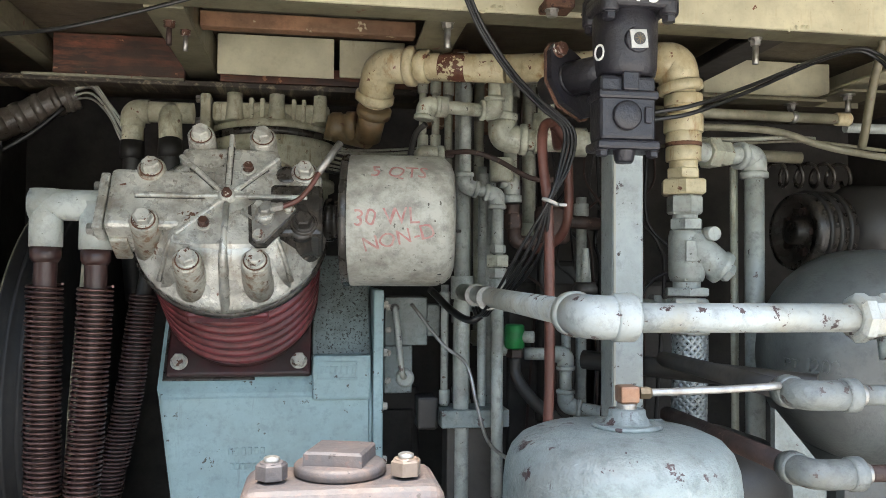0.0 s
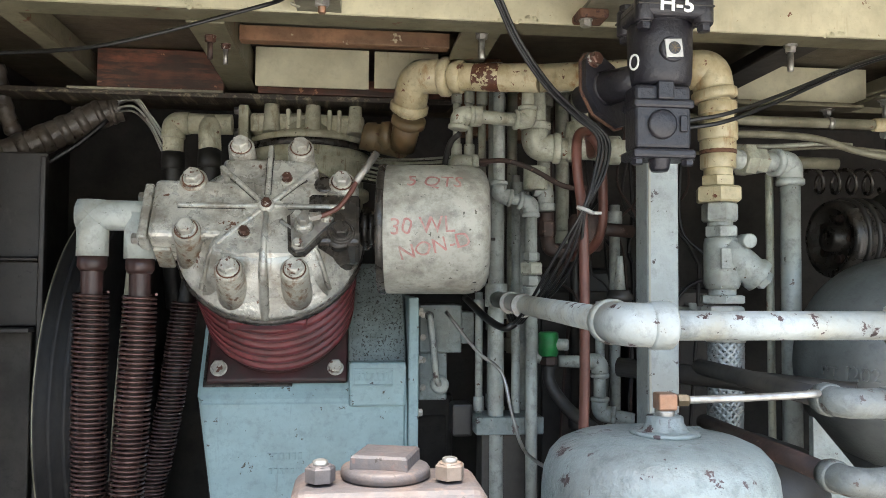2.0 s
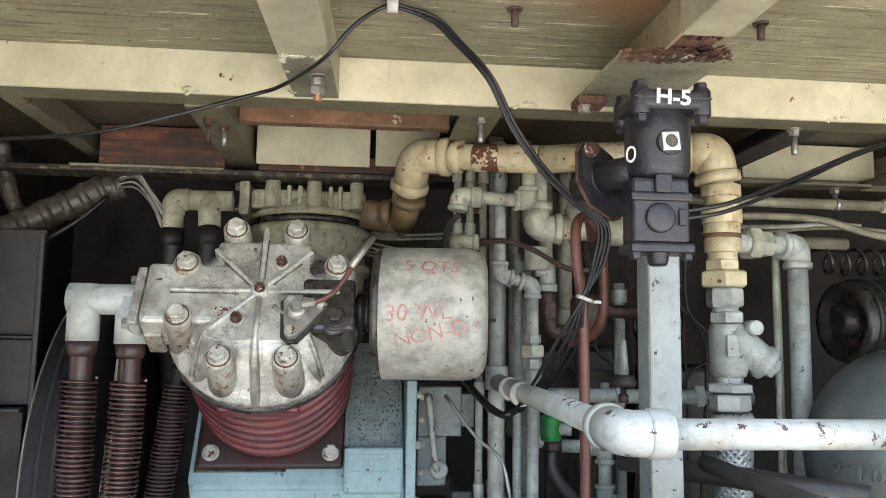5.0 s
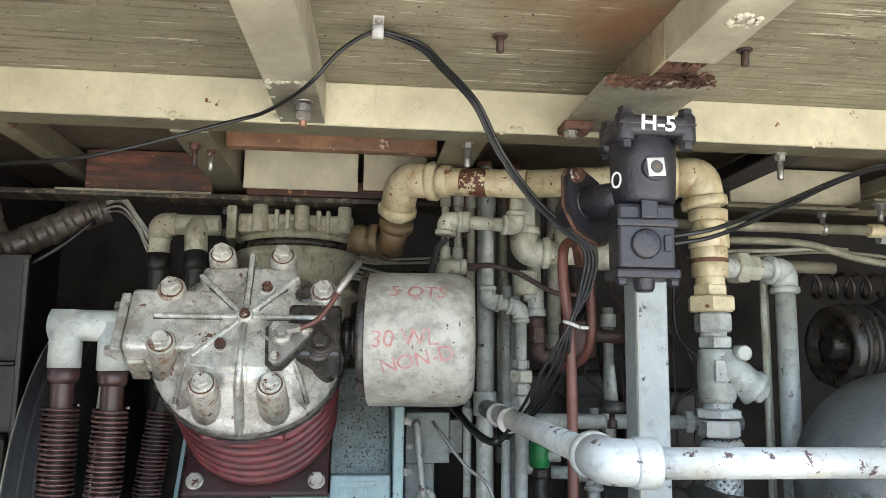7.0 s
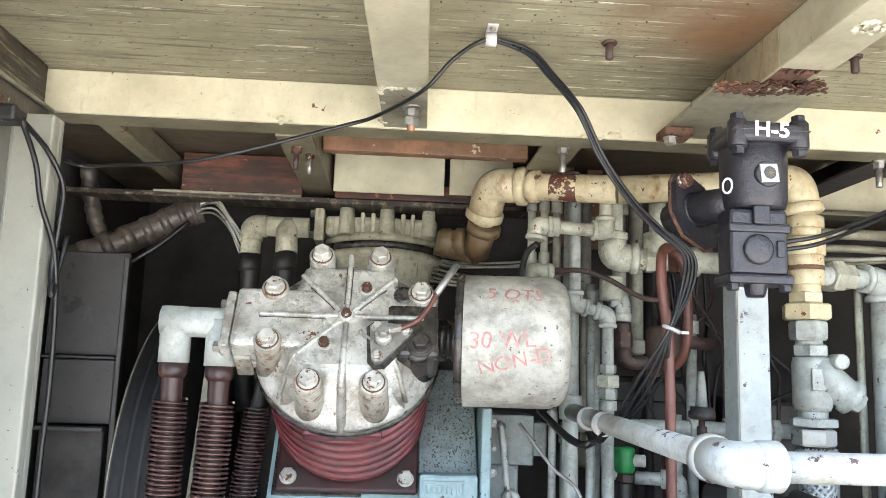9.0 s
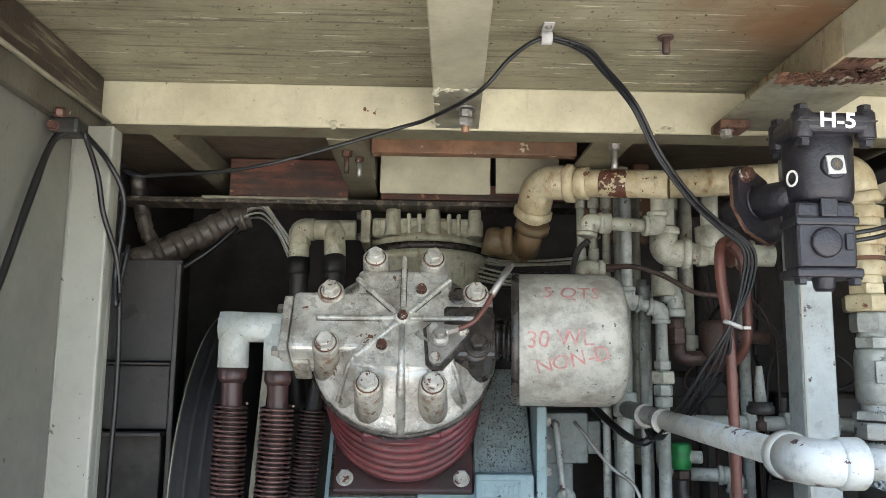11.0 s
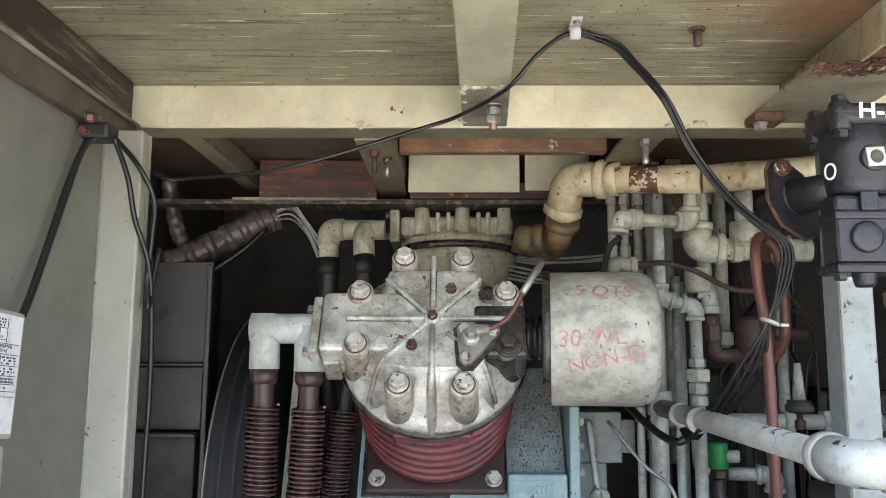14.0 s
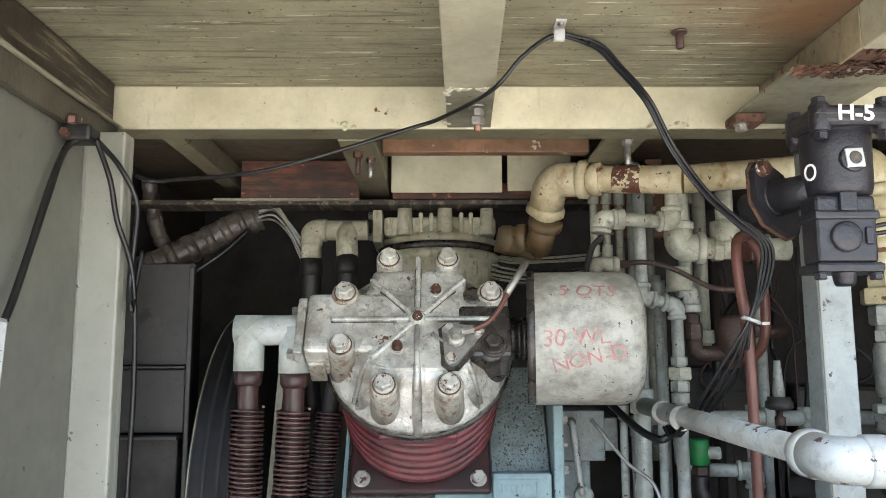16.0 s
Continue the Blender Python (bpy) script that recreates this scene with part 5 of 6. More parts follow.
# ---------- low fittings on the right ----------
for y_, z_, x0, lab in ((0.80, 1.2255, 0.584, "pale grey pipe elbow beside the tank"), (0.80, 1.1345, 0.590, "pale grey lower pipe elbow beside the tank")):
    fe = thing("pipe_elbow", (x0, y_, z_), lab, "pipe fitting", "low elbows")
    part("body", add_tube(BM(), fillet([(x0 + .012, y_ + 0.05, z_), (x0 + 0.012, y_, z_), (x0 + 0.062, y_, z_)], 0.045, 8), 0.0175, 24), M_ELBOW, fe)
    part("collar", add_lathe(BM(), [(0.0175, 0), (0.0198, 0.002), (0.0198, 0.016), (0.0170, 0.0185), (0.012, 0.019)], zto((x0 + 0.056, y_, z_), (1, 0, 0)), 28), M_ELBOW, fe)
    part("collar", add_lathe(BM(), [(0.0175, 0), (0.0198, 0.002), (0.0198, 0.014), (0.0175, 0.016)], zto((x0 + 0.012, y_ + 0.028, z_), (0, 1, 0)), 28), M_ELBOW, fe)
    part("thread_end", add_lathe(BM(), [(0.0115, 0), (0.0128, 0.002), (0.0115, 0.004), (0.0128, 0.006), (0.0115, 0.008)], zto((x0 + 0.075, y_, z_), (1, 0, 0)), 20), M_STEEL, fe)
    part("tube", add_tube(BM(), [(x0 + 0.08, y_, z_), (x0 + 0.4, y_ + .02, z_ - .01)], 0.0118 if z_ > 1.2 else 0.010, 18), M_ELBOW if z_ > 1.2 else M_DKRUST, fe)
    part("tube", add_tube(BM(), [(x0 + .012, y_ + 0.045, z_), (x0 + 0.02, y_ + 0.40, z_ + 0.0)], 0.013, 18), M_DARK if z_ > 1.2 else M_DKRUST, fe, "dark pipe behind the elbow")
tp = thing("dark_pipe", (0.6, 1.15, 1.21), "dark grey pipe behind the braided hose", "pipe")
part("tube", add_tube(BM(), [(0.50, 1.30, 1.215), (0.70, 1.12, 1.205), (0.78, 1.05, 1.20)], 0.017, 18), M_DKPLATE, tp)
tp = thing("dark_drum", (0.62, 1.25, 0.9), "dark rounded drum low behind the tank", "drum")
part("shell", add_lathe(BM(), [(0.14, 0.451), (0.15, 0.47), (0.15, 1.03), (0.145, 1.06), (0.12, 1.09), (0.06, 1.11), (0.01, 1.113)], zto((0.66, 1.20, 0), (0, 0, 1)), 40), M_DKPLATE, tp)

# ---------- mauve filter casting in front ----------
mf = thing("filter_casting", (0.055, 0.59, 0.45), "mauve-grey cast filter housing with a square plug", "filter housing")
bm = add_box(BM(), (-0.018, 0.535, 0.95), (0.132, 0.62, 1.2080), bev=0.012, seg=4)
part("housing", bm, M_MAUVE, mf)
part("stand", add_box(BM(), (0.0, 0.55, 0.451), (0.114, 0.645, 0.949), bev=0.01), M_MAUVE, mf)
pl = part("plug", add_lathe(BM(), [(0.033, 1.2082), (0.0355, 1.2095), (0.0355, 1.2150), (0.034, 1.2170), (0.030, 1.2180), (0.018, 1.2185)], zto((0.0555, 0.585, 0), (0, 0, 1)), 40), M_MAUVE, mf)
sq = add_lathe(BM(), [(0.0325, 1.2170), (0.0320, 1.2265), (0.0295, 1.2285)], zto((0.0555, 0.585, 0), (0, 0, 1), 28), 4)
part("square_head", sq, M_MAUVE, pl)
for x in (0.0045, 0.1045):
    part("nut", hexprof(BM(), zto((x, 0.565, 1.2080), (0, 0, 1), 12), 0.0205, 0.0145, False), M_MAUVE if x < 0.05 else M_NUTW, mf)
    part("stud_end", add_lathe(BM(), [(0.006, 0), (0.006, 0.004), (0.004, 0.005)], zto((x, 0.565, 1.2220), (0, 0, 1)), 14), M_STEEL, mf)
dp = part("data_plate", add_box(BM(), (0.012, 0.5325, 1.0845), (0.10, 0.5345, 1.1745), bev=0.0008), M_STEEL, mf, "bright metal data plate")
bm = BM()
random.seed(21)
for row, z_ in enumerate((1.1655, 1.1555, 1.1455, 1.1355)):
    x = 0.02
    while x < 0.09:
        w = random.uniform(0.003, 0.009)
        add_box(bm, (x, 0.5318, z_), (min(x + w, 0.094), 0.5326, z_ + 0.006), bev=0)
        x += w + 0.002
part("print_bars", bm, M_INK, dp, "dark illegible print")

# ---------- governor valve ----------
gv = thing("governor_valve", (0.453, 1.03, 1.52), "black painted governor valve with white hand lettering", "valve")
GX, GY = 0.4635, 1.020
part("top_flange", add_box(BM(), (0.413, 0.965, 1.729), (0.520, 1.062, 1.757), bev=0.008, seg=3), M_BLACK, gv)
part("top_gasket", add_box(BM(), (0.4122, 0.9643, 1.7435), (0.5208, 1.0628, 1.7455), bev=0.0008), M_DARK, gv)
for x, y in ((0.424, 0.978), (0.510, 0.978), (0.424, 1.048), (0.510, 1.048)):
    part("lug", add_lathe(BM(), [(0.0125, 1.722), (0.0135, 1.725), (0.0135, 1.757), (0.012, 1.759)], zto((x, y, 0), (0, 0, 1)), 18), M_BLACK, gv)
    bolt(gv, (x, y, 1.722), (0, 0, -1), 0.017, 0.010, M_BLACK)
    bolt(gv, (x, y, 1.759), (0, 0, 1), 0.017, 0.010, M_BLACK)
part("upper_body", add_lathe(BM(), [(0.050, 1.742), (0.0455, 1.735), (0.0445, 1.726), (0.046, 1.724), (0.0455, 1.70), (0.0445, 1.655), (0.042, 1.644), (0.036, 1.640)], zto((GX, GY, 0), (0, 0, 1)), 40), M_BLACK, gv)
part("lower_body", add_box(BM(), (0.416, 0.988, 1.548), (0.497, 1.036, 1.640), bev=0.007, seg=3), M_BLACK, gv)
part("band", add_box(BM(), (0.413, 0.984, 1.606), (0.500, 1.038, 1.619), bev=0.004), M_BLACK, gv)
part("foot_flange", add_box(BM(), (0.411, 0.982, 1.536), (0.501, 1.040, 1.549), bev=0.004), M_BLACK, gv)
part("centre_rib", add_box(BM(), (0.446, 0.981, 1.617), (0.470, 0.99, 1.644), bev=0.003), M_BLACK, gv)
for x in (0.420, 0.493):
    bolt(gv, (x, 0.995, 1.536), (0, 0, -1), 0.015, 0.009, M_BLACK)
part("spigot", add_lathe(BM(), [(0.018, 0.0), (0.016, 0.006), (0.0135, 0.022), (0.011, 0.026)], zto((0.455, 1.002, 1.545), (0, 0, -1)), 20), M_BLACK, gv)
part("plug", add_lathe(BM(), [(0.021, -0.002), (0.0205, 0.004), (0.0175, 0.006), (0.006, 0.0065)], zto((0.4535, 0.988, 1.583), (0, -1, 0)), 28), M_BLACK, gv, "round threaded plug")
part("side_button", add_box(BM(), (0.479, 0.9835, 1.573), (0.490, 0.989, 1.596), bev=0.002), M_BLACK, gv)
CM = zto((0.4650, 0.9725, 1.686), (0.12, -1, 0.05))
part("sight_boss", add_lathe(BM(), [(0.0185, -0.012), (0.0185, -0.003), (0.0165, -0.001)], CM, 28), M_BLACK, gv)
part("white_cap", add_lathe(BM(), [(0.0180, -0.002), (0.0180, 0.0006), (0.0170, 0.0010)], CM @ Matrix.Rotation(radians(50), 4, 'Z'), 4), M_WHITEPL, gv, "white square sight cap")
part("cap_disc", add_lathe(BM(), [(0.0088, 0.0008), (0.0088, 0.0020), (0.0080, 0.0024)], CM, 24), M_INK, gv, "black sight disc")
bm = BM()
for k in range(4):
    add_box(bm, (-0.0070, -0.0004, 0.0024), (0.0070, 0.0004, 0.0027), CM @ Matrix.Rotation(k * math.pi / 4, 4, 'Z'), bev=0)
part("cap_spokes", bm, M_BRASS, gv)
me = text_mesh("H-5", 0.029, 0.0006, 0.0006)
me.transform(Matrix.Translation((0.466, 0.9640, 1.7435)) @ Matrix.Rotation(radians(90), 4, 'X') @ Matrix.Rotation(radians(-2), 4, 'Z') @ Matrix.Scale(1.12, 4, (1, 0, 0)))
me.materials.append(M_WMARK)
part("lettering", me, None, gv, "white hand-painted lettering")
me = text_mesh("O", 0.034, 0.0006)
me.transform(Matrix.Translation((0.4200, 1.005, 1.672)) @ Matrix.Rotation(radians(-64), 4, 'Z') @ Matrix.Rotation(radians(90), 4, 'X') @ Matrix.Scale(0.75, 4, (1, 0, 0)))
me.materials.append(M_WMARK)
part("lettering", me, None, gv, "white hand-painted ring")
# side port with its diamond flange
FD = V((0.40, -0.90, 0.12)).normalized()
FMg = zto((0.402, 1.078, 1.652), FD, 0)
part("port", add_lathe(BM(), [(0.022, -0.05), (0.022, -0.02), (0.030, -0.008), (0.030, 0.0)], FMg, 24), M_BLACK, gv)
up_ = FMg.inverted().to_3x3() @ V((0, 0, 1))
ang_ = math.degrees(math.atan2(up_.y, up_.x))
RF = FMg @ Matrix.Rotation(radians(ang_ + 28), 4, 'Z')
for n0, n1, mt, nm, sc in ((-0.006, 0.004, M_BLACK, "port_flange", 0.8), (-0.011, -0.0065, M_RUST, "port_gasket", 0.84)):
    bm = BM()
    sh = [(0.070, -0.018), (0.074, 0.0), (0.066, 0.016), (0.02, 0.046), (-0.03, 0.046), (-0.074, 0.012), (-0.078, -0.004), (-0.066, -0.02), (-0.02, -0.044), (0.028, -0.044)]
    f = bm.faces.new([bm.verts.new(RF @ V((a * sc, b_ * sc, n0))) for a, b_ in sh])
    ex = bmesh.ops.extrude_face_region(bm, geom=[f])
    bmesh.ops.translate(bm, vec=FD * (n1 - n0), verts=[g for g in ex["geom"] if isinstance(g, bmesh.types.BMVert)])
    part(nm, bm, mt, gv, "brown gasket edge" if nm == "port_gasket" else "")
part("port_dome", add_lathe(BM(), [(0.028, 0.003), (0.025, 0.008), (0.018, 0.012), (0.008, 0.014)], RF, 24), M_BLACK, gv)
for a in (0.058,):
    bolt(gv, RF @ V((a * 0.8, 0, 0.004)), FD, 0.018, 0.012, M_BOLTR)
part("mount_arm", add_tube(BM(), [(0.465, 1.030, 1.600), (0.500, 1.12, 1.605), (0.537, 1.197, 1.610)], 0.013, 14), M_BLACK, gv)
part("port_neck", add_tube(BM(), [FMg.translation + FD * 0.002, (0.428, 1.045, 1.655), (0.450, 1.025, 1.658)], [0.026, 0.024, 0.026], 20), M_BLACK, gv)

# ---------- pipes in the middle ----------
mp = pipe_run("vertical_pipe", [(0.339, 1.585, 1.80), (0.339, 1.585, 1.548), (0.409, 1.585, 1.530), (0.410, 1.585, 1.30), (0.410, 1.585, 0.90)], 0.0125, M_PIPE, "pale grey painted pipe with an S-bend and union", fit=1.34, bend=1.7)
hexnut(mp, (0.410, 1.585, 1.417), (0, 0, 1), 0.030, 0.018, M_PIPE)
hexnut(mp, (0.410, 1.585, 1.392), (0, 0, 1), 0.044, 0.026, M_GPIPE, "union_nut", 15)
hexnut(mp, (0.410, 1.585, 1.366), (0, 0, 1), 0.034, 0.022, M_PIPE)
sleeve(mp, (0.410, 1.585, 1.343), (0, 0, 1), 0.018, 0.02, M_PIPE)
mp = thing("vertical_pipe", (0.341, 1.625, 0.9), "stout pale grey painted vertical pipe", "pipe", "pipework")
part("tube", add_tube(BM(), [(0.341, 1.628, 1.84), (0.342, 1.628, 0.46)], 0.0170, 20), M_PIPE, mp)
sleeve(mp, (0.342, 1.628, 1.335), (0, 0, 1), 0.0245, 0.05, M_PIPE, "tee")
part("clip", add_box(BM(), (0.322, 1.606, 1.452), (0.336, 1.612, 1.458), bev=0.001), M_DARK, mp)
for x, y, z0, z1, r_, mt in ((0.257, 1.65, 1.63, 1.80, 0.0085, M_GPIPE), (0.285, 1.65, 1.63, 1.80, 0.0085, M_GPIPE), (0.315, 1.66, 1.40, 1.80, 0.009, M_GPIPE), (0.392, 1.66, 0.46, 1.60, 0.0095, M_PIPE),
                          (0.310, 1.66, 1.078, 1.34, 0.0085, M_PIPE), (0.343, 1.70, 1.078, 1.30, 0.008, M_PIPE), (0.368, 1.70, 1.05, 1.80, 0.006, M_GPIPE), (0.455, 1.66, 1.55, 1.80, 0.015, M_GPIPE),
                          (0.40, 1.74, 1.2, 1.85, 0.012, M_GPIPE), (0.43, 1.78, 1.0, 1.6, 0.014, M_PIPE), (0.53, 1.78, 1.45, 1.86, 0.016, M_GPIPE), (0.66, 1.78, 1.0, 1.55, 0.013, M_PIPE), (0.61, 1.74, 1.06, 1.32, 0.011, M_PIPE), (0.585, 1.86, 1.0, 1.7, 0.012, M_DKPLATE)):
    tp = thing("vertical_pipe", (x, y, z0), "thin pale grey vertical pipe among the pipework" if r_ < 0.01 else "pale grey vertical pipe among the pipework", "pipe", "pipework")
    part("tube", add_tube(BM(), [(x, y, z0), (x, y, z1)], r_, 14), mt, tp)
    for z_ in (z0 + 0.02, z1 - 0.03):
        sleeve(tp, (x, y, z_), (0, 0, 1), r_ * 1.4, 0.03, mt)
lp = pipe_run("small_pipe", [(0.240, 1.50, 1.672), (0.243, 1.50, 1.697), (0.384, 1.51, 1.692), (0.386, 1.51, 1.79)], 0.0135, M_GPIPE, "small cream painted pipe with two elbows", fit=1.36, bend=1.6)
sleeve(lp, (0.277, 1.503, 1.696), (1, 0, 0), 0.021, 0.02, M_GPIPE)
part("tail", add_tube(BM(), spline([(0.243, 1.50, 1.66), (0.225, 1.52, 1.64), (0.215, 1.55, 1.58), (0.21, 1.56, 1.5)], 6), 0.006, 10), M_DKPLATE, lp, "dark thin tube")
wl2 = pipe_run("bent_pipe", [(0.414, 1.57, 1.80), (0.414, 1.57, 1.648), (0.63, 1.54, 1.640)], 0.0225, M_GPIPE, "stout cream-grey painted pipe with elbow", fit=1.3, bend=1.75)
hexnut(wl2, (0.490, 1.56, 1.6455), (1, -0.13, 0), 0.052, 0.02, M_GPIPE)
part("tee", add_lathe(BM(), [(0.03, 0), (0.03, 0.04), (0.027, 0.044)], zto((0.507, 1.557, 1.70), (0, 0, -1)), 20), M_GPIPE, wl2)
part("tube", add_tube(BM(), [(0.507, 1.557, 1.66), (0.507, 1.557, 1.80)], 0.018, 18), M_GPIPE, wl2)
sleeve(wl2, (0.575, 1.548, 1.642), (1, -0.13, 0), 0.031, 0.03, M_GPIPE)
sleeve(wl2, (0.42, 1.595, 1.585), (0, 0, 1), 0.026, 0.05, M_GPIPE)
se = thing("small_elbow", (0.26, 1.60, 1.617), "small cream pipe elbow with a rusty tube", "pipe fitting")
part("elbow", add_tube(BM(), fillet([(0.246, 1.60, 1.60), (0.248, 1.60, 1.620), (0.290, 1.60, 1.617)], 0.02), 0.015, 16), M_GPIPE, se)
part("collar", add_lathe(BM(), [(0.015, 0), (0.0175, 0.002), (0.0175, 0.012), (0.015, 0.014)], zto((0.282, 1.60, 1.617), (1, 0, 0)), 18), M_GPIPE, se)
part("tube", add_tube(BM(), spline([(0.29, 1.60, 1.617), (0.345, 1.562, 1.617), (0.40, 1.55, 1.60), (0.46, 1.52, 1.562), (0.505, 1.50, 1.555)], 6), 0.0055, 10), M_DKRUST, se, "thin rusty tube")
part("nut", hexprof(BM(), zto((0.296, 1.597, 1.617), (1, -0.3, 0)), 0.016, 0.02, False), M_DKRUST, se)
bs_ = thing("brass_fitting", (0.446, 1.60, 1.45), "rusty brown pipe fittings under a pale elbow", "pipe fitting")
part("elbow", add_tube(BM(), fillet([(0.418, 1.605, 1.565), (0.446, 1.605, 1.565), (0.446, 1.605, 1.52)], 0.025), 0.017, 16), M_PIPE, bs_)
sleeve(bs_, (0.446, 1.605, 1.525), (0, 0, 1), 0.0205, 0.016, M_PIPE)
sleeve(bs_, (0.447, 1.605, 1.503), (0, 0, 1), 0.016, 0.02, M_DKRUST)
hexnut(bs_, (0.448, 1.605, 1.478), (0, 0, 1), 0.034, 0.034, M_DKRUST)
part("rust_elbow", add_tube(BM(), fillet([(0.449, 1.605, 1.465), (0.452, 1.605, 1.432), (0.512, 1.60, 1.432)], 0.03), 0.0155, 16), M_DKRUST, bs_)
part("rust_drum", add_lathe(BM(), [(0.03, 0), (0.038, 0.008), (0.038, 0.07), (0.03, 0.08)], zto((0.533, 1.60, 1.43), (0, 0, 1)), 24), M_DKRUST, bs_)
part("side_tube", add_tube(BM(), [(0.56, 1.6, 1.48), (0.64, 1.61, 1.475)], 0.014, 14), M_DKRUST, bs_)
tp = thing("green_valve", (0.466, 1.69, 1.2), "bright green painted valve with white tail", "valve")
part("body", add_lathe(BM(), [(0.018, 0), (0.022, 0.004), (0.022, 0.05), (0.018, 0.054)], zto((0.466, 1.66, 1.200), (0, 0, 1)), 24), M_GREEN, tp)
part("port", add_lathe(BM(), [(0.013, 0), (0.013, 0.025), (0.011, 0.027)], zto((0.482, 1.655, 1.226), (1, -.2, 0)), 16), M_PIPE, tp)
hexnut(tp, (0.467, 1.66, 1.190), (0, 0, 1), 0.034, 0.018, M_DKRUST)
part("tail", add_tube(BM(), spline([(0.467, 1.66, 1.18), (0.469, 1.655, 1.14), (0.50, 1.62, 1.09), (0.545, 1.56, 1.05), (0.58, 1.50, 1.0)], 6), 0.014, 14), M_DKPLATE, tp, "dark rubber tail hose")
part("elbow", add_tube(BM(), fillet([(0.43, 1.67, 1.27), (0.432, 1.67, 1.20), (0.462, 1.67, 1.195)], 0.025), 0.014, 14), M_PIPE, tp)
tp = pipe_run("low_pipe", [(0.50, 1.70, 1.185), (0.59, 1.68, 1.185), (0.59, 1.68, 1.07), (0.66, 1.65, 1.06)], 0.014, M_PIPE, "pale low pipe with elbows", fit=1.35)
tp = pipe_run("cross_pipe", [(0.36, 1.68, 1.297), (0.92, 1.66, 1.294)], 0.016, M_PIPE, "pale horizontal cross pipe behind the post")
for x in (0.62, 0.70, 0.80):
    hexnut(tp, (x, 1.67, 1.296), (1, 0, 0), 0.045, 0.02, M_PIPE)
pr = thing("pressure_switch", (0.573, 1.50, 1.33), "round grey pressure switch with a thin stem", "switch")
part("disc", add_lathe(BM(), [(0.020, 0), (0.026, 0.004), (0.026, 0.014), (0.022, 0.018), (0.022, 0.024)], zto((0.573, 1.50, 1.325), (0, 0, 1)), 28), M_DKPLATE, pr)
part("cap", add_lathe(BM(), [(0.012, 0), (0.009, 0.04), (0.006, 0.07)], zto((0.573, 1.50, 1.348), (0, 0, 1)), 18), M_PIPE, pr)
part("stem", add_lathe(BM(), [(0.006, 0), (0.006, 0.012), (0.010, 0.014), (0.010, 0.03)], zto((0.573, 1.50, 1.325), (0, 0, -1)), 14), M_DKRUST, pr)
bx = thing("valve_block", (0.37, 1.62, 1.04), "pale blue-grey valve block under the pipes", "block")
part("body", add_box(BM(), (0.295, 1.60, 1.040), (0.441, 1.70, 1.077), bev=0.003), M_TANK, bx)
part("pedestal", add_box(BM(), (0.31, 1.62, 0.451), (0.42, 1.69, 1.0395), bev=0.004), M_DARK, bx)
part("solenoid", add_box(BM(), (0.25, 1.64, 1.03), (0.294, 1.70, 1.10), bev=0.006), M_DKPLATE, bx)

# control box beside the crankcase
cb = thing("control_box", (0.24, 1.72, 1.2), "pale grey control box with a bent conduit", "box")
part("case", add_box(BM(), (0.182, 1.69, 1.206), (0.276, 1.80, 1.312), bev=0.003), M_TANK, cb)
part("side_case", add_box(BM(), (0.2765, 1.70, 1.225), (0.306, 1.78, 1.296), bev=0.003), M_TANK, cb)
part("conduit", add_tube(BM(), fillet([(0.203, 1.70, 1.288), (0.203, 1.668, 1.288), (0.219, 1.665, 1.14), (0.229, 1.70, 1.138)], 0.02), 0.0065, 12), M_WPIPE, cb)
part("gland", add_lathe(BM(), [(0.010, 0), (0.010, 0.012)], zto((0.203, 1.69, 1.288), (0, -1, 0)), 16), M_DKPLATE, cb)
part("mount", add_box(BM(), (0.182, 1.70, 1.10), (0.245, 1.79, 1.2055), bev=0.004), M_TANK, cb)
part("lower_gland", add_lathe(BM(), [(0.020, 0), (0.020, 0.012), (0.014, 0.014)], zto((0.228, 1.70, 1.135), (0, -1, 0)), 20), M_PIPE, cb)
for z_ in (1.13, 1.19, 1.24, 1.29):
    bolt(cb, (0.19, 1.69, z_), (0, -1, 0), 0.011, 0.006, M_STEEL)
for pts, r_, mt in (([(0.23, 1.60, 1.30), (0.29, 1.56, 1.22), (0.335, 1.53, 1.18), (0.351, 1.50, 1.10), (0.369, 1.45, 1.034), (0.42, 1.35, 1.01)], 0.0038, M_STEEL),
                    ([(0.27, 1.60, 1.33), (0.30, 1.50, 1.29), (0.325, 1.45, 1.275), (0.345, 1.44, 1.285)], 0.0075, M_CABLE)):
    tp = thing("loose_line", pts[0], "thin grey loose line below the box" if r_ < .005 else "black cable under the canister", "line", "loose lines")
    part("tube", add_tube(BM(), spline(pts, 6), r_, 10), mt, tp)

# red-brown copper tubes
for pts, r_ in (([(0.47, 1.36, 1.60), (0.445, 1.30, 1.628), (0.415, 1.26, 1.615), (0.410, 1.25, 1.56), (0.421, 1.25, 1.45), (0.423, 1.25, 1.21), (0.421, 1.25, 1.12), (0.422, 1.26, 1.02)], 0.0088),
                ([(0.44, 1.30, 1.632), (0.462, 1.29, 1.60), (0.472, 1.30, 1.53), (0.473, 1.31, 1.46), (0.462, 1.34, 1.425), (0.44, 1.40, 1.41)], 0.0085)):
    tp = thing("copper_tube", pts[-1], "red-brown copper tube bent behind the valve", "tube", "copper tubes")
    part("tube", add_tube(BM(), spline(pts, 8), r_, 14), M_REDHOSE, tp)

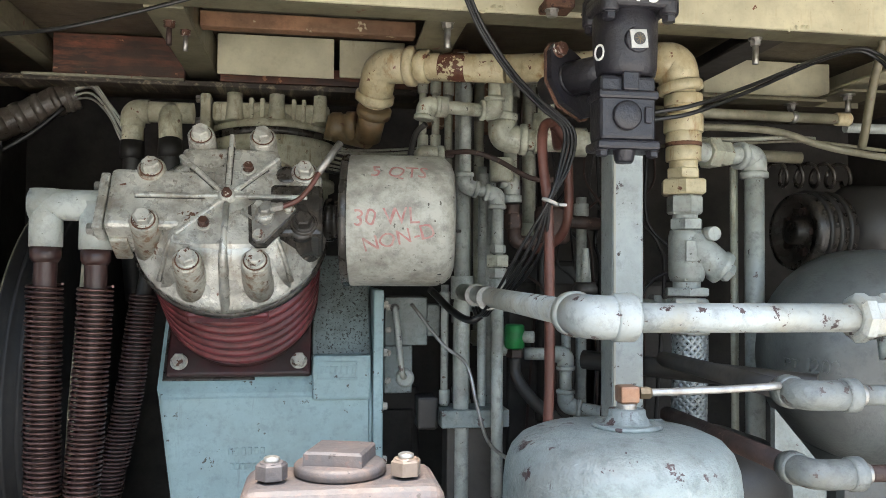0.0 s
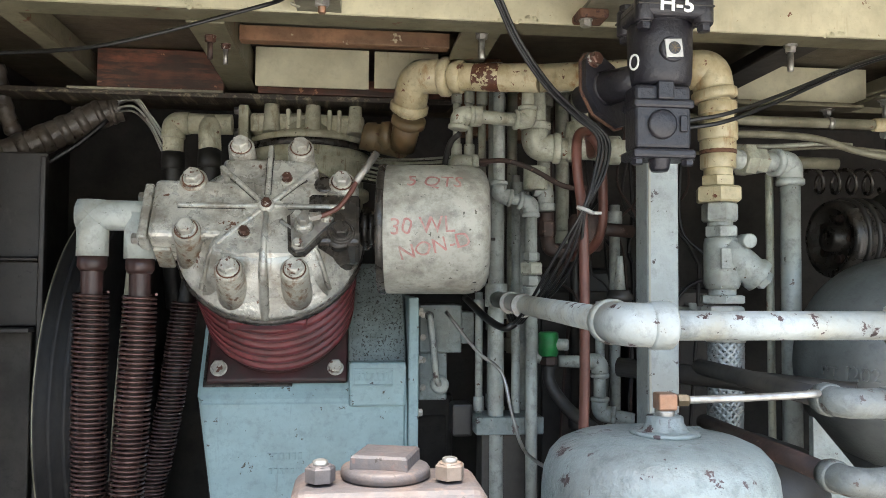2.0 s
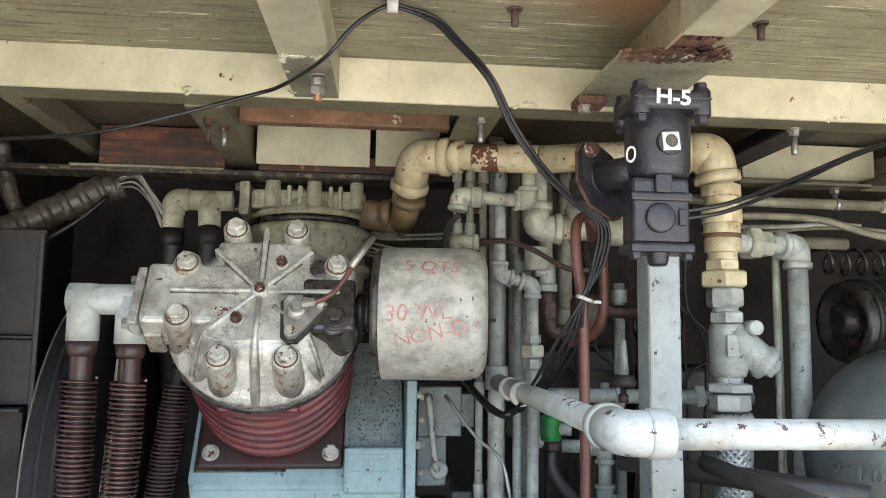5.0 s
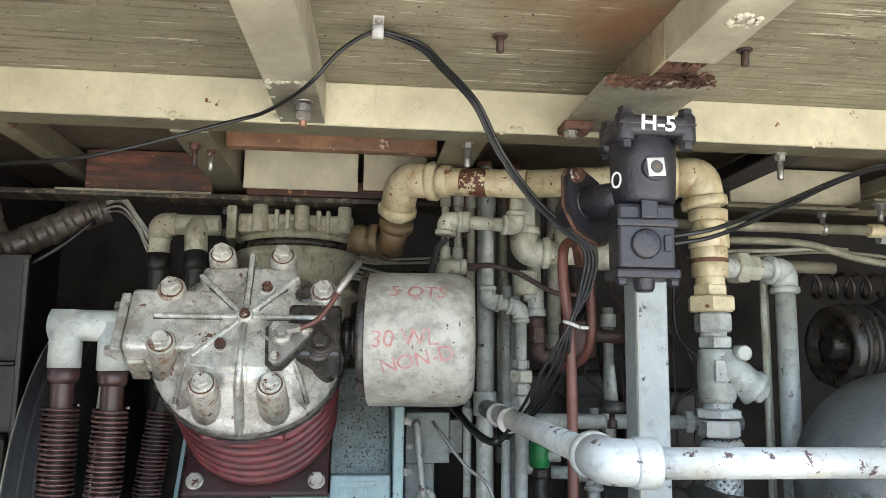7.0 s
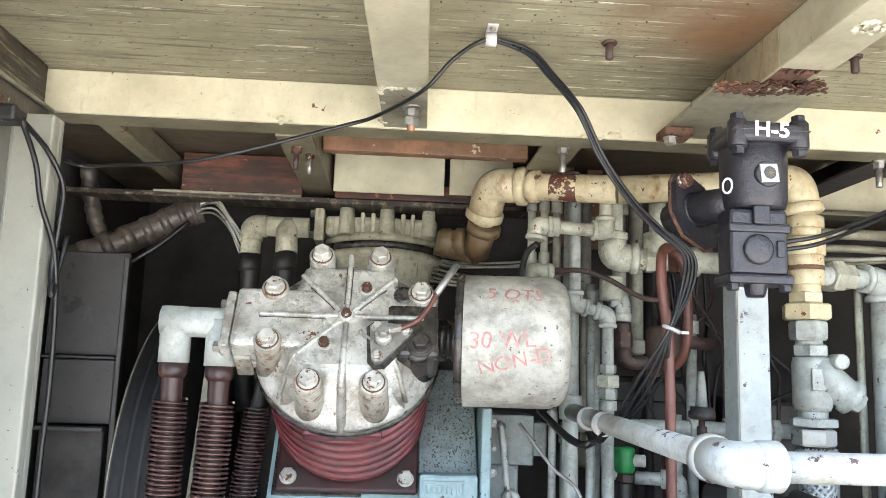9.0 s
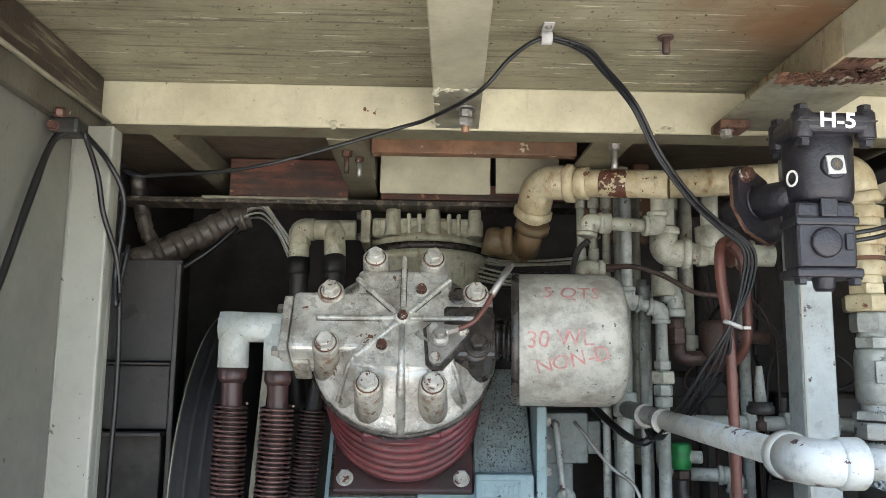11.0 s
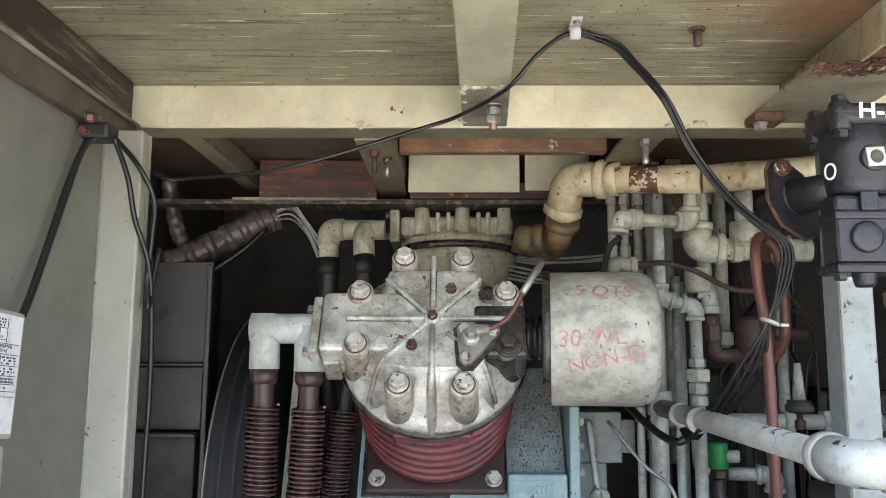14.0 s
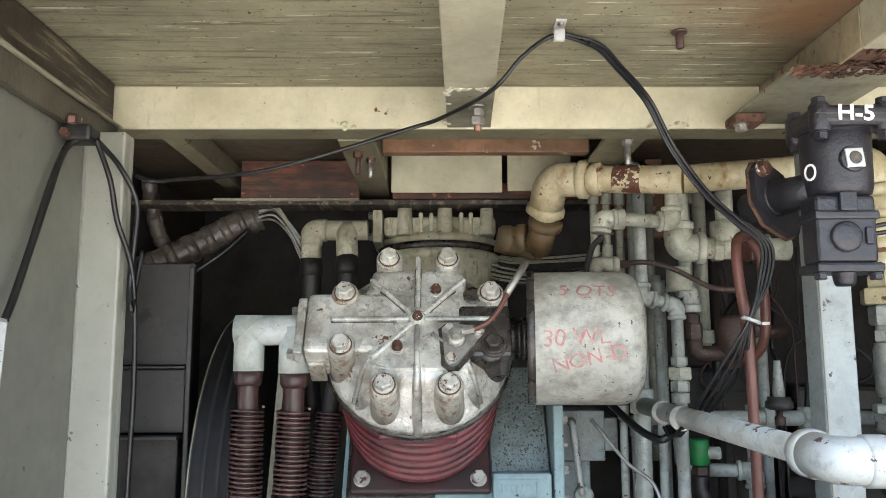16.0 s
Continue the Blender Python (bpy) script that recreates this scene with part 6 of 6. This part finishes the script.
# ---------- cables ----------
cl = thing("cable_clip", (0.088, 1.02, 1.87), "white plastic cable clip screwed to the ceiling", "clip")
part("strap", add_box(BM(), (0.0800, 0.999, 1.8870), (0.0955, 1.026, 1.8896), bev=0.001), M_WHITEPL, cl)
part("loop", add_tube(BM(), [V((0.0800 + 0.0078 * i, 1.030, 1.8785)) for i in range(3)], 0.0098, 14), M_WHITEPL, cl)
bolt(cl, (0.088, 1.010, 1.8868), (0, 0, -1), 0.008, 0.004, M_STEEL, name="screw")
main = [(-0.60, 1.30, 1.74), (-0.563, 1.262, 1.724), (-0.520, 1.25, 1.722), (-0.354, 1.22, 1.733), (-0.132, 1.20, 1.7935), (-0.073, 1.165, 1.8035), (-0.007, 1.046, 1.8045), (0.034, 1.023, 1.845),
        (0.070, 1.0285, 1.875), (0.093, 1.0265, 1.8785), (0.151, 1.06, 1.8755), (0.189, 1.10, 1.860), (0.249, 1.16, 1.826), (0.292, 1.18, 1.753), (0.347, 1.20, 1.688), (0.400, 1.21, 1.642), (0.447, 1.218, 1.606), (0.441, 1.22, 1.548), (0.413, 1.215, 1.484),
        (0.397, 1.25, 1.415), (0.371, 1.30, 1.350), (0.345, 1.35, 1.306), (0.335, 1.38, 1.288), (0.332, 1.41, 1.300)]
random.seed(31)
for k in range(4):
    off = V(((k - 1.5) * 0.0006, 0.0030 * (k % 2), (k - 1.5) * 0.0022))
    pts = []
    for i, p in enumerate(main):
        sp_ = off.copy()
        if 10 <= i <= 15:
            sp_ = V(((k - 1.5) * 0.0035, 0.003 * (k % 2), (k - 1.5) * 0.0025))
        if i >= 16:
            w = 0.35 if i == 18 else (1.0 if i < 18 else (1.9 if i < 21 else 0.9))
            sp_ = V(((k - 1.5) * 0.0068 * w, 0.003 * k, random.uniform(-.002, .002)))
        pts.append(V(p) + sp_)
    if k > 1:
        pts = pts[9 if k == 2 else 15:]
    cb_ = thing("cable", pts[0], "black electric cable clipped under the ceiling and tied", "cable", "black cables")
    part("sheath", add_tube(BM(), spline(pts, 7), 0.0029, 10), M_CABLE, cb_)
ct = thing("cable_tie", (0.413, 1.21, 1.484), "white cable tie round the black cables", "cable tie")
part("band", add_lathe(BM(), [(0.0145, 0), (0.0155, 0.001), (0.0155, 0.005), (0.0145, 0.006)], zto((0.414, 1.220, 1.481), (0.35, -0.1, 0.9)), 20), M_WHITEPL, ct)
part("tail", add_box(BM(), (0.425, 1.203, 1.4755), (0.438, 1.206, 1.4805), bev=0.0008), M_WHITEPL, ct)
ct = thing("cable_tie", (0.336, 1.39, 1.30), "pale cable tie round the pipe and cables", "cable tie")
part("band", add_lathe(BM(), [(0.0215, 0), (0.0225, 0.001), (0.0225, 0.004), (0.0215, 0.005)], zto((0.340, 1.355, 1.3205), (0, 1, 0)), 24), M_STEEL, ct)
part("band", add_lathe(BM(), [(0.0215, 0), (0.0225, 0.001), (0.0225, 0.004), (0.0215, 0.005)], zto((0.341, 1.47, 1.3225), (0, 1, 0)), 24), M_STEEL, ct)
for k in range(2):
    pts = [V((0.46, 1.10, 1.595)), V((0.541, 1.09, 1.612)), V((0.610, 1.10, 1.628)), V((0.734, 1.15, 1.676)), V((0.880, 1.20, 1.738)), V((0.970, 1.22, 1.768)), V((1.009, 1.22, 1.766)), V((1.03, 1.20, 1.735)), V((1.04, 1.18, 1.66))]
    cb_ = thing("cable", pts[-1], "black electric cable running from the valve", "cable", "black cables")
    part("sheath", add_tube(BM(), spline([p + V((0, 0.003 * k, -0.0075 * k - 0.004 * k * math.sin(i))) for i, p in enumerate(pts)], 7), 0.0034, 10), M_CABLE, cb_)
# clamp and cables at the post
cm = thing("cable_clamp", (-0.61, 1.10, 1.76), "black cable clamp with a rusty bolt under the ledge", "clamp")
part("block", add_box(BM(), (-0.632, 1.085, 1.742), (-0.588, 1.125, 1.768), bev=0.006), M_RUBBER, cm)
bolt(cm, (-0.618, 1.09, 1.769), (0.2, -0.5, 1), 0.015, 0.012, M_BOLTR)
bolt(cm, (-0.623, 1.085, 1.752), (0, -1, 0), 0.012, 0.01, M_BOLTR)
for pts, r_ in (([(-0.605, 1.10, 1.755), (-0.622, 1.09, 1.735), (-0.624, 1.05, 1.665), (-0.622, 1.0, 1.563), (-0.618, 0.95, 1.479), (-0.612, 0.90, 1.44)], 0.0052),
                ([(-0.60, 1.10, 1.752), (-0.620, 1.08, 1.725), (-0.6225, 1.045, 1.65), (-0.621, 0.995, 1.553), (-0.617, 0.945, 1.475), (-0.611, 0.90, 1.43)], 0.0042),
                ([(-0.592, 1.11, 1.752), (-0.577, 1.17, 1.722), (-0.560, 1.20, 1.673), (-0.562, 1.205, 1.611), (-0.568, 1.21, 1.547), (-0.560, 1.20, 1.500), (-0.566, 1.225, 1.53), (-0.562, 1.24, 1.60)], 0.0042),
                ([(-0.59, 1.11, 1.75), (-0.585, 1.155, 1.698), (-0.580, 1.176, 1.640), (-0.566, 1.205, 1.573), (-0.564, 1.225, 1.493), (-0.562, 1.23, 1.369), (-0.564, 1.23, 1.23), (-0.57, 1.24, 0.9)], 0.0042),
                ([(-0.612, 0.87, 1.32), (-0.612, 0.86, 1.25), (-0.614, 0.85, 1.15), (-0.615, 0.84, 0.9)], 0.007)):
    cb_ = thing("cable", pts[-1], "black electric cable hanging beside the post", "cable", "black cables")
    part("sheath", add_tube(BM(), spline(pts, 7), r_, 10), M_CABLE, cb_)

# label box on the side wall
sb = thing("label_box", (-0.61, 0.85, 1.33), "grey wall box with a printed white label", "box")
SM = Matrix.Translation((-0.60, 0.82, 1.4095)) @ Matrix.Rotation(radians(-4.4), 4, 'X')
part("case", add_box(BM(), (-0.031, -0.12, -0.074), (0.0, 0.100, 0.074), SM, 0.005), M_CHAN, sb)
part("label", add_box(BM(), (0.0003, -0.11, -0.068), (0.0012, 0.092, 0.068), SM, 0), M_LABEL, sb, "white printed label")


def label_bar(bm, y0, y1, v0, v1):
    """A printed bar; v runs from 0 at the label's top to 1 at its foot."""
    add_box(bm, (0.0013, y0, 0.068 - 0.136 * v1), (0.0017, y1, 0.068 - 0.136 * v0), SM, 0)


def label_words(body, y0, v, size):
    me = text_mesh(body, size, 0.0002)
    least = min(p.co.x for p in me.vertices)
    me.transform(SM @ Matrix(((0, 0, 1, 0.0014), (1, 0, 0, y0 - least), (0, 1, 0, 0.068 - 0.136 * v), (0, 0, 0, 1))))
    me.materials.append(M_INK)
    part("print_words", me, None, sb, "black printed words")


random.seed(41)
for v, y1 in ((0.115, 0.060), (0.215, 0.060), (0.245, 0.088), (0.335, 0.088), (0.43, 0.088), (0.515, 0.088), (0.585, 0.088), (0.645, 0.088), (0.69, 0.088), (0.79, 0.050), (0.84, 0.050)):
    bm = BM()
    label_bar(bm, -0.105, y1, v, v + 0.006)
    part("print_rule", bm, M_INK, sb)
for y0, v0, v1 in ((0.060, 0.03, 0.24), (0.045, 0.12, 0.17), (0.020, 0.34, 0.51), (0.052, 0.34, 0.51), (0.012, 0.59, 0.64), (0.050, 0.69, 0.98)):
    bm = BM()
    label_bar(bm, y0, y0 + 0.0007, v0, v1)
    part("print_rule", bm, M_INK, sb)
for v, y1, gap in ((0.04, 0.055, 0.003), (0.065, 0.055, 0.003), (0.09, 0.055, 0.005), (0.135, 0.040, 0.009), (0.355, 0.084, 0.004), (0.38, 0.084, 0.007), (0.405, 0.084, 0.008), (0.45, 0.084, 0.007), (0.475, 0.084, 0.005), (0.495, 0.075, 0.010),
                   (0.535, 0.084, 0.002), (0.56, 0.084, 0.002), (0.61, 0.070, 0.008), (0.71, 0.046, 0.002), (0.735, 0.046, 0.002), (0.76, 0.040, 0.003), (0.81, 0.046, 0.004), (0.96, 0.02, 0.002)):
    bm = BM()
    y = -0.10
    while y < y1:
        w = random.uniform(0.0015, 0.006)
        label_bar(bm, y, min(y + w, y1), v, v + 0.016)
        y += w + gap * random.uniform(0.5, 1.4)
    part("print_line", bm, M_INK, sb)
label_words("PRESSURE SWITCH/INTERRUPTOR", -0.012, 0.272, 0.0056)
label_words("DE PRESION/MANOSTAT", 0.003, 0.310, 0.0056)
label_words("DATE", 0.040, 0.195, 0.0050)
bm = BM()
for a0, a1, v0, v1 in ((0.022, 0.046, 0.865, 0.878), (0.022, 0.046, 0.957, 0.970), (0.022, 0.0245, 0.878, 0.957), (0.0435, 0.046, 0.878, 0.957), (0.029, 0.039, 0.890, 0.899), (0.029, 0.039, 0.936, 0.945), (0.029, 0.031, 0.899, 0.936), (0.037, 0.039, 0.899, 0.936)):
    label_bar(bm, a0, a1, v0, v1)
part("print_symbol", bm, M_INK, sb)
for q in (-1, 1):
    bolt(sb, SM @ V((-0.012, 0.100, q * 0.052)), (0, 1, 0), 0.008, 0.004, M_STEEL, name="screw")
bx2 = thing("wall_box", (-0.615, 0.84, 1.28), "grey wall box under the label box", "box")
part("case", add_box(BM(), (-0.6315, 0.70, 1.27), (-0.60, 0.90, 1.322), bev=0.004), M_CHAN, bx2)
bolt(bx2, (-0.61, 0.90, 1.285), (0, 1, 0), 0.009, 0.005, M_STEEL, name="screw")

# ---------- left side in the dark ----------
fw = thing("flywheel", (-0.52, 1.97, 0.6), "black grooved flywheel behind the hoses", "flywheel")
FW = zto((-0.575, 1.965, 1.10), (1, 0, 0))
part("rim", add_lathe(BM(), [(0.36, 0), (0.425, 0.002), (0.43, 0.006), (0.43, 0.012), (0.405, 0.022), (0.43, 0.032), (0.43, 0.040), (0.405, 0.050), (0.43, 0.060), (0.43, 0.068), (0.405, 0.078), (0.43, 0.088), (0.43, 0.094), (0.36, 0.098)], FW, 72), M_WHEEL, fw)
part("edge_wear", add_lathe(BM(), [(0.4295, 0.005), (0.4306, 0.006), (0.4306, 0.0075), (0.4295, 0.0085)], FW, 72), M_TAB, fw, "worn pale edge")
part("stand", add_box(BM(), (-0.56, 1.9, 0.451), (-0.49, 2.03, 1.1), bev=0.01), M_DARK, fw)
dk = thing("dusty_panel", (-0.72, 1.76, 1.2), "dark grey dusty metal panel with folded edges", "panel")
part("upper_panel", add_box(BM(), (-0.80, 1.756, 1.410), (-0.632, 1.765, 1.640), bev=0.003), M_DUSTY, dk)
part("lower_panel", add_box(BM(), (-0.80, 1.752, 1.262), (-0.645, 1.762, 1.402), bev=0.003), M_DUSTY, dk)
part("edge", add_box(BM(), (-0.640, 1.735, 0.46), (-0.628, 1.7555, 1.63), bev=0.003), M_DUSTY, dk, "rust-edged upright")
part("ledge", add_box(BM(), (-0.80, 1.71, 1.250), (-0.645, 1.7515, 1.259), bev=0.002), M_DUSTY, dk)
part("rib", add_box(BM(), (-0.80, 1.735, 1.403), (-0.641, 1.7555, 1.4095), bev=0.002), M_DUSTY, dk)
part("support", add_box(BM(), (-0.80, 1.766, 0.451), (-0.66, 1.80, 1.25), bev=0.004), M_DARK, dk)
duct = thing("taped_loom", (-0.66, 1.85, 1.69), "cable loom wrapped in grimy dark tape", "cable loom")
path = spline([(-0.84, 1.79, 1.600), (-0.79, 1.80, 1.622), (-0.71, 1.82, 1.660), (-0.63, 1.85, 1.708), (-0.555, 1.86, 1.750), (-0.515, 1.87, 1.768)], 8)
part("loom", add_tube(BM(), path, [0.033 + 0.0010 * math.sin(i * 2.1) for i in range(len(path))], 16), M_DUCT, duct)
for i in range(3, len(path) - 2, 4):
    part("tape_turn", add_tube(BM(), [path[i], path[i + 1], path[i + 2]], [0.0338, 0.0356, 0.0346], 16), M_DUCT, duct)
path = spline([(-0.775, 1.83, 1.85), (-0.765, 1.84, 1.78), (-0.745, 1.845, 1.71), (-0.72, 1.85, 1.675)], 8)
part("branch", add_tube(BM(), path, [0.017 + 0.0015 * (i % 3) for i in range(len(path))], 14), M_DUCT, duct)
for k, (a, b_) in enumerate(((0.015, -0.03), (0.006, -0.05), (-0.002, -0.07), (-0.01, -0.085), (0.010, -0.045))):
    part("wire", add_tube(BM(), spline([(-0.52, 1.845, 1.762 + a), (-0.47, 1.82, 1.765 + a * 1.5), (-0.43, 1.81, 1.755 + b_ * .5), (-0.405, 1.81, 1.73 + b_ * .8), (-0.385, 1.84, 1.70 + b_)], 7), 0.0026, 8), M_STEEL if k % 2 else M_WPIPE, duct, "pale bare wire")
part("black_lead", add_tube(BM(), spline([(-0.83, 1.80, 1.575), (-0.70, 1.80, 1.60), (-0.60, 1.81, 1.66), (-0.53, 1.83, 1.73)], 7), 0.006, 8), M_CABLE, duct, "black lead under the loom")

# ---------- thin lines in the background ----------
random.seed(51)
for k in range(16):
    x0 = random.uniform(0.50, 0.86)
    y0 = random.uniform(1.72, 2.0)
    z0 = random.uniform(1.45, 1.62)
    pts = [(x0, y0, z0 + 0.2), (x0 + random.uniform(-.05, .05), y0, z0), (x0 + random.uniform(-.10, .10), y0 - .03, z0 - 0.10), (x0 + random.uniform(-.06, .10), y0, z0 - 0.25), (x0 + random.uniform(-.05, .05), y0 + .02, 0.455)]
    tp = thing("loose_line", pts[0], "thin loose line among the pipes in the shade", "line", "loose lines")
    part("tube", add_tube(BM(), spline(pts, 7), random.choice((0.003, 0.004, 0.005)), 8), random.choice((M_DKPLATE, M_GPIPE, M_CABLE, M_CABLE, M_DKRUST)), tp)
for k in range(10):
    z0 = 1.60 + 0.008 * k + random.uniform(-.004, .004)
    pts = [(0.03, 1.92, z0 + .02), (0.10, 1.85 + .01 * k, z0), (0.2, 1.82 + .01 * k, z0 - 0.01 + random.uniform(-.01, .01)), (0.32, 1.85, z0)]
    tp = thing("loose_line", pts[0], "thin dark line behind the canister", "line", "loose lines")
    part("tube", add_tube(BM(), spline(pts, 6), 0.003, 8), random.choice((M_CABLE, M_DKPLATE, M_GPIPE)), tp)
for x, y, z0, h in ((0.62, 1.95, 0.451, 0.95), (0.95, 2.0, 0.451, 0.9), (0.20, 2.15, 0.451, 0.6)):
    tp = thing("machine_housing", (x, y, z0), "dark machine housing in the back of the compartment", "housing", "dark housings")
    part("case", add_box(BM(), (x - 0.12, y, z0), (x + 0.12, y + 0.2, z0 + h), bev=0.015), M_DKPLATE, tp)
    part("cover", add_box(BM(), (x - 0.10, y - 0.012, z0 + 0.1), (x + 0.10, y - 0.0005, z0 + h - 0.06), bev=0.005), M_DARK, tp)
for p, w in (((0.30, 1.75, 1.845), 0.02), ((0.36, 1.78, 1.845), 0.018), ((0.43, 1.80, 1.845), 0.02)):
    tp = thing("hanging_block", p, "reddish wooden block under the ceiling", "block", "wooden blocks")
    part("block", add_box(BM(), (p[0] - w, p[1] - 0.02, 1.70), (p[0] + w, p[1] + 0.02, CZ - 0.0005), bev=0.003), M_ORANGEW, tp)

# strip added between the hoses for the lit side of the spring guard
sr = thing("spring_light_strip", (-0.39, 1.46, 0.452), "dull grey strip added for the light side of the spring guard", "strap")
bm = BM()
pts = spline([(-0.372, 1.46, 1.43), (-0.380, 1.455, 1.30), (-0.392, 1.45, 1.10), (-0.398, 1.45, 0.85), (-0.40, 1.46, 0.452)], 8)
rows_ = [[bm.verts.new(p + V(o)) for o in ((-0.006, -0.0015, 0), (0.006, -0.0015, 0), (0.006, 0.0015, 0), (-0.006, 0.0015, 0))] for p in pts]
for a, c in zip(rows_, rows_[1:]):
    for k in range(4):
        bm.faces.new((a[k], a[(k + 1) % 4], c[(k + 1) % 4], c[k]))
bm.faces.new(rows_[0])
bm.faces.new(rows_[-1][::-1])
part("band", bm, M_TAB, sr)
